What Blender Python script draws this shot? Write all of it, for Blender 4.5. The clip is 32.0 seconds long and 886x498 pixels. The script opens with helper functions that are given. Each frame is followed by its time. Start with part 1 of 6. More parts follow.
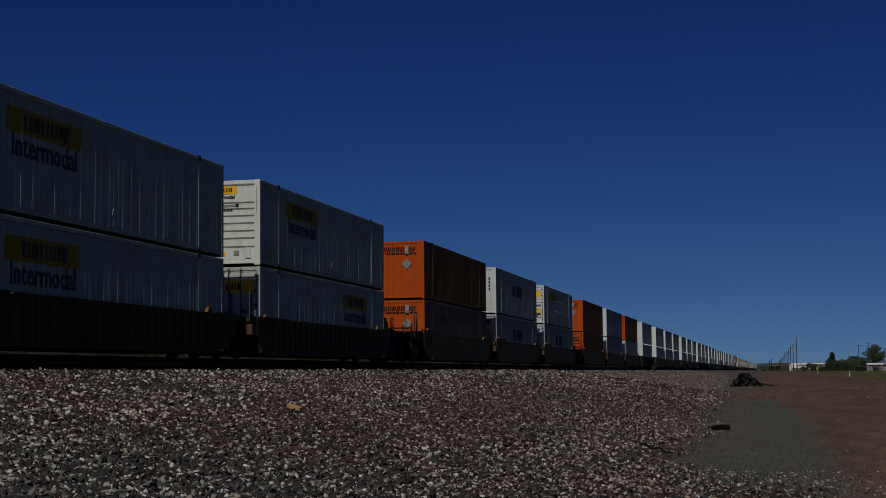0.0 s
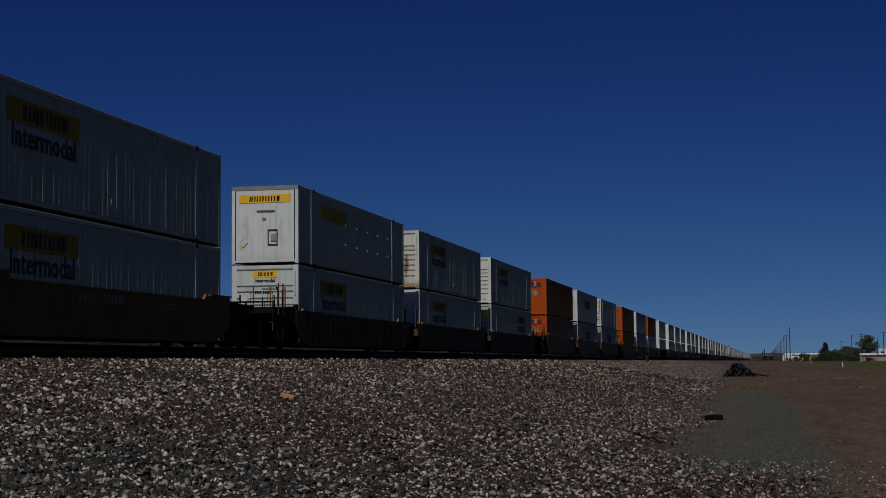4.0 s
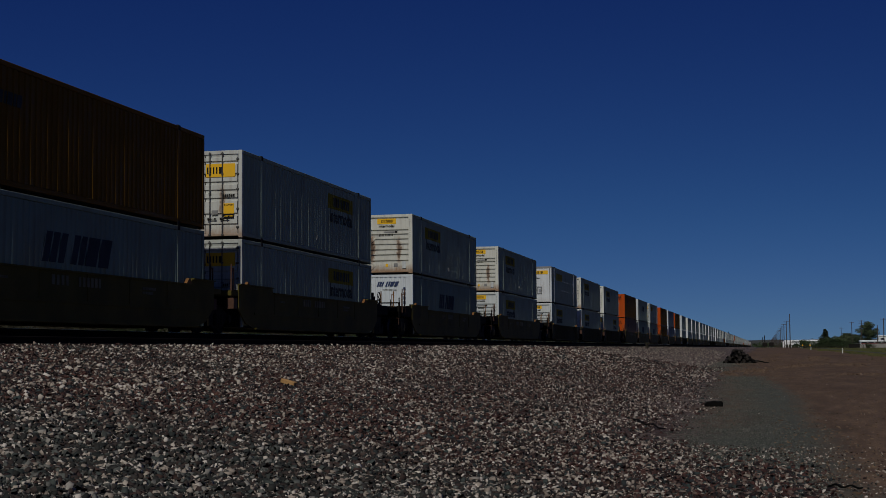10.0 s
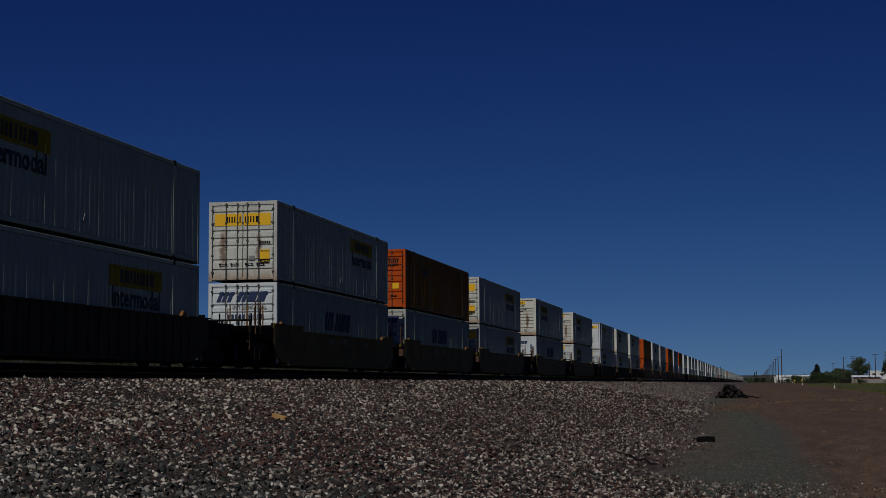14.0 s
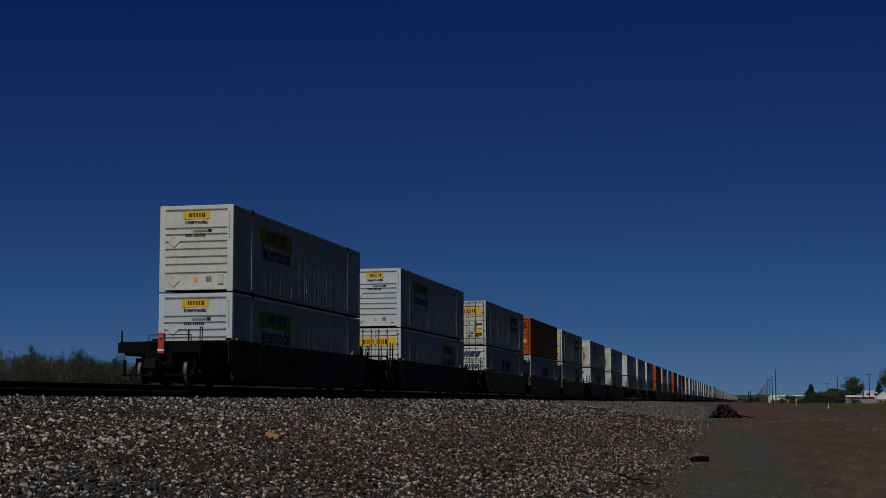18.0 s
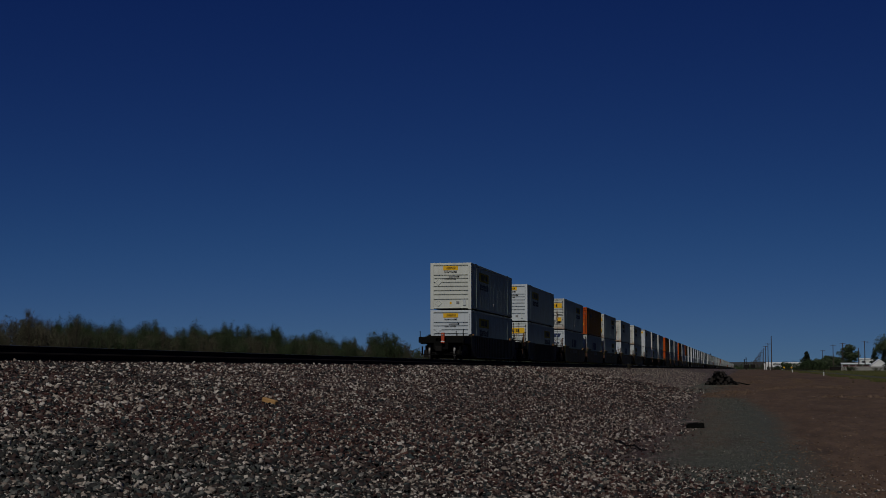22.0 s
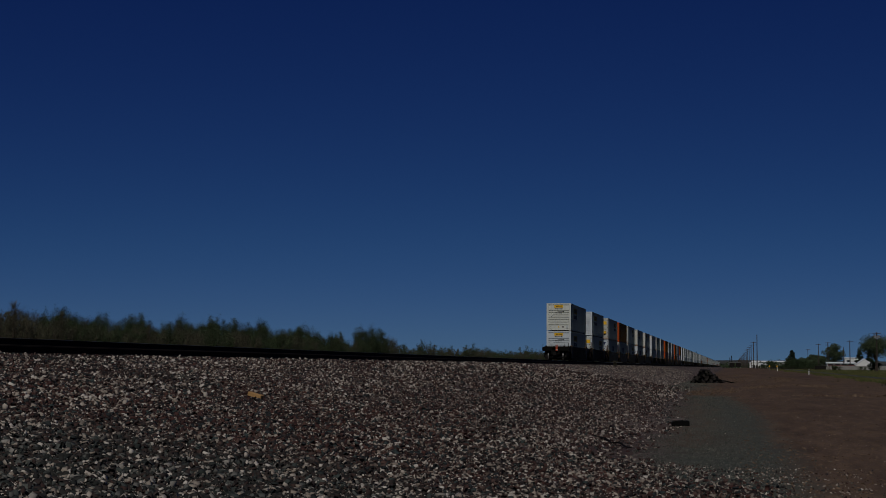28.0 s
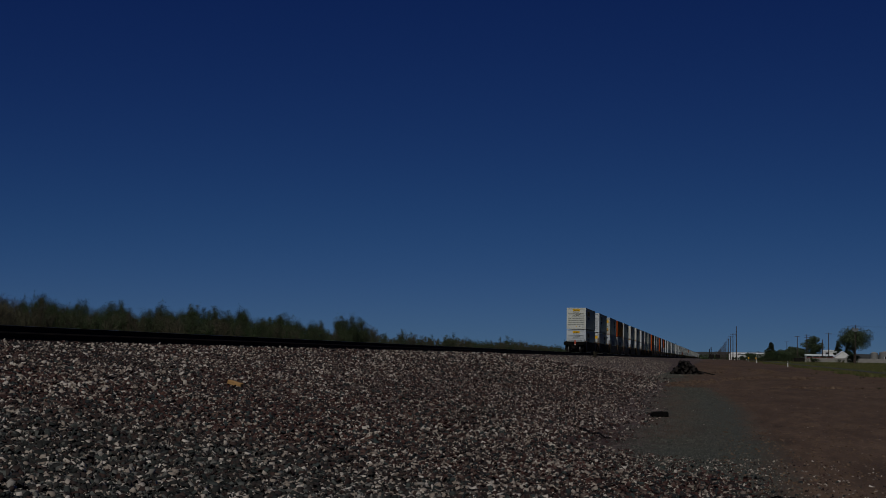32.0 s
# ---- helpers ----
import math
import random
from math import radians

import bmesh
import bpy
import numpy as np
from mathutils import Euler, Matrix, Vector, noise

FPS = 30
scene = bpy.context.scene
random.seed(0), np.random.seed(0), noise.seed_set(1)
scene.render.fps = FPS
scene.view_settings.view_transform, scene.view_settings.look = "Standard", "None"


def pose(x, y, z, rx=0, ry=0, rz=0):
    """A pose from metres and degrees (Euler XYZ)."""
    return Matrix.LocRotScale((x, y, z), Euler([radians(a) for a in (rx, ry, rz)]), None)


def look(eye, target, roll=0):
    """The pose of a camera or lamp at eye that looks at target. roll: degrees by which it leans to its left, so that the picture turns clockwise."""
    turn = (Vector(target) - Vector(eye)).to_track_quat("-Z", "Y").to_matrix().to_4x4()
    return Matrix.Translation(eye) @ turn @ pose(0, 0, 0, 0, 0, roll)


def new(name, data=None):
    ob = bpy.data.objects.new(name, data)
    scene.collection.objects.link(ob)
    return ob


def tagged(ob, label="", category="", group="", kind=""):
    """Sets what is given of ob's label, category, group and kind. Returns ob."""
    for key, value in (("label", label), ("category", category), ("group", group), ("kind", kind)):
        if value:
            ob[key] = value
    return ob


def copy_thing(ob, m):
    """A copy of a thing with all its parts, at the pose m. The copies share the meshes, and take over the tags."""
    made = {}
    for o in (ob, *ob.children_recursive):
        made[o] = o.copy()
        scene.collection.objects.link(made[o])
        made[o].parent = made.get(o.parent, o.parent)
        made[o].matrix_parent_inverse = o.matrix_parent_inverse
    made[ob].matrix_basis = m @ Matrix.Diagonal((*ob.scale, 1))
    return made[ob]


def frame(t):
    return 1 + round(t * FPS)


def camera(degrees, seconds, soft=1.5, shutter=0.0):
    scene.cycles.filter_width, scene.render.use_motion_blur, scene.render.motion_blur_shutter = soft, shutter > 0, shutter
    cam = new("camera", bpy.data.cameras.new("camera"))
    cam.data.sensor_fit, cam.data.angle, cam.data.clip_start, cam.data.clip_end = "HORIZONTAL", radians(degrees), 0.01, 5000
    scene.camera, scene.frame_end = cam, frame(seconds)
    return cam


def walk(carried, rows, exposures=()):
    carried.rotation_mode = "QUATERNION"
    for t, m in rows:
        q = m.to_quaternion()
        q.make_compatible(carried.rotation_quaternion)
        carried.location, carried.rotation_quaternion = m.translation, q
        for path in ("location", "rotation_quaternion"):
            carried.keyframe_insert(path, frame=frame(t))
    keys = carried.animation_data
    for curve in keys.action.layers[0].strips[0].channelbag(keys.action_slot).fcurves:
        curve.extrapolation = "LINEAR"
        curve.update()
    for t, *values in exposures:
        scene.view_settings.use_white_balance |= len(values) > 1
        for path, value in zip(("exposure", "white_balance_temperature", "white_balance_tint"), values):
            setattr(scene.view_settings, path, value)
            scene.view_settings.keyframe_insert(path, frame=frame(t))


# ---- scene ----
# Plan: x to the right of the line, y along it, z up from the flat dirt beside the bank.
EYE = Vector((0.0, 0.0, 1.5))
TRACK_X, RAIL_TOP = -17.98, 2.087
SIDE_X, STACK_TOP = -16.685, 8.128
LENGTH, HEIGHT, HALF = 16.15, 2.896, 1.295

# seconds, turn to the left of the line, tilt up, roll (degrees)
TURNS = [
    (0, 12.622, 4.903, -0.650), (0.5, 12.646, 4.958, -0.392), (1, 12.587, 4.847, -0.516),
    (1.5, 12.541, 4.737, -0.662), (2, 12.533, 4.656, -0.535), (2.5, 12.535, 4.576, -0.422),
    (3, 12.516, 4.511, -0.374), (3.5, 12.432, 4.475, -0.538), (5.5, 12.236, 4.578, -0.410),
    (6, 12.360, 4.616, -0.613), (6.5, 12.360, 4.659, -0.702), (7, 12.460, 4.650, -0.737),
    (7.5, 12.479, 4.508, -0.755), (8, 12.386, 4.229, -0.622), (8.5, 12.366, 4.007, -0.392),
    (9, 12.388, 3.979, -0.453), (9.5, 12.423, 3.986, -0.457), (10, 12.406, 3.951, -0.470),
    (10.5, 12.353, 3.920, -0.276), (11, 12.334, 3.934, -0.395), (11.5, 12.317, 4.128, -0.328),
    (12, 12.299, 4.488, -0.332), (12.5, 12.334, 4.830, -0.585), (13, 12.282, 5.094, -0.565),
    (13.5, 12.148, 5.242, -0.556), (14, 12.075, 5.304, -0.387), (14.5, 12.081, 5.402, -0.467),
    (16.5, 12.098, 5.904, -0.227), (17, 12.014, 6.044, -0.255), (17.5, 11.932, 6.062, -0.420),
    (18, 11.846, 6.043, -0.246), (18.5, 11.820, 5.990, -0.178), (19, 11.774, 5.855, -0.185),
    (19.5, 11.734, 5.639, -0.123), (20, 11.732, 5.368, -0.022), (20.5, 11.726, 5.124, -0.093),
    (21, 11.729, 4.928, -0.092), (21.5, 11.739, 4.840, -0.032), (22, 11.730, 4.722, -0.075),
    (22.5, 11.704, 4.673, -0.089), (23, 11.721, 4.628, -0.058), (23.5, 11.806, 4.674, 0.083),
    (24, 11.875, 4.775, 0.199), (24.5, 11.888, 4.831, 0.240), (25, 11.855, 4.814, 0.154),
    (25.5, 11.823, 4.746, -0.062), (27.5, 11.361, 4.655, 0.192), (28, 11.224, 4.559, 0.410),
    (28.5, 11.118, 4.460, 0.141), (29, 10.964, 4.411, 0.101), (29.5, 10.783, 4.483, 0.295),
    (30, 10.655, 4.451, 0.328), (30.5, 10.553, 4.383, 0.447), (31, 10.534, 4.337, 0.769),
    (31.5, 10.528, 4.252, 0.721), (32, 10.476, 4.161, 0.813),

]


def aim(turn, tilt, roll):
    return Matrix.Translation(EYE) @ pose(0, 0, 0, 0, 0, turn) @ pose(0, 0, 0, 90 + tilt) @ pose(0, 0, 0, 0, 0, roll)


cam = camera(33.78, 32.0, soft=0.85)
walk(cam, [(t, aim(a, b, c)) for t, a, b, c in TURNS], exposures=[(0, -0.90), (9, -0.90), (13, -0.98), (17, -0.98), (19, -1.08), (25, -1.33), (32, -1.37)])

# ---- light: high sun close to the line of the track, behind the camera ----
SUN_TILT, SUN_SIDE = 44.0, -0.6
world = bpy.data.worlds.new("sky")
scene.world = world
world.use_nodes = True
nt = world.node_tree
sky = nt.nodes.new("ShaderNodeTexSky")
sky.sky_type, sky.sun_disc = "NISHITA", False
sky.sun_elevation, sky.sun_rotation = radians(SUN_TILT), radians(180 + SUN_SIDE)
sky.altitude, sky.air_density, sky.dust_density, sky.ozone_density = 3000, 0.6, 0.25, 8.0
# the clear dry air of a high plain: red and green thin out upwards faster than blue
split, join = nt.nodes.new("ShaderNodeSeparateColor"), nt.nodes.new("ShaderNodeCombineColor")
nt.links.new(sky.outputs[0], split.inputs[0])
for i, (power, share) in enumerate(((1.41, 0.37), (1.41, 0.425), (0.86, 1.24))):
    lift, scale = nt.nodes.new("ShaderNodeMath"), nt.nodes.new("ShaderNodeMath")
    lift.operation, scale.operation = "POWER", "MULTIPLY"
    lift.inputs[1].default_value, scale.inputs[1].default_value = power, share
    nt.links.new(split.outputs[i], lift.inputs[0])
    nt.links.new(lift.outputs[0], scale.inputs[0])
    low, least = nt.nodes.new("ShaderNodeMath"), nt.nodes.new("ShaderNodeMath")
    low.operation, least.operation = "MULTIPLY", "SMOOTH_MIN"
    low.inputs[1].default_value, least.inputs[2].default_value = (0.54, 0.69, 1.30)[i], 0.4
    nt.links.new(split.outputs[i], low.inputs[0])
    nt.links.new(low.outputs[0], least.inputs[0])
    nt.links.new(scale.outputs[0], least.inputs[1])
    nt.links.new(least.outputs[0], join.inputs[i])
nt.links.new(join.outputs[0], nt.nodes["Background"].inputs[0])
nt.nodes["Background"].inputs[1].default_value = 0.0522
sun_data = bpy.data.lights.new("sun", "SUN")
sun_data.energy, sun_data.angle, sun_data.color = 3.8, radians(0.53), (1.0, 0.965, 0.90)
sun = new("sun", sun_data)
ce, se = math.cos(radians(SUN_TILT)), math.sin(radians(SUN_TILT))
sun_way = Vector((-math.sin(radians(SUN_SIDE)) * ce, -math.cos(radians(SUN_SIDE)) * ce, se))
sun.matrix_world = look(sun_way * 60, (0, 0, 0))


# ---- materials ----
def nodes_of(name):
    m = bpy.data.materials.new(name)
    m.use_nodes = True
    return m, m.node_tree, m.node_tree.nodes["Principled BSDF"]


def node(t, kind, **sockets):
    n = t.nodes.new(kind)
    for key, value in sockets.items():
        n.inputs[key.replace("_", " ")].default_value = value
    return n


def ramp(t, source, *stops):
    n = t.nodes.new("ShaderNodeValToRGB")
    while len(n.color_ramp.elements) < len(stops):
        n.color_ramp.elements.new(0.5)
    for e, (p, c) in zip(n.color_ramp.elements, stops):
        e.position, e.color = p, (*c, 1) if len(c) == 3 else c
    t.links.new(source, n.inputs[0])
    return n.outputs[0]


def mixed(t, factor, a, b, how="MIX"):
    n = t.nodes.new("ShaderNodeMix")
    n.data_type, n.blend_type = "RGBA", how
    for value, i in ((factor, 0), (a, 6), (b, 7)):
        if hasattr(value, "is_linked"):
            t.links.new(value, n.inputs[i])
        elif i == 0:
            n.inputs[0].default_value = value
        else:
            n.inputs[i].default_value = (*value, 1)
    return n.outputs[2]


def maths(t, how, a, b=0.0, clamp=False):
    n = t.nodes.new("ShaderNodeMath")
    n.operation, n.use_clamp = how, clamp
    for value, i in ((a, 0), (b, 1)):
        if hasattr(value, "is_linked"):
            t.links.new(value, n.inputs[i])
        else:
            n.inputs[i].default_value = value
    return n.outputs[0]


def place_of(t, kind="Object", scale=(1, 1, 1)):
    c = t.nodes.new("ShaderNodeTexCoord")
    n = t.nodes.new("ShaderNodeMapping")
    n.inputs["Scale"].default_value = scale
    t.links.new(c.outputs[kind], n.inputs[0])
    return n.outputs[0]


def noise_of(t, where, scale, detail=4.0, rough=0.55):
    n = node(t, "ShaderNodeTexNoise", Scale=scale, Detail=detail, Roughness=rough)
    t.links.new(where, n.inputs["Vector"])
    return n.outputs[0]


def bumped(t, bsdf, height, strength, distance):
    n = node(t, "ShaderNodeBump", Strength=strength, Distance=distance)
    t.links.new(height, n.inputs["Height"])
    t.links.new(n.outputs[0], bsdf.inputs["Normal"])


def plain_mat(name, colour, rough=0.6, metal=0.0, grain=8.0, vary=0.25, bump=0.2, spec=0.4, alt=None):
    """Paint, steel, wood and the like: a colour with grain at two scales."""
    m, t, b = nodes_of(name)
    where = place_of(t)
    fine = noise_of(t, where, grain * 5, 3)
    coarse = noise_of(t, where, grain * 0.25, 4)
    dark = tuple(c * (1 - vary) for c in colour)
    light = tuple(min(1, c * (1 + vary * 0.5)) for c in colour) if alt is None else alt
    c = ramp(t, coarse, (0.3, dark), (0.55, colour), (0.75, light))
    c = mixed(t, 0.18, c, ramp(t, fine, (0.35, (0.2, 0.2, 0.2)), (0.65, (1, 1, 1))), "MULTIPLY")
    t.links.new(c, b.inputs["Base Color"])
    b.inputs["Roughness"].default_value, b.inputs["Metallic"].default_value = rough, metal
    b.inputs["Specular IOR Level"].default_value = spec
    bumped(t, b, fine, bump, 0.004)
    return m


def painted(name, colour, dirt=(0.16, 0.12, 0.09), amount=0.5, rust=0.0, rough=0.5, spec=0.3):
    """Painted container sheet: road film in streaks, scuffs and, where given, rust runs; differs from box to box."""
    m, t, b = nodes_of(name)
    info = t.nodes.new("ShaderNodeObjectInfo")
    where = place_of(t)
    shift = t.nodes.new("ShaderNodeVectorMath")
    shift.operation = "ADD"
    t.links.new(where, shift.inputs[0])
    t.links.new(maths(t, "MULTIPLY", info.outputs["Random"], 40.0), shift.inputs[1])
    streak_map = t.nodes.new("ShaderNodeMapping")
    streak_map.inputs["Scale"].default_value = (5, 5, 0.35)
    t.links.new(shift.outputs[0], streak_map.inputs[0])
    streak = noise_of(t, streak_map.outputs[0], 1.2, 5)
    blot = noise_of(t, shift.outputs[0], 0.9, 5)
    fine = noise_of(t, shift.outputs[0], 30, 3)
    c = mixed(t, maths(t, "MULTIPLY", ramp(t, streak, (0.48, (0, 0, 0)), (0.72, (1, 1, 1))), 0.4 * amount), colour, dirt)
    c = mixed(t, maths(t, "MULTIPLY", ramp(t, blot, (0.5, (0, 0, 0)), (0.75, (1, 1, 1))), 0.35 * amount), c, dirt)
    if rust:
        # two rust runs below the fittings, and a rusty lower edge
        low = t.nodes.new("ShaderNodeSeparateXYZ")
        t.links.new(where, low.inputs[0])
        x, z = low.outputs[0], low.outputs[2]
        wave = maths(t, "MULTIPLY", maths(t, "SUBTRACT", noise_of(t, shift.outputs[0], 5, 4), 0.5), 0.35)
        stain = noise_of(t, shift.outputs[0], 6.0, 8, 0.75)
        drip = t.nodes.new("ShaderNodeMapping")
        drip.inputs["Scale"].default_value = (9, 9, 0.8)
        t.links.new(shift.outputs[0], drip.inputs[0])
        drips = noise_of(t, drip.outputs[0], 2.0, 6, 0.7)
        for middle, wide, top, strength in ((-0.74, 5.6, 2.0, 1.0), (0.62, 6.6, 1.9, 0.85)):
            off = maths(t, "ABSOLUTE", maths(t, "ADD", maths(t, "SUBTRACT", x, middle), wave))
            run = maths(t, "SUBTRACT", 1.0, maths(t, "MULTIPLY", off, wide), True)
            reach = maths(t, "MULTIPLY", maths(t, "SUBTRACT", top, z), 2.0, True)
            foot = maths(t, "MULTIPLY", maths(t, "SUBTRACT", z, 0.35), 1.6, True)
            run = maths(t, "MULTIPLY", maths(t, "MULTIPLY", run, reach), foot)
            run = maths(t, "MULTIPLY", run, maths(t, "MULTIPLY", maths(t, "ADD", stain, drips), 1.45))
            c = mixed(t, maths(t, "MULTIPLY", ramp(t, run, (0.12, (0, 0, 0)), (0.55, (1, 1, 1))), rust * strength * 0.7), c, (0.27, 0.135, 0.055))
            c = mixed(t, maths(t, "MULTIPLY", ramp(t, run, (0.56, (0, 0, 0)), (0.95, (1, 1, 1))), rust * strength * 0.85), c, (0.060, 0.028, 0.013))
        edge = maths(t, "SUBTRACT", maths(t, "MULTIPLY", maths(t, "ADD", stain, drips), 0.52), z, True)
        c = mixed(t, maths(t, "MULTIPLY", ramp(t, edge, (0.04, (0, 0, 0)), (0.42, (1, 1, 1))), rust * 0.9), c, (0.22, 0.105, 0.036))
        side = maths(t, "MULTIPLY", maths(t, "SUBTRACT", maths(t, "ABSOLUTE", x), 1.02), 5.0, True)
        side = maths(t, "MULTIPLY", side, ramp(t, drips, (0.52, (0, 0, 0)), (0.7, (1, 1, 1))))
        c = mixed(t, maths(t, "MULTIPLY", side, rust * 0.7), c, (0.20, 0.095, 0.04))
    t.links.new(c, b.inputs["Base Color"])
    t.links.new(ramp(t, blot, (0.3, (rough - 0.1,) * 3), (0.7, (rough + 0.2,) * 3)), b.inputs["Roughness"])
    b.inputs["Specular IOR Level"].default_value = spec
    bumped(t, b, fine, 0.08, 0.003)
    return m


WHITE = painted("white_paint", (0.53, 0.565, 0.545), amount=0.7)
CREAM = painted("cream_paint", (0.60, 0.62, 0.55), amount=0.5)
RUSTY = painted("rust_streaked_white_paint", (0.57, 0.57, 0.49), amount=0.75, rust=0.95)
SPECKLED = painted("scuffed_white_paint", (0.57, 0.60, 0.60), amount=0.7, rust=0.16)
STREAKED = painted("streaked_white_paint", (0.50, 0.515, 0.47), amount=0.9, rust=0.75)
# White end paint darkened in colour for lower doors that stand in shadow.
SHADED_END = painted("grimy_white_paint", (0.40, 0.42, 0.385), amount=0.9)
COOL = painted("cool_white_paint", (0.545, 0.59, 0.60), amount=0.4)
# Side sheets: the ends' paint darkened in colour for shade on the long sides.
WHITE_SHADED = painted("white_side_sheet", (0.262, 0.330, 0.273), amount=0.8, rough=0.75, spec=0.06)
WHITE_SHADED_DIM = painted("grimy_white_side_sheet", (0.195, 0.260, 0.222), amount=0.9, rough=0.75, spec=0.06)
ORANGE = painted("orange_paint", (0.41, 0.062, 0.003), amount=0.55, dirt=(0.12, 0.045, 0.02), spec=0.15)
# Orange sides carry the same shade in their colour; the second is also faded.
ORANGE_SHADED = painted("orange_side_sheet", (0.138, 0.066, 0.007), amount=0.5, dirt=(0.080, 0.050, 0.010), rough=0.6, spec=0.08)
ORANGE_FADED_SHADED = painted("faded_orange_side_sheet", (0.155, 0.112, 0.088), amount=0.6, dirt=(0.095, 0.080, 0.068), rough=0.75, spec=0.04)
SLATE = painted("slate_blue_paint", (0.165, 0.21, 0.235), amount=0.4, rough=0.75, spec=0.06)
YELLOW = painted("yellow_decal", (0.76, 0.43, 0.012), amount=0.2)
# The yellow decal again, darkened in colour for shade on the long sides.
YELLOW_SHADED = painted("faded_yellow_decal", (0.225, 0.182, 0.016), amount=0.5, rough=0.7, spec=0.06)
# Black side lettering, its colour lifted to grey for the gloss on it.
SHEEN_INK = plain_mat("weathered_black_lettering", (0.040, 0.050, 0.056), 0.8, bump=0.02, spec=0.05)
# A greyer version of the navy decal for the long sides.
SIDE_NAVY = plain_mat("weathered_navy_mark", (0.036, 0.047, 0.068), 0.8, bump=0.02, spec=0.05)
LOCK_STEEL = plain_mat("dull_lock_steel", (0.075, 0.073, 0.068), 0.6, 0.2)
INK = plain_mat("black_decal", (0.016, 0.016, 0.016), 0.8, bump=0.02, spec=0.05)
NAVY = plain_mat("navy_decal", (0.018, 0.035, 0.10), 0.5, bump=0.02)
SILVER = plain_mat("galvanised_steel", (0.45, 0.45, 0.44), 0.4, 0.7)
SEAL = plain_mat("black_rubber_seal", (0.02, 0.02, 0.02), 0.7)
GREY = plain_mat("grey_plate", (0.22, 0.22, 0.21), 0.6)
CAR = plain_mat("olive_brown_railcar_paint", (0.096, 0.076, 0.014), 0.75, 0.0, 3.0, 0.4, 0.3, spec=0.15)
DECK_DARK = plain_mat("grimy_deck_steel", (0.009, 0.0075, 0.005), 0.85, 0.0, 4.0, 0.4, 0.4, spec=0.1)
CAR_RIBBED = plain_mat("dark_olive_railcar_paint", (0.046, 0.041, 0.011), 0.75, 0.0, 3.0, 0.4, 0.3, spec=0.15)
CAR_B = plain_mat("dark_brown_railcar_paint", (0.0364, 0.0308, 0.0140), 0.75, 0.0, 3.0, 0.4, 0.3, spec=0.15)
FADED = plain_mat("faded_grey_stencil_paint", (0.17, 0.16, 0.11), 0.8, 0.0, 5.0, 0.4, spec=0.1)
RUST = plain_mat("rusted_steel", (0.10, 0.045, 0.025), 0.8, 0.1, 6.0, 0.45, 0.4)
AMBER = plain_mat("faded_yellow_steel", (0.19, 0.088, 0.022), 0.85, 0.0, 6.0, 0.5)
IRON = plain_mat("black_iron", (0.013, 0.0115, 0.010), 0.8, 0.0, 6.0, 0.4, spec=0.12)
PLATE_STEEL = plain_mat("oily_tie_plate_steel", (0.022, 0.015, 0.011), 0.85, 0.0, 6.0, 0.4, spec=0.1)
# Tread colour darkened for wheels that run in shade under the cars.
SHADED_TREAD = plain_mat("dull_wheel_tread", (0.10, 0.09, 0.085), 0.6, 0.3)
TAR = plain_mat("tarred_wood", (0.0035, 0.0035, 0.003), 0.8, 0, 6.0, 0.4, 0.5, spec=0.1)
TREAD = plain_mat("worn_wheel_tread", (0.14, 0.135, 0.13), 0.5, 0.6)
SIGNAL_RED = plain_mat("red_orange_casing", (0.5, 0.07, 0.02), 0.5)
RAIL = plain_mat("brown_rail_steel", (0.012, 0.009, 0.007), 0.9, 0.0, 2.0, 0.4, spec=0.1)
RAIL_HEAD = plain_mat("worn_rail_head", (0.4, 0.39, 0.38), 0.3, 1.0)
TIE = plain_mat("creosoted_tie_wood", (0.017, 0.013, 0.010), 0.85, 0, 5.0, 0.5, 0.5)
POLE = plain_mat("weathered_pole_wood", (0.06, 0.045, 0.035), 0.85, 0, 3.0, 0.4)
BARK = plain_mat("bark", (0.07, 0.05, 0.035), 0.9, 0, 6.0, 0.4, 0.6)
PLASTER = painted("white_wall", (0.72, 0.72, 0.70), amount=0.3)
RED_BAND = plain_mat("dull_red_paint", (0.20, 0.035, 0.03), 0.6)
WALL = plain_mat("pale_concrete", (0.28, 0.27, 0.25), 0.85, 0, 2.0, 0.25)
ROOF_METAL = plain_mat("white_metal_roof", (0.88, 0.89, 0.91), 0.4, 0, 2.0, 0.05)
DARK_GLASS = plain_mat("dark_window", (0.02, 0.025, 0.03), 0.15)


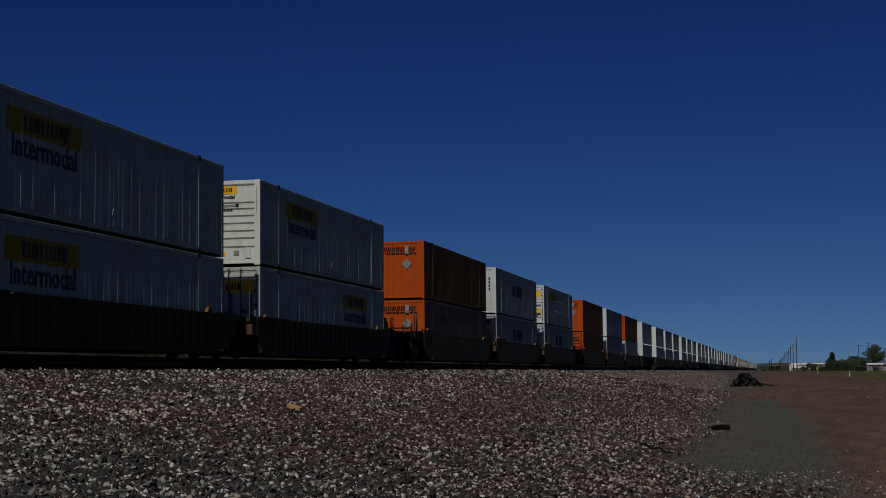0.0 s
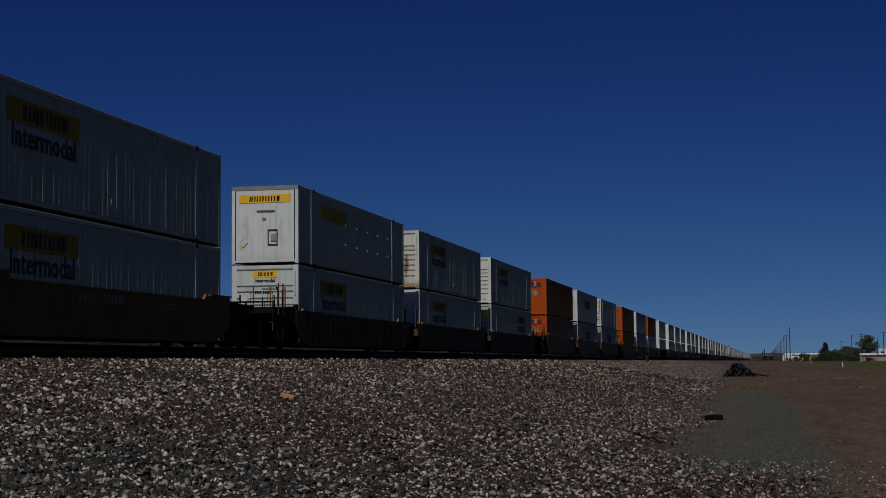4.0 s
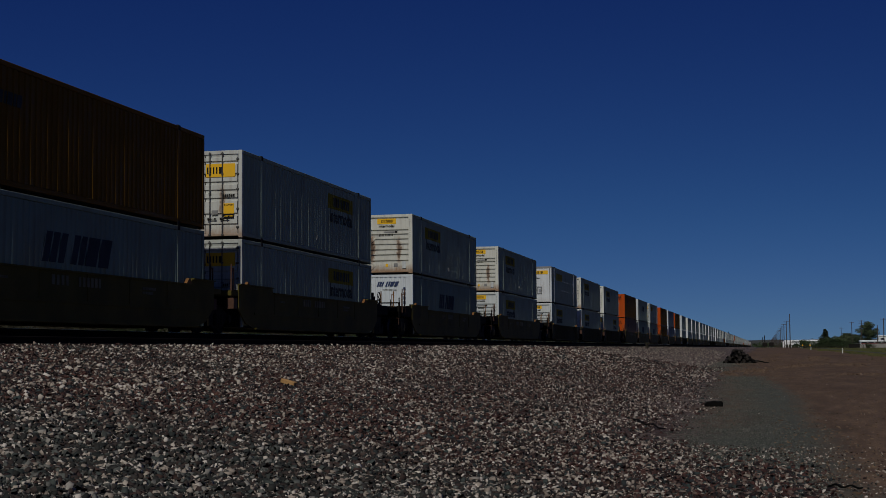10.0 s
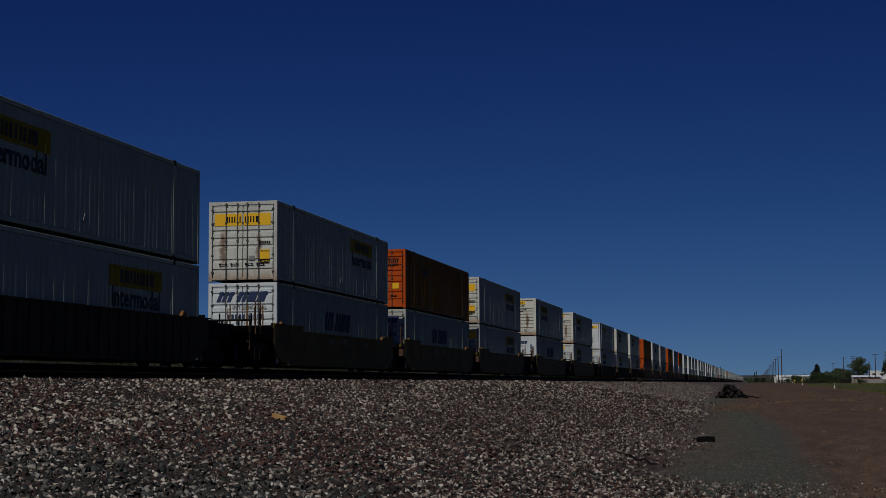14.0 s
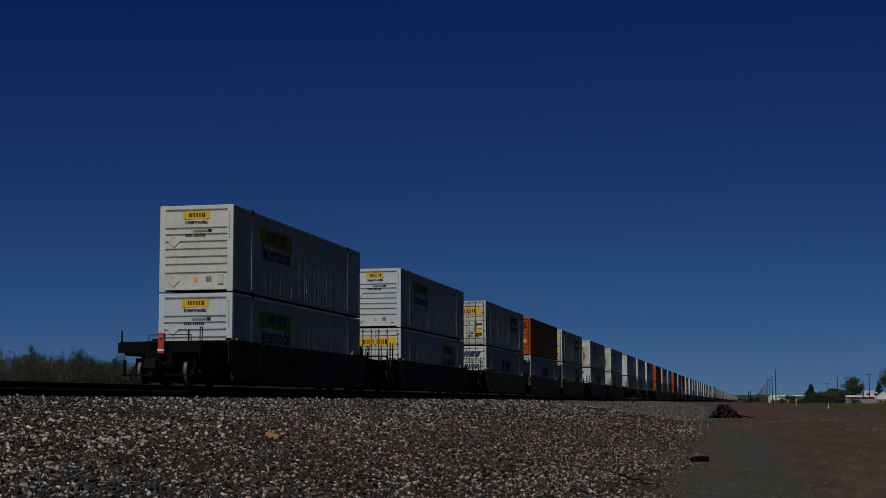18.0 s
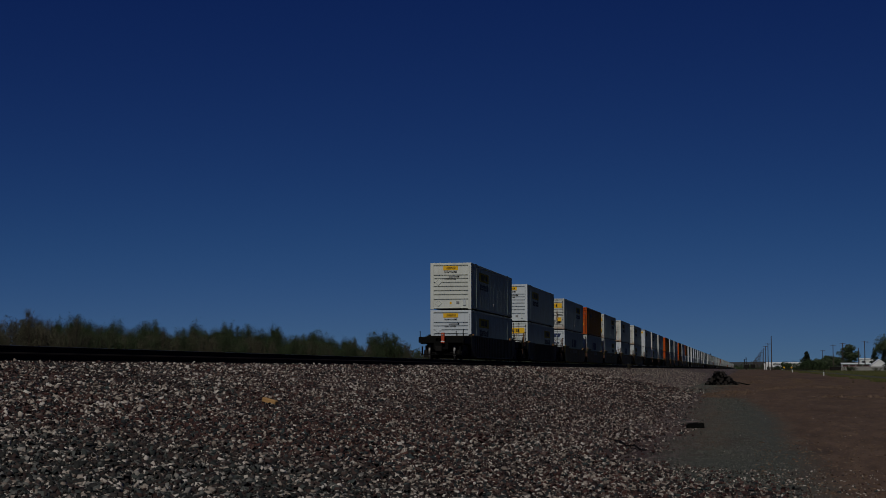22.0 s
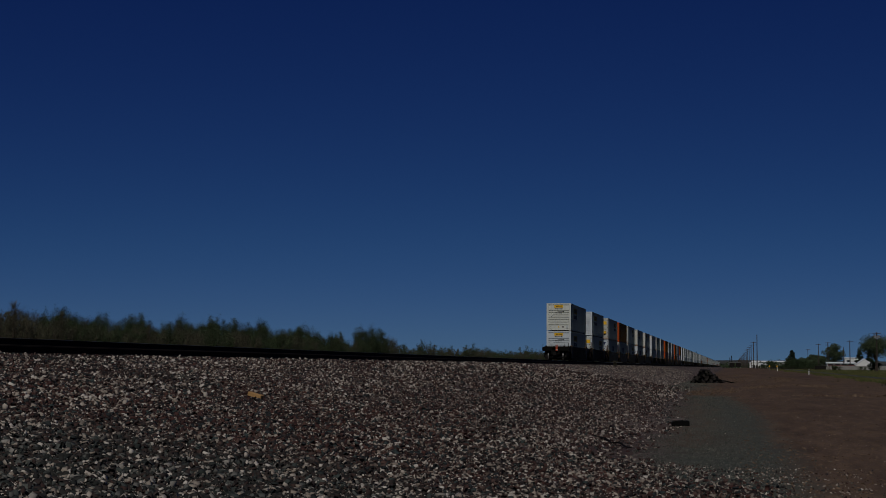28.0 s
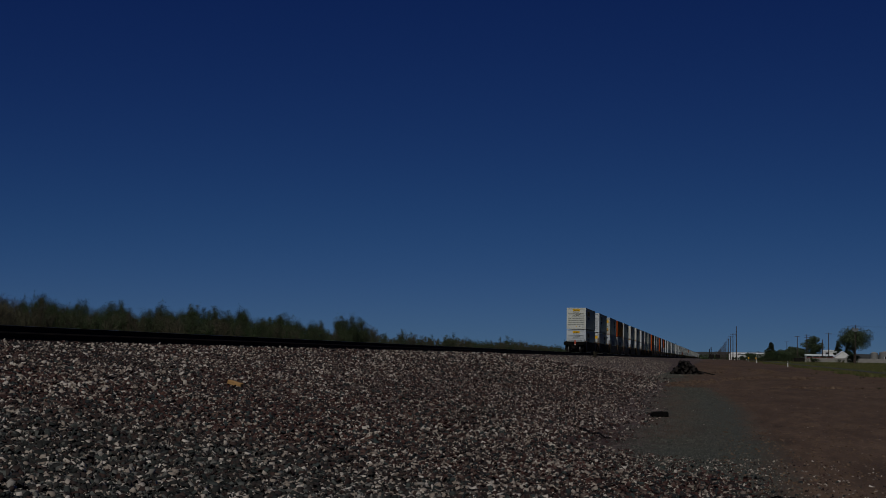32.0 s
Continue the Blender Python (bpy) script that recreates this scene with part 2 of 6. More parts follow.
def stone_mat(name, loose):
    """Crushed stone: dark purple-brown and grey-green with pale pieces. loose: single stones; else a bed of them."""
    m, t, b = nodes_of(name)
    where = place_of(t)
    if loose:
        pick = t.nodes.new("ShaderNodeNewGeometry").outputs["Random Per Island"]
    else:
        v = node(t, "ShaderNodeTexVoronoi", Scale=19.0)
        t.links.new(where, v.inputs["Vector"])
        s = t.nodes.new("ShaderNodeSeparateColor")
        t.links.new(v.outputs["Color"], s.inputs[0])
        pick = s.outputs[0]
        bumped(t, b, v.outputs["Distance"], 0.5, -0.02)
    # pale pieces gather in drifts
    drift = noise_of(t, place_of(t, "Object", (0.55, 0.28, 0.5)), 1.0, 4, 0.6)
    pick = maths(t, "ADD", pick, maths(t, "MULTIPLY", maths(t, "SUBTRACT", drift, 0.53), 0.55), True)
    brown = ramp(t, pick, (0.0, (0.018, 0.011, 0.011)), (0.14, (0.048, 0.022, 0.019)), (0.30, (0.022, 0.027, 0.029)), (0.42, (0.074, 0.033, 0.027)), (0.54, (0.031, 0.026, 0.025)),
                 (0.64, (0.094, 0.058, 0.048)), (0.74, (0.040, 0.056, 0.054)), (0.81, (0.145, 0.104, 0.086)), (0.88, (0.098, 0.048, 0.036)), (0.92, (0.19, 0.155, 0.13)), (0.96, (0.34, 0.29, 0.24)))
    t.nodes[-1].color_ramp.interpolation = "CONSTANT"
    slate = ramp(t, pick, (0.0, (0.016, 0.019, 0.017)), (0.40, (0.030, 0.036, 0.033)), (0.66, (0.044, 0.024, 0.020)), (0.76, (0.050, 0.056, 0.050)), (0.86, (0.085, 0.10, 0.092)), (0.95, (0.16, 0.16, 0.145)), (1.0, (0.30, 0.28, 0.25)))
    zone = noise_of(t, place_of(t, "Object", (0.35, 0.12, 0.35)), 1.0, 3)
    if not loose:
        patch = node(t, "ShaderNodeTexVoronoi", Scale=5.0)
        t.links.new(where, patch.inputs["Vector"])
        tone = t.nodes.new("ShaderNodeSeparateColor")
        t.links.new(patch.outputs["Color"], tone.inputs[0])
        along = t.nodes.new("ShaderNodeSeparateXYZ")
        t.links.new(where, along.inputs[0])
        open_bed = ramp(t, maths(t, "MULTIPLY", along.outputs[1], 0.005), (0.09, (0.25, 0.25, 0.25)), (0.22, (0.85, 0.85, 0.85)))
        pale = mixed(t, ramp(t, tone.outputs[0], (0.70, (0, 0, 0)), (0.80, (0.7, 0.7, 0.7))), brown, (0.30, 0.245, 0.215))
        fines = ramp(t, noise_of(t, where, 24, 4, 0.7), (0.35, (0.036, 0.022, 0.019)), (0.65, (0.095, 0.062, 0.052)))
        brown = mixed(t, open_bed, fines, pale)
    # grey-green stone lies in patches and all along the near foot of the bank
    spot = t.nodes.new("ShaderNodeSeparateXYZ")
    t.links.new(place_of(t), spot.inputs[0])
    foot = maths(t, "ADD", maths(t, "SUBTRACT", 18.5, spot.outputs[1]), maths(t, "MULTIPLY", maths(t, "SUBTRACT", noise_of(t, place_of(t), 0.4, 4), 0.5), 9.0))
    foot = maths(t, "MULTIPLY", foot, maths(t, "MULTIPLY", maths(t, "SUBTRACT", -0.6, spot.outputs[0]), 0.5, True))
    patchy = maths(t, "MAXIMUM", ramp(t, zone, (0.55, (0, 0, 0)), (0.72, (0.6, 0.6, 0.6))), ramp(t, maths(t, "MULTIPLY", foot, 0.2), (0.1, (0, 0, 0)), (0.9, (0.85, 0.85, 0.85))))
    c = mixed(t, patchy, brown, slate)
    grain = noise_of(t, where, 60, 3)
    c = mixed(t, 0.4, c, ramp(t, grain, (0.3, (0.4, 0.4, 0.4)), (0.7, (1, 1, 1))), "MULTIPLY")
    if not loose:
        # bank, grey patch of fine chips and bare dirt, told apart by where they lie
        sep = t.nodes.new("ShaderNodeSeparateXYZ")
        t.links.new(where, sep.inputs[0])
        x, y = sep.outputs[0], sep.outputs[1]
        wob = noise_of(t, where, 0.45, 6, 0.65)
        wide = noise_of(t, where, 0.11, 4)
        edge = maths(t, "ADD", x, maths(t, "MULTIPLY", maths(t, "SUBTRACT", wob, 0.5), 2.6))
        toe = maths(t, "MULTIPLY", maths(t, "ADD", y, -30.0), -0.02)
        bank = maths(t, "SUBTRACT", edge, maths(t, "ADD", maths(t, "MAXIMUM", toe, -2.2), -2.0))
        chips = noise_of(t, where, 26, 3, 0.7)
        grey = ramp(t, chips, (0.3, (0.036, 0.038, 0.030)), (0.6, (0.076, 0.081, 0.065)), (0.72, (0.15, 0.148, 0.126)))
        drawn = place_of(t, "Object", (1.0, 0.16, 1.0))
        soil_n = noise_of(t, drawn, 1.1, 8, 0.7)
        soil = ramp(t, soil_n, (0.3, (0.094, 0.059, 0.036)), (0.55, (0.168, 0.107, 0.067)), (0.75, (0.24, 0.160, 0.103)))
        soil = mixed(t, 0.42, soil, ramp(t, noise_of(t, place_of(t, "Object", (0.6, 0.12, 1.0)), 2.2, 7, 0.75), (0.35, (0.4, 0.4, 0.4)), (0.6, (1, 1, 1))), "MULTIPLY")
        soil = mixed(t, 0.75, soil, ramp(t, chips, (0.25, (0.45, 0.45, 0.45)), (0.7, (1, 1, 1))), "MULTIPLY")
        soil = mixed(t, 0.55, soil, ramp(t, noise_of(t, drawn, 4.5, 6, 0.8), (0.38, (0.45, 0.45, 0.45)), (0.62, (1.15, 1.15, 1.15))), "MULTIPLY")
        # old wheel tracks and washed bands run along and across the dirt
        tracks = noise_of(t, place_of(t, "Object", (0.16, 0.035, 1.0)), 1.0, 6, 0.65)
        soil = mixed(t, 0.6, soil, ramp(t, tracks, (0.36, (0.55, 0.50, 0.48)), (0.47, (0.95, 0.95, 0.95)), (0.62, (1.12, 1.12, 1.12))), "MULTIPLY")
        soil = mixed(t, ramp(t, noise_of(t, drawn, 7, 5, 0.75), (0.62, (0, 0, 0)), (0.7, (0.5, 0.5, 0.5))), soil, (0.16, 0.12, 0.10))
        near = maths(t, "ADD", x, maths(t, "MULTIPLY", maths(t, "SUBTRACT", wob, 0.5), 1.8))
        grey_edge = maths(t, "SUBTRACT", near, maths(t, "MINIMUM", maths(t, "ADD", maths(t, "MULTIPLY", y, -0.05), 3.3), 0.9))
        flat = mixed(t, ramp(t, maths(t, "ADD", grey_edge, 0.5), (0.15, (0, 0, 0)), (0.85, (1, 1, 1))), grey, soil)
        flat = mixed(t, ramp(t, maths(t, "MULTIPLY", y, 0.001), (0.06, (0, 0, 0)), (0.11, (1, 1, 1))), flat, soil)
        # a strip of bare reddish dirt between the stones and the chips
        strip = maths(t, "MULTIPLY", maths(t, "SUBTRACT", 2.3, bank), ramp(t, maths(t, "MULTIPLY", y, 0.01), (0.24, (0, 0, 0)), (0.30, (1, 1, 1))), True)
        flat = mixed(t, maths(t, "MULTIPLY", strip, 0.8), flat, soil)
        field_edge = maths(t, "SUBTRACT", maths(t, "ADD", x, maths(t, "MULTIPLY", wide, 6.0)), 18.5)
        grassy = ramp(t, noise_of(t, where, 0.8, 6, 0.7), (0.3, (0.038, 0.052, 0.013)), (0.55, (0.070, 0.085, 0.022)), (0.75, (0.12, 0.10, 0.04)))
        flat = mixed(t, ramp(t, maths(t, "MULTIPLY", field_edge, 0.5), (0.3, (0, 0, 0)), (0.6, (1, 1, 1))), flat, grassy)
        c = mixed(t, ramp(t, maths(t, "MULTIPLY", bank, 0.5), (0.1, (0, 0, 0)), (0.6, (1, 1, 1))), c, flat)
        scrub = ramp(t, noise_of(t, where, 0.25, 6, 0.7), (0.35, (0.05, 0.045, 0.022)), (0.65, (0.12, 0.09, 0.05)))
        c = mixed(t, ramp(t, maths(t, "MULTIPLY", maths(t, "ADD", x, 25.0), -0.2), (0.2, (0, 0, 0)), (0.6, (1, 1, 1))), c, scrub)
    t.links.new(c, b.inputs["Base Color"])
    b.inputs["Roughness"].default_value = 0.85
    b.inputs["Specular IOR Level"].default_value = 0.25
    return m


def leaf_mat(name, a, b_, c_):
    m, t, b = nodes_of(name)
    pick = t.nodes.new("ShaderNodeNewGeometry").outputs["Random Per Island"]
    t.links.new(ramp(t, pick, (0.0, a), (0.5, b_), (1.0, c_)), b.inputs["Base Color"])
    b.inputs["Roughness"].default_value, b.inputs["Specular IOR Level"].default_value = 0.7, 0.2
    return m


BED = stone_mat("ballast_and_dirt", False)
STONE = stone_mat("ballast_stone", True)
PALE_STONE = leaf_mat("pale_broken_stone", (0.19, 0.155, 0.125), (0.34, 0.29, 0.24), (0.56, 0.51, 0.45))
CLOD = leaf_mat("brown_dirt_clods", (0.070, 0.044, 0.028), (0.125, 0.081, 0.052), (0.175, 0.122, 0.082))
CHIP = leaf_mat("grey_green_chippings", (0.033, 0.038, 0.031), (0.074, 0.082, 0.068), (0.17, 0.165, 0.14))
LEAF_DARK = leaf_mat("dark_green_leaves", (0.021, 0.036, 0.014), (0.034, 0.054, 0.021), (0.049, 0.070, 0.030))
LEAF_DRY = leaf_mat("dusty_olive_brown_leaves", (0.040, 0.040, 0.023), (0.058, 0.057, 0.033), (0.080, 0.076, 0.048))
LEAF_PINE = leaf_mat("conifer_needles", (0.010, 0.018, 0.010), (0.016, 0.026, 0.014), (0.03, 0.04, 0.02))
LEAF_TREE = leaf_mat("green_tree_leaves", (0.034, 0.052, 0.025), (0.060, 0.083, 0.040), (0.088, 0.112, 0.060))
BLADE = leaf_mat("green_and_straw_grass", (0.046, 0.062, 0.016), (0.082, 0.088, 0.026), (0.145, 0.115, 0.05))


# ---- mesh helpers ----
def mesh_of(name, verts, faces, mat, smooth=False):
    me = bpy.data.meshes.new(name)
    me.from_pydata(verts, [], faces)
    me.materials.append(mat)
    if smooth:
        me.polygons.foreach_set("use_smooth", [True] * len(me.polygons))
    me.update()
    return me


def bm_mesh(name, bm, mat, bevel=0.0):
    if bevel:
        bmesh.ops.bevel(bm, geom=bm.edges[:], offset=bevel, segments=1, affect="EDGES", clamp_overlap=True)
    bmesh.ops.recalc_face_normals(bm, faces=bm.faces)
    me = bpy.data.meshes.new(name)
    bm.to_mesh(me)
    bm.free()
    me.materials.append(mat)
    return me


def part(name, data, material, parent, label="", at=None):
    """Links a bmesh or a mesh as one object under a thing or a part."""
    me = bm_mesh(name, data, material) if isinstance(data, bmesh.types.BMesh) else data
    ob = new(name, me)
    ob.parent = parent
    if at is not None:
        ob.matrix_basis = at if isinstance(at, Matrix) else Matrix.Translation(at)
    return tagged(ob, label)


def box(bm, x0, x1, y0, y1, z0, z1, m=None):
    r = bmesh.ops.create_cube(bm, size=1)
    k = Matrix.Translation(((x0 + x1) / 2, (y0 + y1) / 2, (z0 + z1) / 2)) @ Matrix.Diagonal((x1 - x0, y1 - y0, z1 - z0, 1))
    bmesh.ops.transform(bm, matrix=(m @ k) if m else k, verts=r["verts"])
    return bm


def rod(bm, a, b, r0, r1=None, sides=8):
    a, b = Vector(a), Vector(b)
    r = bmesh.ops.create_cone(bm, cap_ends=True, segments=sides, radius1=r0, radius2=r0 if r1 is None else r1, depth=(b - a).length)
    turn = (b - a).to_track_quat("Z", "Y").to_matrix().to_4x4()
    bmesh.ops.transform(bm, matrix=Matrix.Translation((a + b) / 2) @ turn, verts=r["verts"])
    return bm


def boxes(*args, bevel=0.0):
    bm = bmesh.new()
    for a in args:
        box(bm, *a)
    if bevel:
        bmesh.ops.bevel(bm, geom=bm.edges[:], offset=bevel, segments=1, affect="EDGES", clamp_overlap=True)
    return bm


def prism(outline, axis_from, axis_to, place):
    """A flat outline drawn out between two values; place(u, v, w) gives the point."""
    n = len(outline)
    verts = [place(u, v, axis_from) for u, v in outline] + [place(u, v, axis_to) for u, v in outline]
    faces = [tuple(range(n))[::-1], tuple(range(n, 2 * n))] + [(i, (i + 1) % n, n + (i + 1) % n, n + i) for i in range(n)]
    return verts, faces


MESHES = {}


def once(key, make):
    if key not in MESHES:
        MESHES[key] = make()
    return MESHES[key]


def word_mesh(text, width, mat):
    """A word in the built-in font, drawn to a width, lying in the xy plane."""
    cu = bpy.data.curves.new("word", "FONT")
    cu.body, cu.align_x, cu.align_y, cu.extrude, cu.resolution_u = text, "LEFT", "BOTTOM_BASELINE", 0.004, 2
    cu.offset = 0.022
    ob = new("word", cu)
    me = bpy.data.meshes.new_from_object(ob.evaluated_get(bpy.context.evaluated_depsgraph_get()))
    bpy.data.objects.remove(ob)
    xs = [v.co.x for v in me.vertices]
    k = width / (max(xs) - min(xs))
    me.transform(Matrix.Diagonal((k, k, 1, 1)) @ Matrix.Translation((-min(xs), 0, 0)))
    me.materials.clear()
    me.materials.append(mat)
    me.name = "word"
    return me


ON_SIDE = Matrix(((0, 0, 1, 0), (1, 0, 0, 0), (0, 1, 0, 0), (0, 0, 0, 1)))
ON_END = Matrix(((1, 0, 0, 0), (0, 0, -1, 0), (0, 1, 0, 0), (0, 0, 0, 1)))


# ---- ground ----
def bank_height(x, y):
    """The bank beside the line: flat dirt, a long stone slope, the ballast crown and a drop beyond."""
    toe = -1.9 - max(0.0, min(4.0, (y - 30.0) * 0.035))
    far = max(0.0, min(1.0, (y - 150.0) / 550.0)) * 1.15
    knots = ((-60.0, 0.35), (-24.5, 0.30), (-20.6, 1.78), (-19.4, 1.84), (-16.55, 1.84), (-16.42, 1.70), (-15.9, 1.68), (toe, 0.02 + far), (toe + 1.0, far), (60.0, far))
    if x <= knots[0][0]:
        return knots[0][1] + max(0.0, far - 0.35)
    for (xa, za), (xb, zb) in zip(knots, knots[1:]):
        if x <= xb:
            k = (x - xa) / (xb - xa)
            return za + (zb - za) * k
    return far


def surface(x, y):
    z = bank_height(x, y)
    if -15.5 < x < 30 and y < 300:
        stony = max(0.0, min(1.0, 0.5 - 0.4 * x))
        z += 0.05 * noise.noise((x * 0.5, y * 0.25, 1.0)) * max(0.35, stony) + 0.025 * noise.noise((x * 2.1, y * 1.7, 4.0)) * stony
    return z


def build_ground():
    xs = [-3000, -1500, -700, -300, -150, -90, -60, -45, -35, -28, -24.5, -22, -20.6, -19.4, -16.55, -16.42, -15.9] + \
         [-15.5 + 0.3 * i for i in range(60)] + [2.6, 3.2, 4, 5, 6, 7.5, 9, 11, 13, 16, 20, 25, 32, 42, 60, 90, 150, 300, 700, 1500, 3000]
    ys = [-400, -150, -60, -30, -15, -5, 0, 4, 8, 11] + [12 + 0.35 * i for i in range(110)] + \
         [51 + 1.2 * i for i in range(40)] + [100 + 6 * i for i in range(1, 34)] + [310, 340, 380, 430, 490, 560, 640, 740, 860, 1000, 1300, 1700, 2300, 3200, 4600]
    verts = []
    for y in ys:
        for x in xs:
            z = surface(x, y)
            verts.append((x, y, z))
    n = len(xs)
    faces = [(j * n + i, j * n + i + 1, (j + 1) * n + i + 1, (j + 1) * n + i) for j in range(len(ys) - 1) for i in range(n - 1)]
    ob = new("ground", mesh_of("ground", verts, faces, BED, True))
    tagged(ob, "dark stone ballast bank running down into bare brown dirt", "ground", kind="structure")


CUBE = np.array([(x, y, z) for x in (-1, 1) for y in (-1, 1) for z in (-1, 1)], float)
CUBE_FACES = np.array([(0, 1, 3), (0, 3, 2), (4, 6, 7), (4, 7, 5), (0, 4, 5), (0, 5, 1), (2, 3, 7), (2, 7, 6), (1, 5, 7), (1, 7, 3)])


def stones(name, spots, sizes, rng, mat):
    """Many crushed stones, each a skewed eight-cornered block, in one mesh."""
    n = len(spots)
    v = CUBE[None] * (0.55 + 0.45 * rng.random((n, 8, 3)))
    v *= rng.uniform((0.75, 0.50, 0.26), (1.40, 0.95, 0.60), (n, 3))[:, None] * sizes[:, None, None] * 0.5
    q = rng.normal(size=(n, 4)) * (1, 0.36, 0.36, 1)
    q /= np.linalg.norm(q, axis=1)[:, None]
    w, a, b, c = q.T
    rot = np.stack([1 - 2 * (b * b + c * c), 2 * (a * b - c * w), 2 * (a * c + b * w), 2 * (a * b + c * w), 1 - 2 * (a * a + c * c), 2 * (b * c - a * w),
                    2 * (a * c - b * w), 2 * (b * c + a * w), 1 - 2 * (a * a + b * b)], 1).reshape(n, 3, 3)
    v = np.einsum("nij,nkj->nki", rot, v) + spots[:, None]
    f = (CUBE_FACES[None] + 8 * np.arange(n)[:, None, None]).reshape(-1)
    me = bpy.data.meshes.new(name)
    me.vertices.add(n * 8)
    me.vertices.foreach_set("co", v.reshape(-1))
    me.loops.add(len(f))
    me.loops.foreach_set("vertex_index", f.astype(np.int32))
    me.polygons.add(n * 10)
    me.polygons.foreach_set("loop_start", np.arange(0, len(f), 3, dtype=np.int32))
    me.materials.append(mat)
    me.update(calc_edges=True)
    return new(name, me)


def bank_foot(x, y):
    """How far a spot lies inside the stone bank's ragged foot; it runs out on to the flat close by."""
    foot = -2.0 - max(0.0, min(2.2, (y - 30.0) * 0.02)) - 0.02 * max(0.0, y - 120.0)
    foot += 0.9 * noise.noise((x * 0.5, y * 0.3, 7.0)) + 2.6 * max(0.0, min(1.0, (24.0 - y) / 7.0))
    return foot - x


def build_gravel():
    rng = np.random.default_rng(5)
    spots, sizes, pale, pale_sizes = [], [], [], []
    while len(spots) < 136000:
        angle = radians(rng.uniform(-2.5, 31))
        r = 10.5 * (110 / 10.5) ** (rng.random() ** 0.92)
        x, y = -r * math.sin(angle), r * math.cos(angle)
        if x < -15.95:
            continue
        inside = bank_foot(x, y)
        # the stones thin out past the foot
        if rng.random() > (1.0 if inside > 0.3 else max(0.0, 0.55 + inside * 0.6) ** 1.5):
            continue
        s = 0.021 * 4.2 ** (rng.random() ** 2.0) * max(1.0, r / 42) * (1.0 if x < -4 else 0.88)
        spots.append((x, y, surface(x, y) + s * rng.uniform(0.08, 0.36)))
        sizes.append(s)
        # pale pieces, larger on the average, gather in loose drifts
        share = 0.105 + 0.16 * noise.noise((x * 0.5, y * 0.22, 3.0)) + 0.07 * noise.noise((x * 1.6, y * 0.9, 9.0)) + (0.04 if x < -13.0 else 0.0) + (0.135 if -9 < x < -1.0 else 0.04) + (0.06 if r > 34 else 0.0) - (0.03 if y < 19.5 and x < -4 else 0.0)
        if rng.random() < share:
            s = 0.025 * 4.0 ** (rng.random() ** 1.7) * max(1.0, r / 48) * (1.0 if x < -9 else 0.72)
            x, y = x + rng.normal() * 0.05, y + rng.normal() * 0.05
            pale.append((x, y, surface(x, y) + s * rng.uniform(0.2, 0.45)))
            pale_sizes.append(s)
    for i in range(500):
        x, y = rng.uniform(-1.0, 13), 14 * (110 / 14) ** rng.random()
        s = rng.uniform(0.012, 0.030) * (1 if rng.random() > 0.03 else 1.6)
        pale.append((x, y, surface(x, y) + s * 0.1))
        pale_sizes.append(s)
    for i in range(3800):
        y = 14.2 + 8.5 * rng.random() ** 1.4
        x = -1.6 + abs(rng.normal()) * (2.6 - 0.12 * (y - 14))
        s = 0.016 * 3.0 ** (rng.random() ** 2)
        low = rng.random() < 0.6
        (spots if low else pale).append((x, y, surface(x, y) + s * 0.15))
        (sizes if low else pale_sizes).append(s)
    for i in range(17000):
        y = 70 * (300 / 70) ** rng.random()
        x = rng.uniform(-15.9, -3.0)
        if bank_foot(x, y) < 0:
            continue
        s = rng.uniform(0.06, 0.12)
        low = rng.random() < 0.62
        (spots if low else pale).append((x, y, surface(x, y) + s * 0.15))
        (sizes if low else pale_sizes).append(s)
    ob = stones("gravel", np.array(spots), np.array(sizes), rng, STONE)
    tagged(ob, "dark purple-brown and slate grey crushed stone ballast", "gravel", kind="stuff")
    ob = stones("pale_gravel", np.array(pale), np.array(pale_sizes), rng, PALE_STONE)
    tagged(ob, "pale cream and pinkish broken stones among dark ballast", "gravel", kind="stuff")
    spots, sizes = [], []
    while len(spots) < 24000:
        y = 14.5 * (78 / 14.5) ** rng.random()
        x = rng.normal(-0.3 - y * 0.010, 0.95)
        if x > min(3.3 - 0.05 * y, 0.9) + 0.35 * noise.noise((y * 0.3, 2.0, 0.0)) + rng.normal() * 0.55 or bank_foot(x, y) > (1.0 if y < 25 else -0.35):
            continue
        s = rng.uniform(0.013, 0.030) * max(1.0, y / 45)
        spots.append((x, y, surface(x, y) + s * 0.1))
        sizes.append(s)
    clods, lumps = [], []
    for i in range(16000):
        y = 15 * (190 / 15) ** rng.random()
        x = rng.uniform(min(3.3 - 0.05 * y, 0.9) - 0.8, 5 + y * 0.09)
        s = 0.014 * 4.0 ** (rng.random() ** 2.2) * max(1.0, y / 60)
        clods.append((x, y, surface(x, y) + s * 0.05))
        lumps.append(s)
    for i in range(5200):
        y = 92 * (190 / 92) ** rng.random()
        x = -4.6 + abs(rng.normal()) * 1.25
        s = rng.uniform(0.05, 0.10)
        spots.append((x, y, surface(x, y) + s * 0.12))
        sizes.append(s)
    for i in range(9000):
        y = 80 * (300 / 80) ** rng.random()
        x = rng.uniform(-2.5, 4 + y * 0.05)
        if noise.noise((x * 0.25, y * 0.035, 7.0)) < 0.08 + 0.2 * rng.random():
            continue
        s = rng.uniform(0.07, 0.17)
        clods.append((x, y, surface(x, y) + s * 0.05))
        lumps.append(s)
    tagged(stones("dirt_clods", np.array(clods), np.array(lumps), rng, CLOD), "small brown dirt clods and pebbles on bare ground", "dirt", kind="stuff")
    ob = stones("chippings", np.array(spots), np.array(sizes), rng, CHIP)
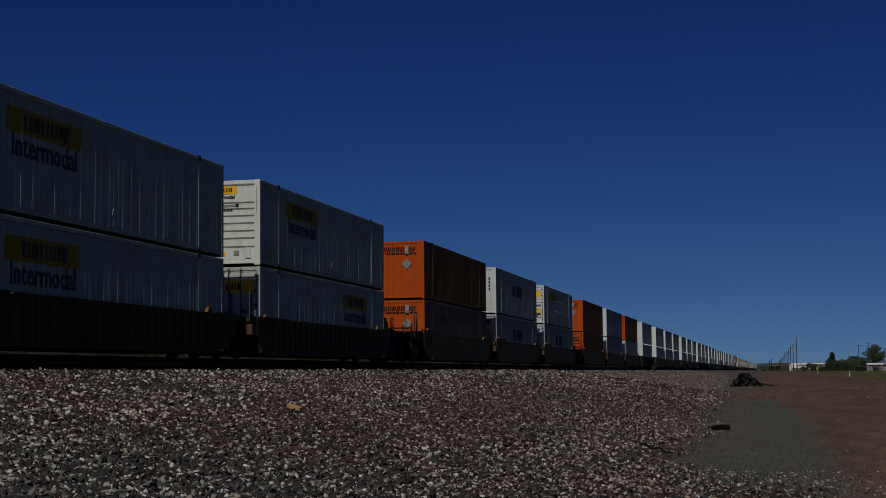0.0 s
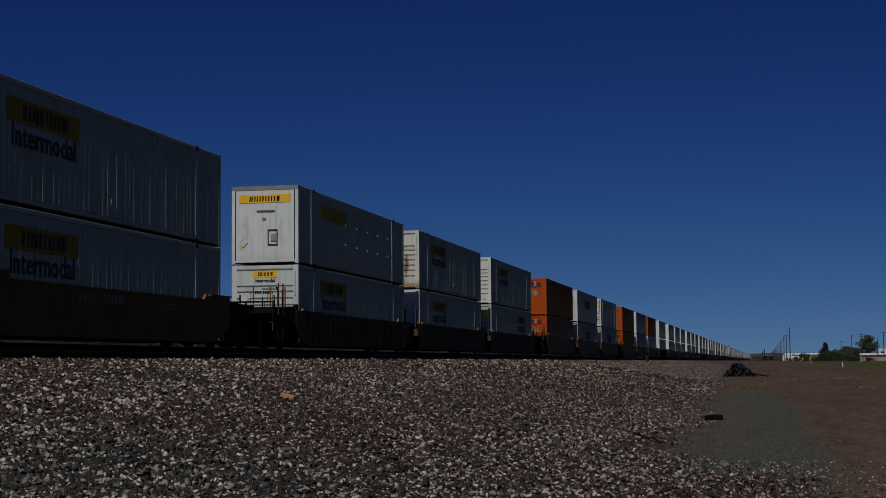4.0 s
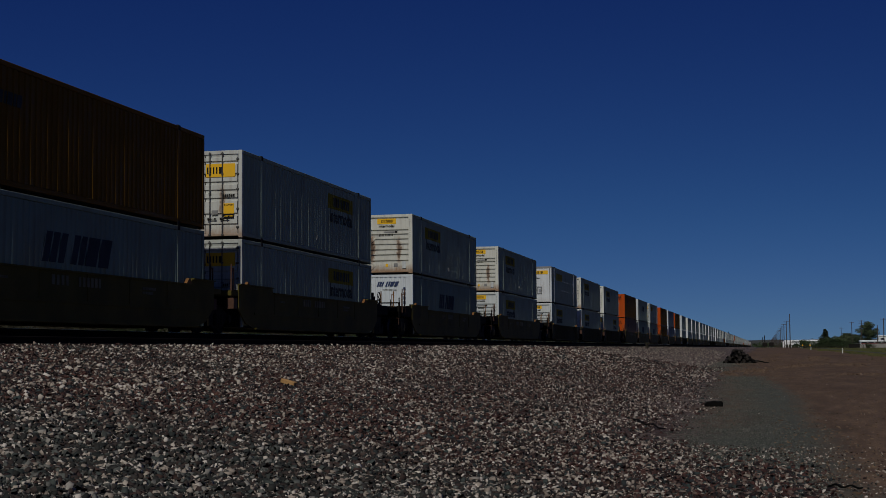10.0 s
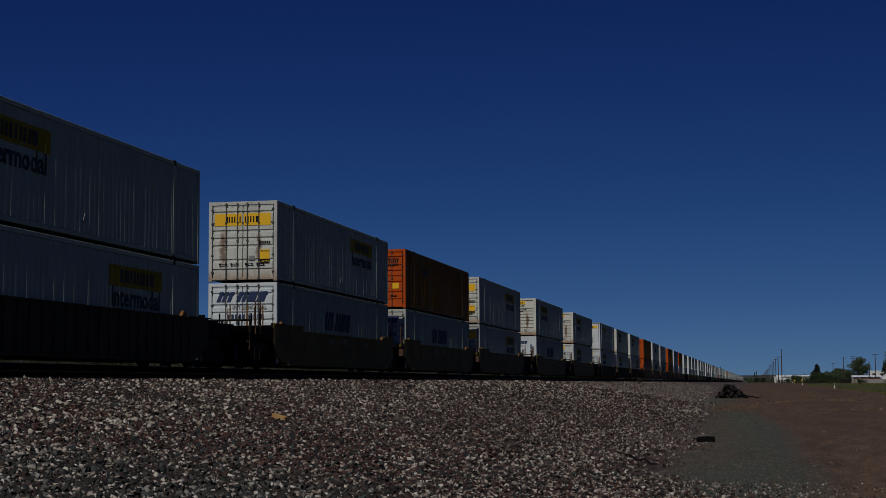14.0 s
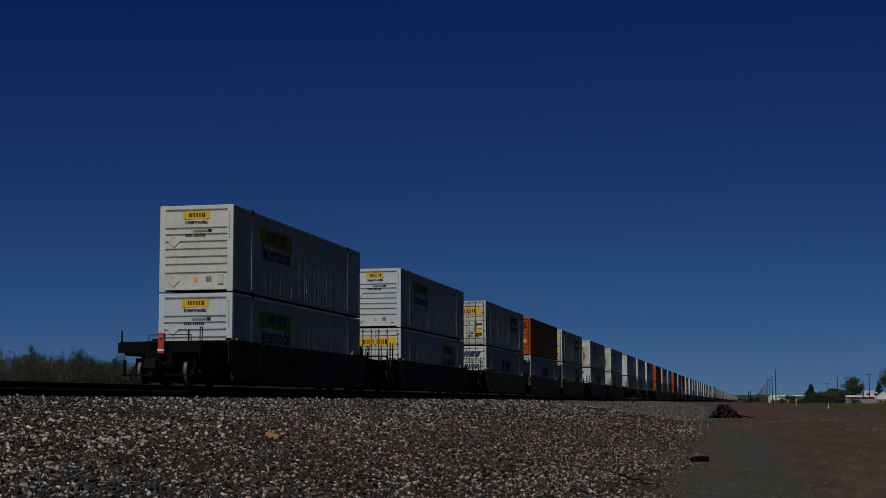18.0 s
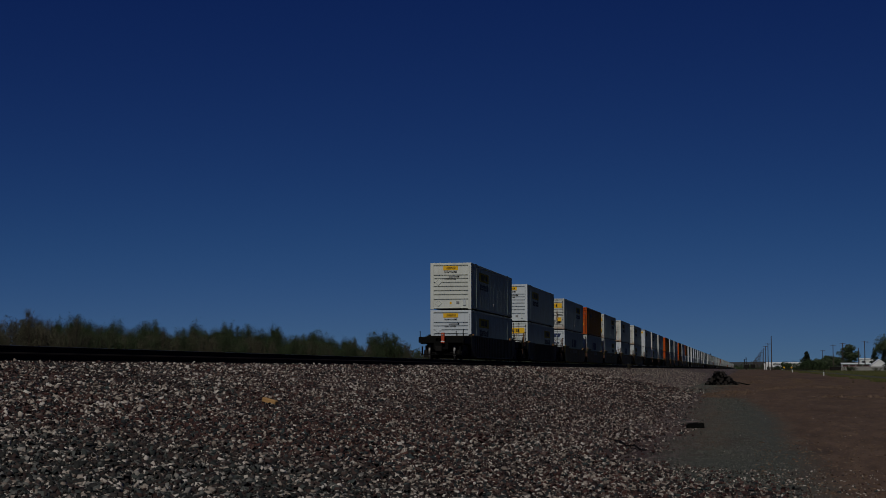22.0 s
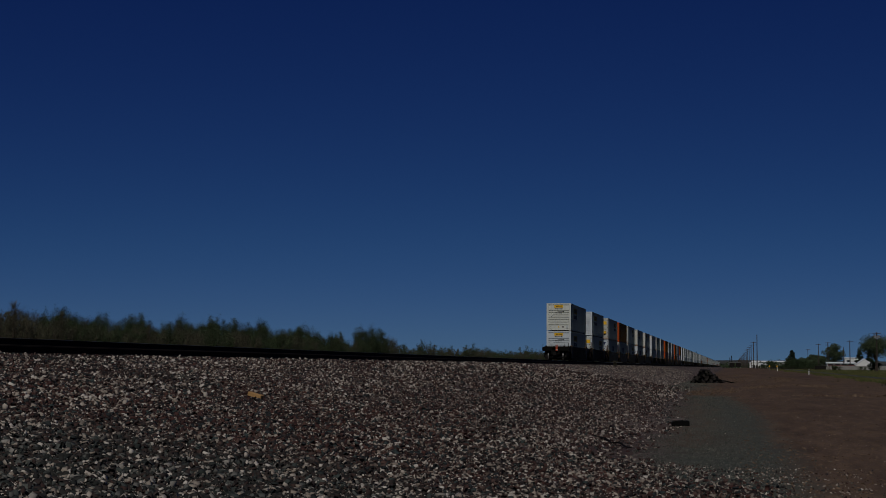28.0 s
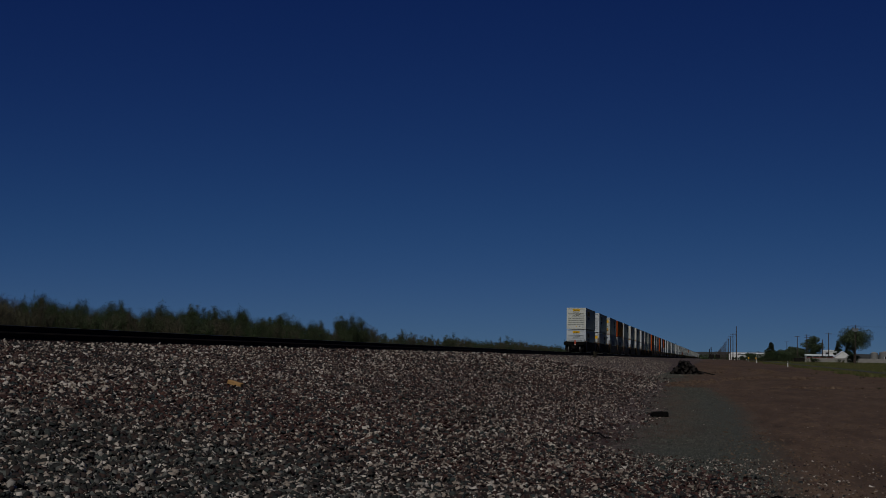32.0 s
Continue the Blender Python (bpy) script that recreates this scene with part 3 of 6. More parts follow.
    tagged(ob, "fine grey-green stone chippings spread on the dirt", "gravel", kind="stuff")


# ---- track ----
def fixed_normals(me):
    bm = bmesh.new()
    bm.from_mesh(me)
    bmesh.ops.recalc_face_normals(bm, faces=bm.faces)
    bm.to_mesh(me)
    bm.free()
    return me


def rail_profile():
    half = [(0.076, 0.0), (0.076, 0.012), (0.025, 0.032), (0.012, 0.055), (0.012, 0.125), (0.036, 0.142), (0.037, 0.175), (0.028, 0.186)]
    return half + [(-u, v) for u, v in half[::-1]]


def build_track():
    track = tagged(new("track"), "single railway track of dark steel rails on wooden ties", "railway track", kind="structure")
    base = RAIL_TOP - 0.186
    for x in (TRACK_X + 0.7525, TRACK_X - 0.7525):
        v, f = prism(rail_profile(), -120.0, 2800.0, lambda u, w, s, x=x: (x + u, s, base + w))
        rail = part("rail", mesh_of("rail", v, f, RAIL), RAIL, track)
        head = boxes((x - 0.030, x + 0.030, -120, 2800, RAIL_TOP - 0.003, RAIL_TOP + 0.001))
        part("rail_head", head, RAIL_HEAD, rail, "strip of bright worn steel")
    tie = bm_mesh("tie", boxes((-1.3, 1.3, -0.115, 0.115, -0.17, 0.0), bevel=0.012), TIE)
    plate = bm_mesh("tie_plate", boxes((-0.18, 0.18, -0.10, 0.10, 0.0, 0.018)), PLATE_STEEL)
    rng = random.Random(3)
    for i in range(260):
        y = 8 + i * 0.53
        ob = part("tie", tie, TIE, track, at=pose(TRACK_X + rng.uniform(-0.03, 0.03), y, base - 0.02 + rng.uniform(-0.01, 0.01), 0, 0, rng.uniform(-0.8, 0.8)))
        part("tie_plate", plate, PLATE_STEEL, ob, at=(0.7525, 0, 0))
    verts, faces = [], []
    for i in range(1500):
        y, k = 146 + i * 0.53, len(verts)
        for dx, dy, dz in CUBE:
            verts.append((TRACK_X + 1.3 * dx, y + 0.115 * dy, base - 0.105 + 0.085 * dz))
        faces += [(k, k + 1, k + 3, k + 2), (k + 4, k + 6, k + 7, k + 5), (k, k + 4, k + 5, k + 1), (k + 2, k + 3, k + 7, k + 6), (k + 1, k + 5, k + 7, k + 3)]
    tagged(part("tie_row", mesh_of("tie_row", verts, faces, TIE), TIE, track), kind="stuff")
    # replacement rail laid out along the shoulder
    x, base = -16.23, 1.695
    spare = tagged(new("spare_rail"), "long dark spare rail lying along the ballast shoulder", "rail")
    spare.location = (x, 0, base)
    for name, half in (("rail_foot", [(0.076, 0.0), (0.076, 0.012), (0.025, 0.032), (0.012, 0.055)]), ("rail_web", [(0.012, 0.055), (0.012, 0.125)]),
                       ("rail_head", [(0.012, 0.125), (0.036, 0.142), (0.037, 0.175), (0.028, 0.186)])):
        v, f = prism(half + [(-u, w) for u, w in half[::-1]], -120.0, 1500.0, lambda u, w, s: (u, s, w))
        part(name, fixed_normals(mesh_of(name, v, f, RAIL)), RAIL, spare)


build_ground()
build_track()
build_gravel()


# ---- containers: origin at the bottom of the end that faces the camera, y along the box ----
def rib_line(seed, deep):
    """Across the upright pressed ribs: (y, offset, how far it is proud); the faces wander by millimetres, as knocked sheet does."""
    rng = random.Random(seed)
    y, line = 0.16, [(0.14, -deep, 0)]
    while y < LENGTH - 0.42:
        o = rng.uniform(-0.0048, 0.0) if rng.random() < 0.9 else rng.uniform(-0.008, -0.003)
        line += [(y, -deep, 0), (y + 0.035, o, 1), (y + 0.15, o + rng.uniform(-0.001, 0.001), 1), (y + 0.185, -deep, 0)]
        y += 0.27
    return line + [(LENGTH - 0.14, -deep, 0)]


def corrugated(seed, deep, mat, x=HALF - 0.012, z0=0.19, z1=HEIGHT - 0.13, name="side_wall", y0=0.0, y1=LENGTH):
    """The ribbed sheet, or the stretch of it from y0 to y1."""
    line, levels = [], 7
    full = rib_line(seed, deep)
    for (ya, oa, pa), (yb, ob, pb) in zip(full, full[1:]):
        a, b = max(ya, y0), min(yb, y1)
        if b <= a:
            continue
        for q in (a, b):
            k = (q - ya) / (yb - ya)
            if not line or q > line[-1][0] + 1e-5:
                line.append((q, oa + (ob - oa) * k, pa + (pb - pa) * k))
    verts = []
    for yy, off, proud in line:
        for k in range(levels):
            z = z0 + (z1 - z0) * k / (levels - 1)
            verts.append((x + off + proud * 0.0016 * noise.noise((yy * 0.8 + seed * 7, z * 1.1, seed)), yy, z))
    faces = [(levels * i + k, levels * (i + 1) + k, levels * (i + 1) + k + 1, levels * i + k + 1) for i in range(len(line) - 1) for k in range(levels - 1)]
    return mesh_of(name, verts, faces, mat)


def flat_side(mat):
    return bm_mesh("side_wall", boxes((HALF - 0.06, HALF - 0.012, 0.12, LENGTH - 0.12, 0.16, HEIGHT - 0.12)), mat)


RIBS = (0.17, 0.77, 0.98, 1.22, 1.47, 1.73, 1.98, 2.27)


def pressed_sheet(name, profile, x0, x1, mat):
    """A sheet with a level profile of (z, y) points, running from x0 to x1, closed behind."""
    pts = profile + [(profile[-1][0], 0.12), (profile[0][0], 0.12)]
    n = len(pts)
    verts = [(x, y, z) for x in (x0, x1) for z, y in pts]
    faces = [(i, (i + 1) % n, n + (i + 1) % n, n + i) for i in range(n)] + [tuple(range(n)), tuple(range(n, 2 * n))[::-1]]
    return fixed(mesh_of(name, verts, faces, mat))


def ribbed_end(thing, mat):
    """Front wall of pressed level panels with narrow grooves between them over a backing sheet."""
    back = once(("ribbed", mat.name), lambda: bm_mesh("end_wall", boxes((-1.09, 1.09, 0.10, 0.125, 0.12, HEIGHT - 0.12)), mat))
    part("end_wall", back, mat, thing)
    tops = [HEIGHT - 0.12] + [HEIGHT - r - 0.030 for r in RIBS]
    feet = [HEIGHT - r + 0.030 for r in RIBS] + [0.12]
    for i, (a, b) in enumerate(zip(tops, feet)):
        lip = min(0.05, (a - b) * 0.4)
        panel = once(("panel", i, mat.name), lambda: pressed_sheet("panel", [(a, 0.004 if i else 0.01), (a - lip, 0.009), (b + lip, 0.011), (b, 0.013)], -1.09, 1.09, mat))
        part("panel", panel, mat, thing)


def smooth_end(mat):
    return bm_mesh("end_wall", boxes((-1.13, 1.13, 0.012, 0.08, 0.13, HEIGHT - 0.12), bevel=0.006), mat)


def upright_end(mat):
    """Front wall with shallow upright corrugation."""
    line, x = [(-1.17, 0.02)], -1.06
    while x < 1.0:
        line += [(x, 0.02), (x + 0.03, 0.045), (x + 0.10, 0.045), (x + 0.13, 0.02)]
        x += 0.235
    line.append((1.17, 0.02))
    verts = [(xx, yy, z) for xx, yy in line for z in (0.13, HEIGHT - 0.12)]
    faces = [(2 * i, 2 * i + 1, 2 * i + 3, 2 * i + 2)[::-1] for i in range(len(line) - 1)]
    return mesh_of("end_wall", verts, faces, mat)


def door_leaf(side, mat):
    """One door leaf with level pressings."""
    x0, x1 = (0.012, 1.13) if side > 0 else (-1.13, -0.012)
    profile, z = [(HEIGHT - 0.13, 0.03)], HEIGHT - 0.22
    for h in (0.16, 0.34, 0.20, 0.20, 0.20, 0.44, 0.28):
        profile += [(z, 0.050), (z - 0.016, 0.006), (z - h + 0.035, 0.006), (z - h, 0.050)]
        z -= h + 0.07
    profile.append((0.13, 0.03))
    return pressed_sheet("door", profile, x0, x1, mat)


def decal(name, x0, x1, z0, z1, mat, parent, on="end", label="", skew=0.0, y=-0.006):
    """A thin plate on the end or on the side that faces the camera."""
    if on == "end":
        v, f = prism([(x0, z0), (x1, z0), (x1 + skew, z1), (x0 + skew, z1)], y, y + 0.012, lambda u, w, s: (u, s, w))
    else:
        v, f = prism([(x0, z0), (x1, z0), (x1 + skew, z1), (x0 + skew, z1)], HALF - 0.022, HALF - 0.006, lambda u, w, s: (s, u, w))
    key = (name, x0, x1, z0, z1, mat.name, on, skew, y)
    return part(name, once(key, lambda: fixed(mesh_of(name, v, f, mat))), mat, parent, label)


def fixed(me):
    bm = bmesh.new()
    bm.from_mesh(me)
    bmesh.ops.recalc_face_normals(bm, faces=bm.faces)
    bm.to_mesh(me)
    bm.free()
    return me


def bars(name, x0, z0, height, widths, mat, parent, on="end", skew=0.0, gap=0.03, y=-0.012, label="", lift=0.004):
    """A row of plain blocks standing in for a mark that is not spelt out."""
    if len(widths) > 1:
        for w in widths:
            if w:
                ob = bars(name, x0, z0, height, (w,), mat, parent, on, skew, gap, y, label, lift)
            x0 += w + gap
        return ob
    verts, faces, x = [], [], x0
    for w in widths:
        outline = [(x, z0), (x + w, z0), (x + w + skew, z0 + height), (x + skew, z0 + height)]
        if on == "end":
            v, f = prism(outline, y, y + 0.006, lambda u, q, s: (u, s, q))
        else:
            v, f = prism(outline, HALF - 0.020, HALF - 0.013 + lift, lambda u, q, s: (s, u, q))
        faces += [tuple(i + len(verts) for i in g) for g in f]
        verts += v
        x += w + gap
    key = (name, x0, z0, height, tuple(widths), mat.name, on, skew, gap, y, lift)
    return part(name, once(key, lambda: fixed(mesh_of(name, verts, faces, mat))), mat, parent, label)


def strokes(name, x0, z0, height, letters, thick, gap, mat, parent, on="end", skew=0.0, y=-0.012, label=""):
    """Pairs of slim upright blocks in place of the letters of a mark."""
    for w in letters:
        if w <= thick * 2.2:
            bars(name, x0, z0, height, (w,), mat, parent, on, skew, y=y, label=label)
        else:
            bars(name, x0, z0, height, (thick,), mat, parent, on, skew, y=y, label=label)
            bars(name, x0 + w - thick, z0, height, (thick,), mat, parent, on, skew, y=y, label=label)
        x0 += w + gap


def diamond(cx, cz, r, mat, parent):
    """A flip placard holder: a square plate on its corner with a raised rim and a folded leaf."""
    def make():
        m = Matrix.Translation((cx, 0, cz)) @ Matrix.Rotation(radians(45), 4, "Y")
        q = r * 0.70
        bm = box(bmesh.new(), -q, q, -0.010, 0.012, -q, q, m)
        for a, b, c, d in ((-q, q, q - 0.025, q), (-q, q, -q, -q + 0.025), (-q, -q + 0.025, -q + 0.025, q - 0.025), (q - 0.025, q, -q + 0.025, q - 0.025)):
            box(bm, a, b, -0.022, -0.008, c, d, m)
        box(bm, -q * 0.5, q * 0.6, -0.016, -0.008, -q * 0.2, q * 0.35, m)
        return bm_mesh("placard_holder", bm, mat)
    return part("placard_holder", once(("diamond", cx, cz, r, mat.name), make), mat, parent, "white metal placard holder")


def shell(box_thing, end_mat, side_mat, kind, seed, deep, flat=False):
    """Walls, roof, rails and posts that every container has."""
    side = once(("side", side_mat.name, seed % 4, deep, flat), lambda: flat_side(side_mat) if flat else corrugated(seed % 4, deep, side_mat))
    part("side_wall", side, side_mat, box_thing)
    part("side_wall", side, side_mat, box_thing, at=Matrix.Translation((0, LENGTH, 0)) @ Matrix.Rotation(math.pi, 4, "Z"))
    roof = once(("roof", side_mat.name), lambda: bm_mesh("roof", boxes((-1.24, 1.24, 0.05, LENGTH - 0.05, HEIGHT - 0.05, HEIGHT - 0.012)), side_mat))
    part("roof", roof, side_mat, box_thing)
    floor = once(("floor",), lambda: bm_mesh("floor", boxes((-1.24, 1.24, 0.05, LENGTH - 0.05, 0.09, 0.15)), GREY))
    part("floor", floor, GREY, box_thing)
    back = once(("back", end_mat.name), lambda: bm_mesh("end_wall", boxes((-1.15, 1.15, LENGTH - 0.08, LENGTH - 0.02, 0.12, HEIGHT - 0.12)), end_mat))
    part("end_wall", back, end_mat, box_thing)
    wide = 0.21 if kind == "ribbed" else 0.13
    post = once(("post", end_mat.name, wide), lambda: bm_mesh("corner_post", boxes((-wide, 0, 0, 0.14, 0, HEIGHT), bevel=0.012), end_mat))
    post_back = once(("post", side_mat.name, 0.13), lambda: bm_mesh("corner_post", boxes((-0.13, 0, 0, 0.14, 0, HEIGHT)), side_mat))
    for x, flip in ((HALF, 0), (-HALF + wide, 0)):
        part("corner_post", post, end_mat, box_thing, at=(x, 0, 0))
    for x in (HALF, -HALF + 0.13):
        part("corner_post", post_back, side_mat, box_thing, at=(x - 0.009 if x > 0 else x + 0.009, LENGTH - 0.14, 0))
    top = once(("top", side_mat.name), lambda: bm_mesh("top_rail", boxes((-0.09, 0, 0.14, LENGTH - 0.14, -0.12, 0.0), bevel=0.008), side_mat))
    low = once(("low", side_mat.name), lambda: bm_mesh("bottom_rail", boxes((-0.07, 0, 0.14, LENGTH - 0.14, 0.065, 0.185), bevel=0.008), side_mat))
    for x in (HALF - 0.003, -HALF + 0.09):
        part("top_rail", top, side_mat, box_thing, at=(x, 0, HEIGHT))
        part("bottom_rail", low, side_mat, box_thing, at=(x - 0.013 if x > 0 else -HALF + 0.083, 0, 0))
    head = once(("head", end_mat.name), lambda: bm_mesh("end_header", boxes((-1.17, 1.17, 0.004, 0.12, HEIGHT - 0.13, HEIGHT - 0.004), bevel=0.008), end_mat))
    sill = once(("sill", end_mat.name), lambda: bm_mesh("end_sill", boxes((-1.17, 1.17, 0.004, 0.12, 0.06, 0.14), bevel=0.008), end_mat))
    part("end_header", head, end_mat, box_thing)
    part("end_sill", sill, end_mat, box_thing)
    part("end_sill", once(("far_sill",), lambda: bm_mesh("end_sill", boxes((-1.16, 1.16, LENGTH - 0.125, LENGTH - 0.004, 0.004, 0.118)), GREY)), GREY, box_thing)
    stack_post = once(("mid", side_mat.name), lambda: bm_mesh("stacking_post", boxes((-0.06, 0.004, -0.09, 0.09, 0.165, HEIGHT - 0.12)), side_mat))
    casting = once(("cast",), lambda: bm_mesh("lifting_casting", boxes((-0.17, 0.004, -0.09, 0.09, -0.125, 0.035), bevel=0.012), IRON))
    for y in (1.98, LENGTH - 1.98):
        if not flat:
            part("stacking_post", stack_post, side_mat, box_thing, at=(HALF - 0.008, y, 0))
        part("lifting_casting", casting, IRON, box_thing, "dark steel lifting casting", at=(HALF, y, HEIGHT))
        part("lifting_casting", casting, IRON, box_thing, "dark steel lifting casting", at=(-HALF + 0.17, y, HEIGHT))
    foot = once(("foot",), lambda: bm_mesh("bottom_casting", boxes((-0.17, 0, -0.09, 0.09, -0.02, 0.11), bevel=0.01), IRON))
    for y in (1.98, LENGTH - 1.98):
        part("bottom_casting", foot, IRON, box_thing, at=(HALF - 0.004, y, 0))


def lock_gear(thing, mat):
    """Four upright lock rods with guides and handles, hinges and the seal between the doors."""
    rod_mesh = once(("rod", mat.name), lambda: bm_mesh("lock_rod", rod(bmesh.new(), (0, -0.035, 0.06), (0, -0.035, HEIGHT - 0.05), 0.018), mat))
    for x in (-0.86, -0.30, 0.30, 0.86):
        r = part("lock_rod", rod_mesh, mat, thing, "upright steel lock rod")
        r.location.x = x * 0.72 if abs(x) > 0.5 else x * 0.62
        guide = once(("guide",), lambda: bm_mesh("rod_guide", boxes((-0.04, 0.04, -0.058, 0.02, 0, 0.05), bevel=0.008), LOCK_STEEL))
        for z in (0.08, 0.62, 1.45, 2.1, 2.76):
            part("rod_guide", guide, LOCK_STEEL, r, at=(0, 0, z))
        handle = once(("handle",), lambda: bm_mesh("handle", boxes((-0.02, 0.28, -0.065, -0.045, 0.61, 0.635), (-0.03, 0.02, -0.07, -0.03, 0.585, 0.66), (0.2, 0.23, -0.06, 0.02, 0.59, 0.655)), IRON))
        h = part("handle", handle, IRON, r, "dark steel door handle")
        h.location.x = -0.22 if x < 0 else -0.04
    part("door_seal", once(("seal",), lambda: bm_mesh("door_seal", boxes((-0.011, 0.011, 0.02, 0.07, 0.14, HEIGHT - 0.14)), SEAL)), SEAL, thing)
    hinge = once(("hinge",), lambda: bm_mesh("hinge", boxes((-0.05, 0.05, -0.02, 0.03, -0.03, 0.03), bevel=0.008), LOCK_STEEL))
    for x in (-1.15, 1.15):
        for z in (0.35, 0.95, 1.6, 2.1, 2.6):
            part("hinge", hinge, LOCK_STEEL, thing, at=(x, 0, z))




def side_marks(thing, mark, at_near=True, plain_side=False, seed=0, deep=0.03):
    """The mark on the long side, and the readable word beneath it."""
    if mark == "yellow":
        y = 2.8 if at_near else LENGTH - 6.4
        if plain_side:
            decal("sign_panel", y, y + 3.6, HEIGHT - 1.0, HEIGHT - 0.42, YELLOW_SHADED, thing, "side", "yellow sign panel with dark blocks")
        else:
            sheet = once(("side_sign", y, seed % 4, deep), lambda: corrugated(seed % 4, deep, YELLOW_SHADED, HALF - 0.0108, HEIGHT - 1.0, HEIGHT - 0.42, "sign_panel", y, y + 3.6))
            part("sign_panel", sheet, YELLOW_SHADED, thing, "shaded yellow sign panel with dark blocks")
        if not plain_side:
            strokes("sign_block", y + 0.72, HEIGHT - 0.89, 0.36, (0.16, 0.30, 0.32, 0.34, 0.36, 0.22), 0.11, 0.10, SHEEN_INK, thing, "side", 0.02)
        word = once(("word", "side"), lambda: word_mesh("Intermodal", 3.2, SHEEN_INK))
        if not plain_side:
            part("word", word, SHEEN_INK, thing, "sheen-greyed black lettering reading Intermodal", at=Matrix.Translation((HALF - 0.0125, y + 0.2, HEIGHT - 1.52)) @ ON_SIDE)
    elif mark == "slant":
        y = 5.9 if at_near else LENGTH - 10.2
        strokes("slanted_mark", y, HEIGHT - 1.50, 0.74, (0.70, 0.98, 0.28, 0.62, 0.60), 0.31, 0.10, SIDE_NAVY, thing, "side", 0.26, label="dark blue slanted blocks")
    elif mark == "small":
        bars("small_mark", 3.6, HEIGHT - 0.98, 0.30, (0.12, 0.2, 0.1, 0.22, 0.1, 0.2), SHEEN_INK, thing, "side", 0.05, 0.06)
    # A short slanting scuff mark low on the ribbed sheet.
    scuff_tick = once(("scuff_tick",), lambda: bm_mesh("scuff", boxes((HALF - 0.02, HALF + 0.001, 0, 0.022, 0, 0.20)), GREY))
    if mark == "yellow" and not plain_side:
        for z in (0.5,):
            part("step", scuff_tick, GREY, thing, "short thin grey scuff mark", at=Matrix.Translation((0, 8.2, z)) @ Matrix.Rotation(radians(-25), 4, "X"))


def nose_marks(thing, mark, paint):
    """Everything on a ribbed front wall."""
    if mark == "yellow":
        decal("sign_panel", -0.47, 0.47, HEIGHT - 0.46, HEIGHT - 0.20, YELLOW, thing, label="yellow sign panel with dark blocks")
        strokes("sign_block", -0.26, HEIGHT - 0.40, 0.14, (0.05, 0.075, 0.085, 0.085, 0.085, 0.055), 0.027, 0.025, INK, thing, skew=0.008)
        word = once(("word", "nose"), lambda: word_mesh("Intermodal", 0.78, INK))
        part("word", word, INK, thing, "black lettering reading Intermodal", at=Matrix.Translation((-0.39, -0.004, HEIGHT - 0.62)) @ ON_END)
        bars("number_block", -0.38, HEIGHT - 1.05, 0.085, (0.045,) * 4 + (0.0, 0.0) + (0.045,) * 6, INK, thing, gap=0.022)
        decal("tag", -0.12, 0.40, HEIGHT - 0.90, HEIGHT - 0.83, GREY, thing)
        decal("dark_tag", 0.42, 0.54, HEIGHT - 0.91, HEIGHT - 0.81, INK, thing)
        diamond(-0.78, HEIGHT - 1.2, 0.21, paint, thing)
        diamond(-0.78, HEIGHT - 2.52, 0.21, paint, thing)
        decal("yellow_tag", -0.06, 0.06, HEIGHT - 2.56, HEIGHT - 2.43, YELLOW, thing)
        decal("grey_tag", 0.36, 0.55, HEIGHT - 2.56, HEIGHT - 2.40, GREY, thing)
        part("document_box", once(("docbox",), lambda: bm_mesh("document_box", boxes((0.78, 0.97, -0.03, 0.02, HEIGHT - 2.66, HEIGHT - 2.30), bevel=0.012), WHITE)), WHITE, thing, "small white document box")
        for i in range(9):
            bars("upright_number", 1.16, HEIGHT - 0.30 - i * 0.105, 0.055, (0.03,), GREY, thing)
    elif mark == "slant":
        strokes("slanted_mark", -0.52, HEIGHT - 0.58, 0.24, (0.19, 0.29, 0.08, 0.18, 0.17), 0.085, 0.032, NAVY, thing, skew=0.09, y=0.012, label="dark blue slanted blocks")
        word = once(("word", "slant_nose"), lambda: word_mesh("INTERMODAL", 0.72, GREY))
        part("word", word, GREY, thing, "grey lettering reading INTERMODAL", at=Matrix.Translation((-0.22, 0.0165, HEIGHT - 0.78)) @ ON_END)
        for i in range(4):
            bars("upright_number", 0.82, HEIGHT - 0.78 - i * 0.22, 0.15, (0.11,), NAVY, thing, y=0.012)
    elif mark == "dark":
        strokes("dark_mark", -1.05, HEIGHT - 0.54, 0.24, (0.17, 0.17, 0.18, 0.18, 0.16, 0.07, 0.18, 0.16, 0.17), 0.065, 0.05, INK, thing, skew=0.06, y=0.012)
        bars("dark_mark", -0.7, HEIGHT - 0.66, 0.07, (0.16,) * 9, INK, thing, gap=0.02, y=0.012)
        part("document_box", once(("docbox2",), lambda: bm_mesh("document_box", boxes((0.32, 0.52, -0.05, 0.02, HEIGHT - 0.66, HEIGHT - 0.24), bevel=0.015), SILVER)), SILVER, thing, "small metal document box")
        part("placard", once(("plac",), lambda: bm_mesh("placard", box(bmesh.new(), -0.19, 0.19, -0.006, 0.012, -0.19, 0.19, Matrix.Translation((0.40, 0, HEIGHT - 1.15)) @ Matrix.Rotation(radians(45), 4, "Y")), GREY)), GREY, thing, "diamond-shaped metal placard")


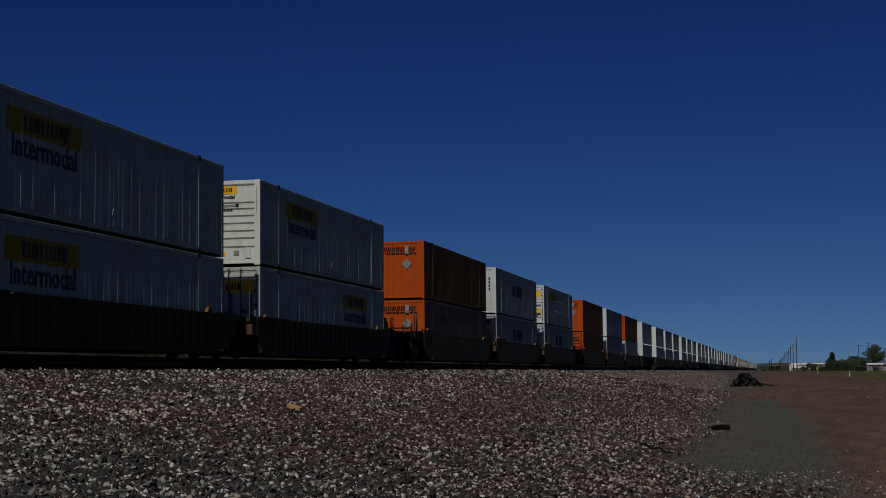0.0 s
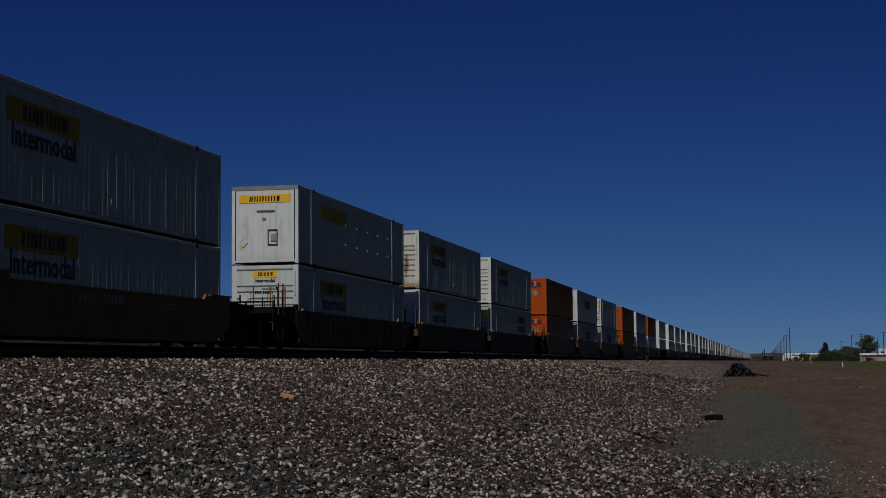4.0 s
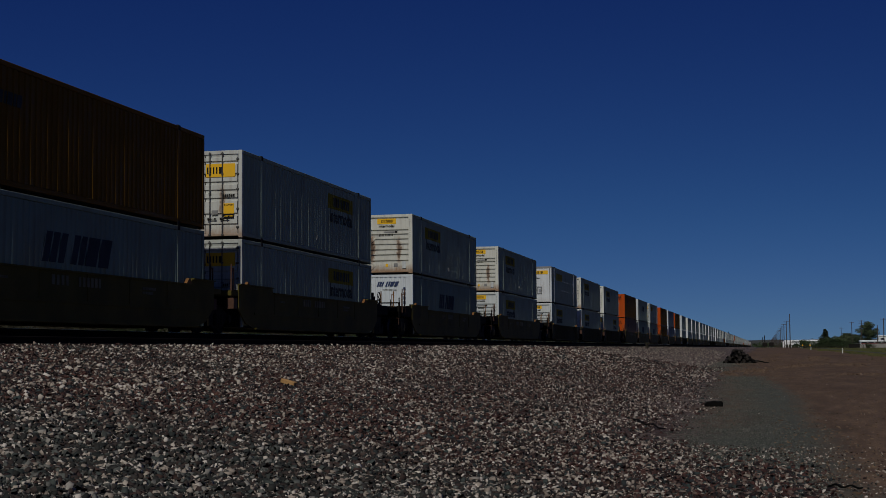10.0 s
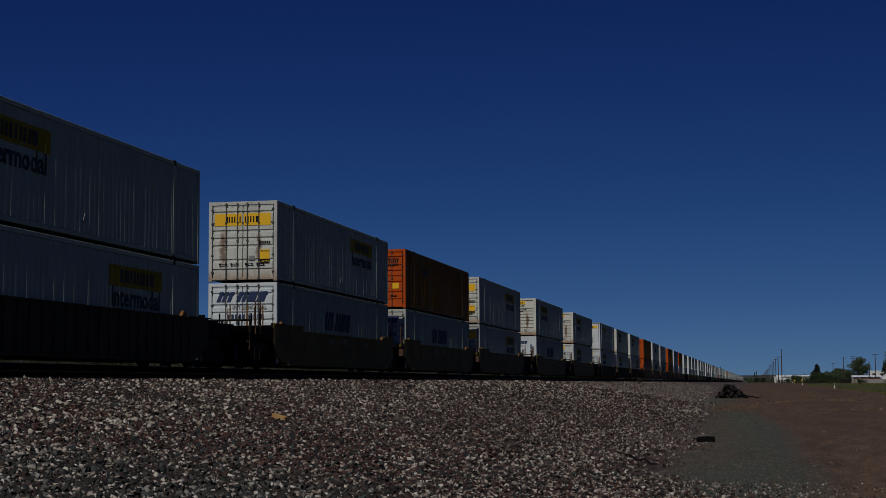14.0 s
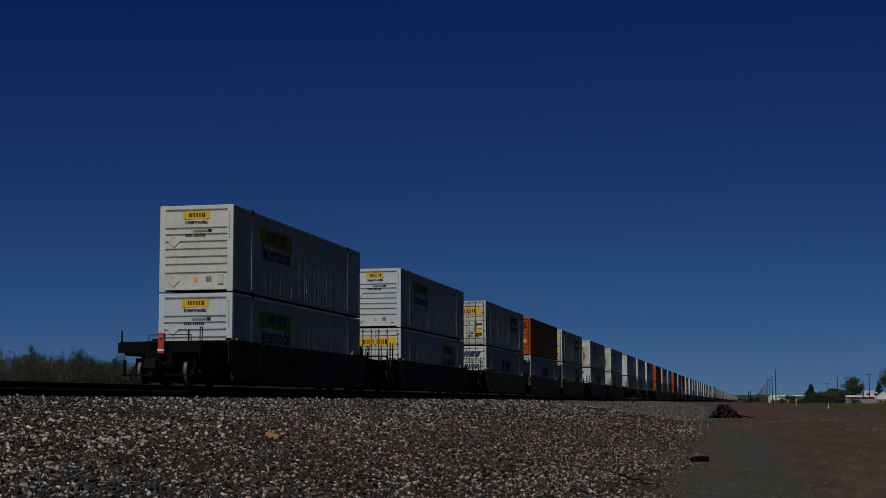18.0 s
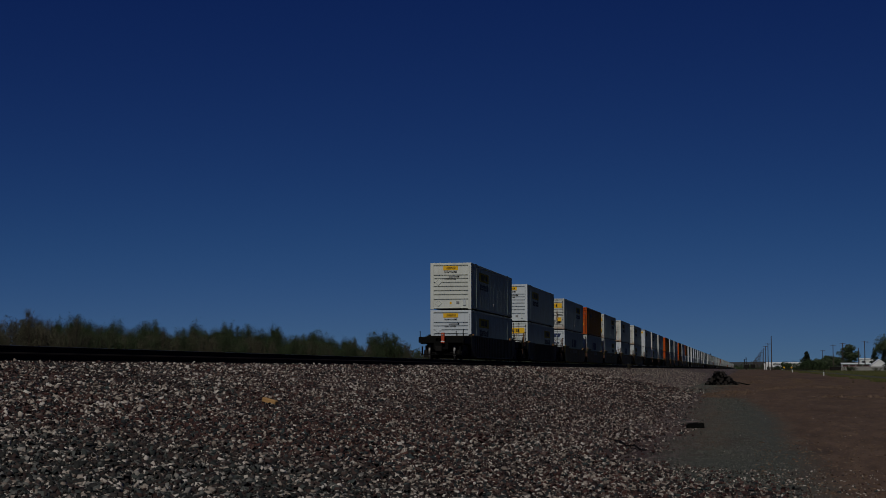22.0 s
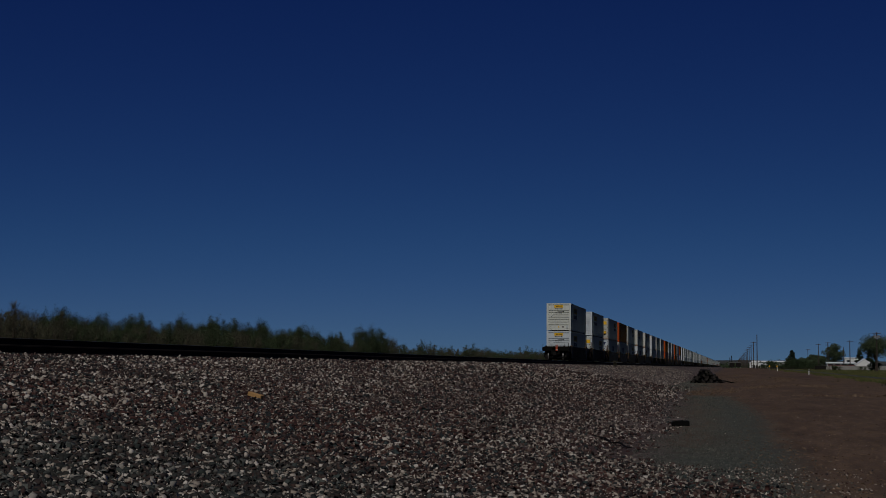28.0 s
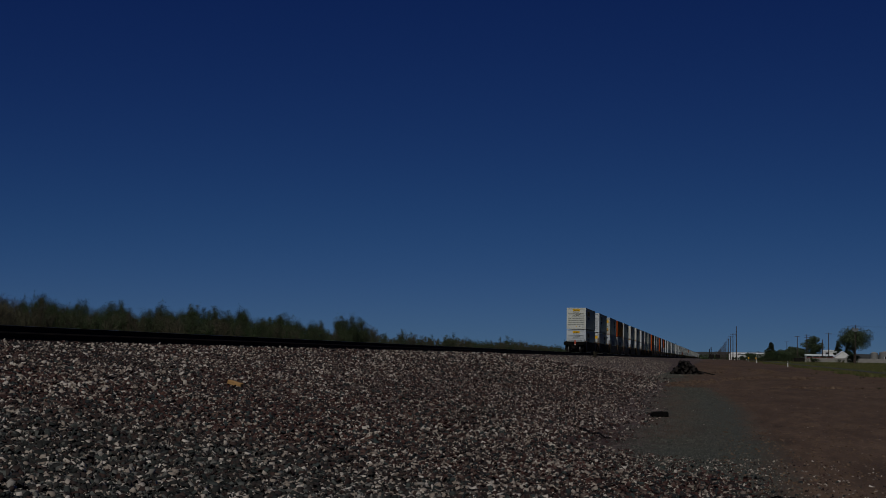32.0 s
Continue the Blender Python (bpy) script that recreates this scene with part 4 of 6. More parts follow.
def door_marks(thing, mark):
    if mark == "yellow":
        for x0, x1 in ((-1.06, -0.04), (0.04, 1.06)):
            decal("sign_panel", x0, x1, HEIGHT - 0.88, HEIGHT - 0.44, YELLOW, thing, label="yellow sign panel with dark blocks", y=-0.012)
        strokes("sign_block", -0.60, HEIGHT - 0.77, 0.22, (0.12, 0.15, 0.15), 0.05, 0.055, INK, thing, y=-0.017)
        strokes("sign_block", 0.08, HEIGHT - 0.77, 0.22, (0.15, 0.16, 0.10), 0.05, 0.055, INK, thing, y=-0.017)
        decal("caution_sign", 0.66, 1.02, HEIGHT - 2.26, HEIGHT - 1.76, YELLOW, thing, label="yellow caution sticker with black lettering", y=-0.012)
        decal("caution_band", 0.66, 1.02, HEIGHT - 2.26, HEIGHT - 2.10, INK, thing, y=-0.015)
        word = once(("word", "caution"), lambda: word_mesh("CAUTION", 0.32, INK))
        part("word", word, INK, thing, "black lettering reading CAUTION", at=Matrix.Translation((0.68, -0.013, HEIGHT - 1.84)) @ ON_END)
        word = once(("word", "wide"), lambda: word_mesh("WIDE TURNS", 0.32, YELLOW))
        part("word", word, YELLOW, thing, "yellow lettering reading WIDE TURNS", at=Matrix.Translation((0.68, -0.016, HEIGHT - 2.20)) @ ON_END)
        bars("number_block", 0.64, HEIGHT - 1.55, 0.09, (0.05,) * 6, INK, thing, gap=0.02, y=-0.014)
        decal("grey_tag", 0.24, 0.46, HEIGHT - 2.12, HEIGHT - 1.98, GREY, thing, y=-0.012)
    elif mark == "slant":
        strokes("slanted_mark", -0.98, HEIGHT - 0.68, 0.36, (0.34, 0.50, 0.14, 0.32, 0.30), 0.15, 0.05, NAVY, thing, skew=0.15, y=-0.014, label="dark blue slanted blocks")
        word = once(("word", "slant_door"), lambda: word_mesh("INTERMODAL", 1.3, GREY))
        part("word", word, GREY, thing, "grey lettering reading INTERMODAL", at=Matrix.Translation((-0.36, -0.014, HEIGHT - 0.95)) @ ON_END)
        bars("number_block", -0.55, HEIGHT - 1.3, 0.17, (0.10,) * 10, NAVY, thing, gap=0.04, y=-0.014)
        word = once(("word", "load"), lambda: word_mesh("24 000 lbs", 0.44, GREY))
        part("word", word, GREY, thing, "grey lettering reading 24 000 lbs", at=Matrix.Translation((-1.06, -0.014, HEIGHT - 1.38)) @ ON_END)
    elif mark == "dark":
        strokes("dark_mark", -0.85, HEIGHT - 0.66, 0.22, (0.16,) * 9, 0.06, 0.04, INK, thing, skew=0.05, y=-0.014)
        bars("dark_mark", -0.4, HEIGHT - 0.79, 0.08, (0.13,) * 9, INK, thing, gap=0.02, y=-0.014)
        decal("yellow_tag", 0.62, 0.96, HEIGHT - 1.94, HEIGHT - 1.66, YELLOW, thing, y=-0.012)
        decal("grey_tag", 0.28, 0.44, HEIGHT - 1.94, HEIGHT - 1.64, SILVER, thing, y=-0.016)


def smooth_marks(thing):
    decal("sign_panel", -1.0, 1.0, HEIGHT - 0.62, HEIGHT - 0.32, YELLOW, thing, label="yellow sign panel with dark blocks")
    strokes("sign_block", -0.60, HEIGHT - 0.57, 0.19, (0.12, 0.15, 0.16, 0.16, 0.17, 0.11), 0.05, 0.06, INK, thing, skew=0.015)
    bars("number_block", -0.30, HEIGHT - 0.98, 0.08, (0.05,) * 10, INK, thing, gap=0.02)
    word = once(("word", "53"), lambda: word_mesh("53", 0.14, INK))
    part("word", word, INK, thing, "black lettering reading 53", at=Matrix.Translation((-0.1, -0.002, HEIGHT - 1.28)) @ ON_END)
    hatch = part("hatch", once(("hatch",), lambda: bm_mesh("hatch", boxes((0.12, 0.155, -0.03, 0.02, HEIGHT - 2.20, HEIGHT - 1.62), (0.465, 0.50, -0.03, 0.02, HEIGHT - 2.20, HEIGHT - 1.62), (0.155, 0.465, -0.03, 0.02, HEIGHT - 1.655, HEIGHT - 1.62), (0.155, 0.465, -0.03, 0.02, HEIGHT - 2.20, HEIGHT - 2.165)), SEAL)), SEAL, thing, "black framed access hatch")
    part("hatch_cover", once(("hatchc",), lambda: bm_mesh("hatch_cover", boxes((0.24, 0.44, -0.022, 0.008, HEIGHT - 2.06, HEIGHT - 1.78), bevel=0.008), SILVER)), SILVER, hatch)
    diamond(-0.85, HEIGHT - 2.1, 0.18, WHITE, thing)
    decal("yellow_tag", -1.0, -0.88, HEIGHT - 2.34, HEIGHT - 2.24, YELLOW, thing)
    # A grey band puts the shade on the top header into colour.
    part("top_band", once(("topband",), lambda: bm_mesh("top_band", boxes((-HALF - 0.004, HALF + 0.004, -0.006, 0.2, HEIGHT - 0.15, HEIGHT + 0.004), bevel=0.006), GREY)), GREY, thing, "grey band for the shaded top header")


def smooth_side(thing):
    """Upright strips and two rows of studs on a smooth side."""
    strip = once(("strip",), lambda: bm_mesh("side_strip", boxes((HALF - 0.03, HALF + 0.012, -0.05, 0.05, 0.05, HEIGHT - 0.05)), SILVER))
    for y in (1.6, 13.85, LENGTH - 0.12):
        part("side_strip", strip, SILVER, thing, "bright upright metal strip", at=(0, y, 0))
    stud = once(("stud",), lambda: bm_mesh("stud", boxes((HALF - 0.02, HALF + 0.03, -0.03, 0.03, -0.03, 0.03)), SILVER))
    for i in range(5):
        for z in (HEIGHT - 0.95, HEIGHT - 1.75):
            part("stud", stud, SILVER, thing, "small bright metal stud", at=(0, 6.2 + i * 1.7, z))


def container(end, end_mat, side_mat, mark, side_mark="same", seed=0, label="", reverse=False, detail=True, deep=0.03):
    """One 53-foot box. end: ribbed, door, smooth or upright; reverse: its side mark sits towards the far end."""
    flat = end.startswith("smooth")
    thing = tagged(new("shipping_container"), label, "shipping container", "containers stacked on the train")
    shell(thing, end_mat, side_mat, end, seed, deep, flat)
    if end == "ribbed":
        ribbed_end(thing, end_mat)
        nose_marks(thing, mark, end_mat)
    elif end == "upright":
        part("end_wall", once(("upright", end_mat.name), lambda: upright_end(end_mat)), end_mat, thing)
        nose_marks(thing, mark, end_mat)
    elif end == "smooth":
        part("end_wall", once(("smooth", end_mat.name), lambda: smooth_end(end_mat)), end_mat, thing)
        seam = once(("seam", end_mat.name), lambda: bm_mesh("panel_seam", boxes((-0.004, 0.004, 0.009, 0.02, 0.15, HEIGHT - 0.14)), end_mat))
        for i in range(1, 10):
            part("panel_seam", seam, end_mat, thing, at=(-1.12 + i * 0.224, 0, 0))
        smooth_marks(thing)
    else:
        for side in (-1, 1):
            part("door", once(("door", side, end_mat.name), lambda: door_leaf(side, end_mat)), end_mat, thing)
        lock_gear(thing, LOCK_STEEL)
        door_marks(thing, mark)
    if flat:
        smooth_side(thing)
    side_marks(thing, mark if side_mark == "same" else side_mark, not reverse, flat, seed, deep)
    return thing


def plain_container(end_mat, side_mat, label, seed):
    """A box that is only ever seen far down the line."""
    thing = tagged(new("shipping_container"), label, "shipping container", "containers stacked on the train")
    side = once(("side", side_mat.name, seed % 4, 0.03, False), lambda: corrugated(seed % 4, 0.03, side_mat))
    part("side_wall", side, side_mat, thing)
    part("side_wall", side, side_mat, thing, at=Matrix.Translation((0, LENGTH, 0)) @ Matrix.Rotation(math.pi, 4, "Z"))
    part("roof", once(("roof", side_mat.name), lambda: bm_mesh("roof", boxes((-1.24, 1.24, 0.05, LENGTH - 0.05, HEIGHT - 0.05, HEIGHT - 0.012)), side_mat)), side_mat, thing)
    part("end_wall", once(("far_end", end_mat.name), lambda: bm_mesh("end_wall", boxes((-1.09, 1.09, 0.02, 0.10, 0.12, HEIGHT - 0.12)), end_mat)), end_mat, thing)
    post = once(("far_post", end_mat.name), lambda: bm_mesh("corner_post", boxes((0, 0.2, 0, 0.14, 0, HEIGHT)), end_mat))
    beam = once(("far_beam", end_mat.name), lambda: bm_mesh("end_beam", boxes((-1.09, 1.09, 0, 0.12, 0, 0.14)), end_mat))
    for px in (HALF - 0.2, -HALF):
        part("corner_post", post, end_mat, thing, at=(px, 0, 0))
    for pz in (HEIGHT - 0.14, 0):
        part("end_beam", beam, end_mat, thing, at=(0, 0, pz))
    rail = once(("far_rail", side_mat.name), lambda: bm_mesh("side_rail", boxes((-0.043, 0.043, 0.14, LENGTH, 0, 0.125)), side_mat))
    for rx in (HALF - 0.047, -HALF + 0.047):
        for rz in (HEIGHT - 0.125, 0.06):
            part("side_rail", rail, side_mat, thing, at=(rx, 0, rz))
    return thing


# ---- well cars: origin at rail height under the near end of the first container ----
WELL_LOW, DECK = 0.17, 1.54
PITCH = 19.45
WHEEL = 0.457


def well_side(ribs, mat, top):
    """A well's side plate seen from the track's edge, with raised ends, top and bottom flanges and, on some cars, upright ribs."""
    x0, x1 = HALF + 0.06, HALF + 0.10
    rise = top + 0.03 if ribs else top + 0.18
    outline = [(-0.55, 0.75), (0.1, 0.32), (0.9, WELL_LOW), (LENGTH - 0.9, WELL_LOW), (LENGTH - 0.1, 0.32), (LENGTH + 0.55, 0.75), (LENGTH + 0.55, rise),
               (LENGTH - 1.2, rise), (LENGTH - 1.35, top), (2.85, top), (2.75, rise), (-0.55, rise)]
    v, f = prism(outline, x0, x1, lambda u, w, s: (s, u, w))
    me = mesh_of("well_side", v, f, mat)
    bm = bmesh.new()
    bm.from_mesh(me)
    bpy.data.meshes.remove(me)
    box(bm, x0 - 0.02, x1 + 0.07, 2.85, LENGTH - 1.35, top - 0.02, top + 0.02)
    box(bm, x0 - 0.02, x1 + 0.07, -0.55, 2.75, rise - 0.02, rise + 0.02)
    box(bm, x0 - 0.02, x1 + 0.07, LENGTH - 1.2, LENGTH + 0.55, rise - 0.02, rise + 0.02)
    box(bm, x0 - 0.06, x1 + 0.08, 0.9, LENGTH - 0.9, WELL_LOW - 0.03, WELL_LOW + 0.03)
    if ribs:
        for i in range(24):
            y = 1.0 + i * 0.615
            box(bm, x1, x1 + 0.03, y - 0.04, y + 0.04, WELL_LOW + 0.03, top - 0.02)
    else:
        box(bm, x1, x1 + 0.03, 0.9, LENGTH - 0.9, 0.62, 0.70)
        for y in (3.0, 5.6, 8.1, 10.6, 13.1):
            box(bm, x1, x1 + 0.012, y - 0.03, y + 0.03, 0.70, top - 0.02)
    return bm_mesh("well_side", bm, mat)


def stencils(car, y):
    """Faded number and notice blocks on a well's side."""
    def make():
        bm, rng = bmesh.new(), random.Random(4)
        for start, z, h, count, step in ((6.2, 1.05, 0.24, 4, 0.24), (7.6, 1.05, 0.24, 6, 0.22), (11.4, 1.12, 0.07, 9, 0.10), (11.4, 1.0, 0.07, 7, 0.10), (3.6, 1.1, 0.06, 6, 0.09)):
            for i in range(count):
                box(bm, HALF + 0.10, HALF + 0.114, start + i * step, start + i * step + step * rng.uniform(0.5, 0.7), z, z + h)
        return bm_mesh("stencil", bm, FADED)
    return tagged(part("stencil", once(("stencil",), make), FADED, car, "faded grey stencilled number blocks", at=(0, y, 0)), kind="stuff")


def well_floor(mat):
    bm = bmesh.new()
    for i in range(9):
        y = 0.6 + i * 1.87
        box(bm, -HALF - 0.08, HALF + 0.08, y - 0.18, y + 0.18, WELL_LOW - 0.03, WELL_LOW + 0.0)
    for x in (-0.8, 0.8):
        box(bm, x - 0.12, x + 0.12, 0.2, LENGTH - 0.2, WELL_LOW - 0.028, WELL_LOW - 0.004)
    return bm_mesh("well_floor", bm, mat)


def wheel_mesh():
    bm = bmesh.new()
    profile = [(0.02, 0.10), (0.12, 0.10), (0.17, 0.03), (0.36, 0.02), (0.40, 0.07), (WHEEL, 0.07), (WHEEL + 0.002, -0.04), (WHEEL + 0.027, -0.06), (WHEEL + 0.025, -0.075), (0.40, -0.075), (0.36, -0.03), (0.02, -0.05)]
    n = 28
    rings = []
    for i in range(n):
        a = 2 * math.pi * i / n
        rings.append([bm.verts.new((x, r * math.cos(a), r * math.sin(a))) for r, x in profile])
    for i in range(n):
        for j in range(len(profile) - 1):
            bm.faces.new((rings[i][j], rings[i][j + 1], rings[(i + 1) % n][j + 1], rings[(i + 1) % n][j]))
    return bm


def tread_band(mat):
    """The running surface: an open band round the wheel's rim."""
    n, verts = 28, []
    for i in range(n):
        a = 2 * math.pi * i / n
        verts += [(x, (WHEEL + 0.0035) * math.cos(a), (WHEEL + 0.0035) * math.sin(a)) for x in (-0.035, 0.062)]
    faces = [(2 * i, 2 * i + 1, (2 * i + 3) % (2 * n), (2 * i + 2) % (2 * n)) for i in range(n)]
    return mesh_of("tread", verts, faces, mat)


def wheelset(parent, y, bright=False):
    """Two wheels on an axle, turning together."""
    axle = once(("axle",), lambda: bm_mesh("wheelset", rod(bmesh.new(), (-1.05, 0, 0), (1.05, 0, 0), 0.085, sides=14), IRON))
    ob = part("wheelset", axle, IRON, parent, at=(0, y, WHEEL))
    wheel = once(("wheel",), lambda: bm_mesh("wheel", wheel_mesh(), IRON))
    # Sunlit tail wheels get the lighter tread, all others the shade-darkened copy.
    paint = TREAD if bright else SHADED_TREAD
    tread = once(("tread", bright), lambda: tread_band(paint))
    for x, flip in ((0.7525, 0), (-0.7525, math.pi)):
        m = Matrix.Translation((x, 0, 0)) @ Matrix.Rotation(flip, 4, "Z")
        part("wheel", wheel, IRON, ob, at=m)
        part("tread", tread, paint, ob, "bright worn wheel tread" if bright else "", at=m)
    return ob


def truck(parent, y, wheels, bright=False):
    """Side frames, springs and a bolster on two wheelsets."""
    def frame_mesh():
        outline = [(-1.15, 0.36), (-1.15, 0.60), (-0.75, 0.68), (-0.35, 0.80), (0.35, 0.80), (0.75, 0.68), (1.15, 0.60), (1.15, 0.36), (0.75, 0.40), (0.42, 0.16), (-0.42, 0.16), (-0.75, 0.40)]
        v, f = prism(outline, -0.07, 0.07, lambda u, w, s: (s, u, w))
        bm = bmesh.new()
        me = mesh_of("truck_frame", v, f, IRON)
        bm.from_mesh(me)
        bpy.data.meshes.remove(me)
        for s in (-0.89, 0.89):
            rod(bm, (0.0, s, WHEEL), (0.17, s, WHEEL), 0.13, sides=12)
        for s in (-0.22, 0, 0.22):
            rod(bm, (0.09, s, 0.24), (0.09, s, 0.58), 0.085, sides=10)
        return bm_mesh("truck_frame", bm, IRON)
    me = once(("truckframe",), frame_mesh)
    for x, turn in ((1.0, 0), (-1.0, math.pi)):
        part("truck_frame", me, IRON, parent, "black cast truck side frame", at=Matrix.Translation((x, y, 0)) @ Matrix.Rotation(turn, 4, "Z"))
    part("bolster", once(("bolster",), lambda: bm_mesh("bolster", boxes((-1.1, 1.1, -0.2, 0.2, 0.5, 0.85), bevel=0.02), IRON)), IRON, parent, at=(0, y, 0))
    for d in (-0.89, 0.89):
        wheels.append(wheelset(parent, y + d, bright))


def end_platform(parent, y, way, mat, tail=False, drop=0.0):
    """Deck, draft sill, coupler, ladders and hand rails at a car's end; way: -1 towards the camera."""
    m = Matrix.Translation((0, y, -0.16 if tail else -drop)) @ (Matrix.Identity(4) if way > 0 else Matrix.Rotation(math.pi, 4, "Z"))
    s = 1 if way > 0 else -1  # keeps the ladders' side towards +x after the turn

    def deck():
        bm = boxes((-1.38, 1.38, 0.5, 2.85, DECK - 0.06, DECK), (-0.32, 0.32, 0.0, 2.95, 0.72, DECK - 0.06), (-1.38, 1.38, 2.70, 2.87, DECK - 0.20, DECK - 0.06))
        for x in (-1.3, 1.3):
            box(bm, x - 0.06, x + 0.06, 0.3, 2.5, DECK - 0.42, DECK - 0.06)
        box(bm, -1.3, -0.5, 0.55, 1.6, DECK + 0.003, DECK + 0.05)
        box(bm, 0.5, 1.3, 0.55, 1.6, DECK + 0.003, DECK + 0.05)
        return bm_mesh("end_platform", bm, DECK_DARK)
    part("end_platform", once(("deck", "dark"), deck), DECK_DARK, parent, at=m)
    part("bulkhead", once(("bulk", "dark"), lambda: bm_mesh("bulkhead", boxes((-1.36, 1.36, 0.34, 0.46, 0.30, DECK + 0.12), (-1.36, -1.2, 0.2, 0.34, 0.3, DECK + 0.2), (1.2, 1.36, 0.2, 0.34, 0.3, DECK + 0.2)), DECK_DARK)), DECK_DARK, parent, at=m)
    part("coupler", once(("coupler",), lambda: bm_mesh("coupler", boxes((-0.09, 0.09, 2.7, 3.45, 0.72, 0.92), (-0.20, 0.20, 3.42, 3.74, 0.66, 0.98), bevel=0.03), IRON)), IRON, parent, at=m)
    hose = once(("hose",), lambda: hose_mesh())
    part("brake_hose", hose, SEAL, parent, "black rubber brake hose", at=m)

    def ladder():
        bm = bmesh.new()
        for q in (2.05, 2.55):
            rod(bm, (1.40, q, DECK - 0.25), (1.40, q, DECK + 0.86), 0.026, sides=6)
            rod(bm, (1.40, q + 0.12, DECK + 0.05), (1.40, q + 0.12, DECK + 0.66), 0.014, sides=5)
            rod(bm, (1.40, q, DECK + 0.68), (1.40, q + 0.12, DECK + 0.64), 0.014, sides=5)
        for i in range(2):
            rod(bm, (1.38, 2.05, DECK - 0.2 + i * 0.16), (1.38, 2.55, DECK - 0.2 + i * 0.16), 0.014, sides=6)
        return bm_mesh("ladder", bm, RUST)
    lad = once(("ladder",), ladder)
    if way < 0 and not tail:
        part("ladder", lad, RUST, parent, "rusty brown upright ladder rails", at=m @ (Matrix.Identity(4) if s > 0 else Matrix.Diagonal((-1, 1, 1, 1))))
    if way < 0 and not tail:
        part("cross_rail", once(("crossrail",), lambda: bm_mesh("cross_rail", boxes((-1.36, 1.36, 2.80, 2.86, DECK + 0.17, DECK + 0.23), (-1.34, -1.28, 2.80, 2.86, DECK, DECK + 0.17), (1.28, 1.34, 2.80, 2.86, DECK, DECK + 0.17), (-0.34, -0.28, 2.80, 2.86, DECK, DECK + 0.17), (0.40, 0.46, 2.80, 2.86, DECK, DECK + 0.17)), DECK_DARK)), DECK_DARK, parent, "near-black steel cross rail over the deck", at=m)
        upright = once(("upright",), lambda: bm_mesh("grab_iron", rod(rod(rod(bmesh.new(), (0, 0, -0.45), (0, 0, 0.80), 0.026, sides=6), (0.10, 0, -0.45), (0.10, 0, 0.66), 0.013, sides=5), (0, 0, 0.64), (0.10, 0, 0.66), 0.013, sides=5), AMBER))
        for x, yy in ((0.10, 1.5), (0.65, 1.25), (1.12, 1.0)):
            part("grab_iron", upright, AMBER, parent, "rusty yellow upright grab iron", at=m @ Matrix.Translation((x * s, yy, DECK)))
        lever = once(("lever",), lambda: bm_mesh("uncoupling_lever", rod(rod(rod(bmesh.new(), (-1.34, 2.96, 1.02), (0.10, 2.96, 1.06), 0.016, sides=6), (-1.34, 2.96, 1.02), (-1.34, 3.0, 0.72), 0.016, sides=6), (0.10, 2.96, 1.06), (0.12, 3.25, 0.98), 0.016, sides=6), RUST))
        part("uncoupling_lever", lever, RUST, parent, "rusty uncoupling lever", at=m)
        step = once(("stirrup",), lambda: bm_mesh("stirrup_step", rod(rod(rod(bmesh.new(), (1.38, 2.05, 0.85), (1.38, 2.05, 0.42), 0.016, sides=6), (1.38, 2.55, 0.85), (1.38, 2.55, 0.42), 0.016, sides=6), (1.38, 2.05, 0.42), (1.38, 2.55, 0.42), 0.018, sides=6), IRON))
        part("stirrup_step", step, IRON, parent, "black stirrup step below the deck", at=m @ (Matrix.Identity(4) if s > 0 else Matrix.Diagonal((-1, 1, 1, 1))))
        tank = once(("reservoir",), lambda: bm_mesh("air_reservoir", rod(bmesh.new(), (0.45, 0.7, 1.22), (0.45, 1.9, 1.22), 0.17, sides=12), DECK_DARK))
        part("air_reservoir", tank, DECK_DARK, parent, "near-black air reservoir cylinder", at=m)
    post = once(("handpost",), lambda: bm_mesh("grab_post", boxes((-0.02, 0.02, -0.02, 0.02, 0, 0.36)), IRON))
    for x, yy in ((-1.32, 2.8), (0.9, 2.8)):
        part("grab_post", post, IRON, parent, "short dark grab post", at=m @ Matrix.Translation((x * s, yy, DECK)))
    part("brake_rigging", once(("rigging",), lambda: bm_mesh("brake_rigging", boxes((-1.15, 1.15, 0.35, 2.1, 0.60, 1.04), (-0.6, 0.6, 0.4, 1.9, 0.28, 0.60), (0.84, 1.15, 0.9, 2.5, 0.30, 0.60)), IRON)), IRON, parent, "black brake gear beneath the deck", at=m)

    def rail():
        bm = bmesh.new()
        rod(bm, (-1.36, 2.84, DECK - 0.5), (-1.36, 2.84, DECK + 0.42), 0.016, sides=6)
        rod(bm, (-1.36, 3.02, DECK - 0.5), (-1.36, 3.02, DECK + 0.42), 0.016, sides=6)
        rod(bm, (-1.36, 2.84, DECK + 0.42), (-1.36, 3.02, DECK + 0.42), 0.016, sides=6)
        rod(bm, (-1.36, 2.84, DECK - 0.5), (-1.36, 3.02, DECK - 0.5), 0.016, sides=6)
        rod(bm, (-1.0, 2.84, DECK), (-1.0, 2.84, DECK + 0.2), 0.014, sides=6)
        rod(bm, (0.4, 2.84, DECK), (0.4, 2.84, DECK + 0.2), 0.014, sides=6)
        rod(bm, (-1.0, 2.84, DECK + 0.2), (0.4, 2.84, DECK + 0.2), 0.014, sides=6)
        return bm_mesh("hand_rail", bm, IRON)
    part("hand_rail", once(("handrail",), rail), IRON, parent, at=m)


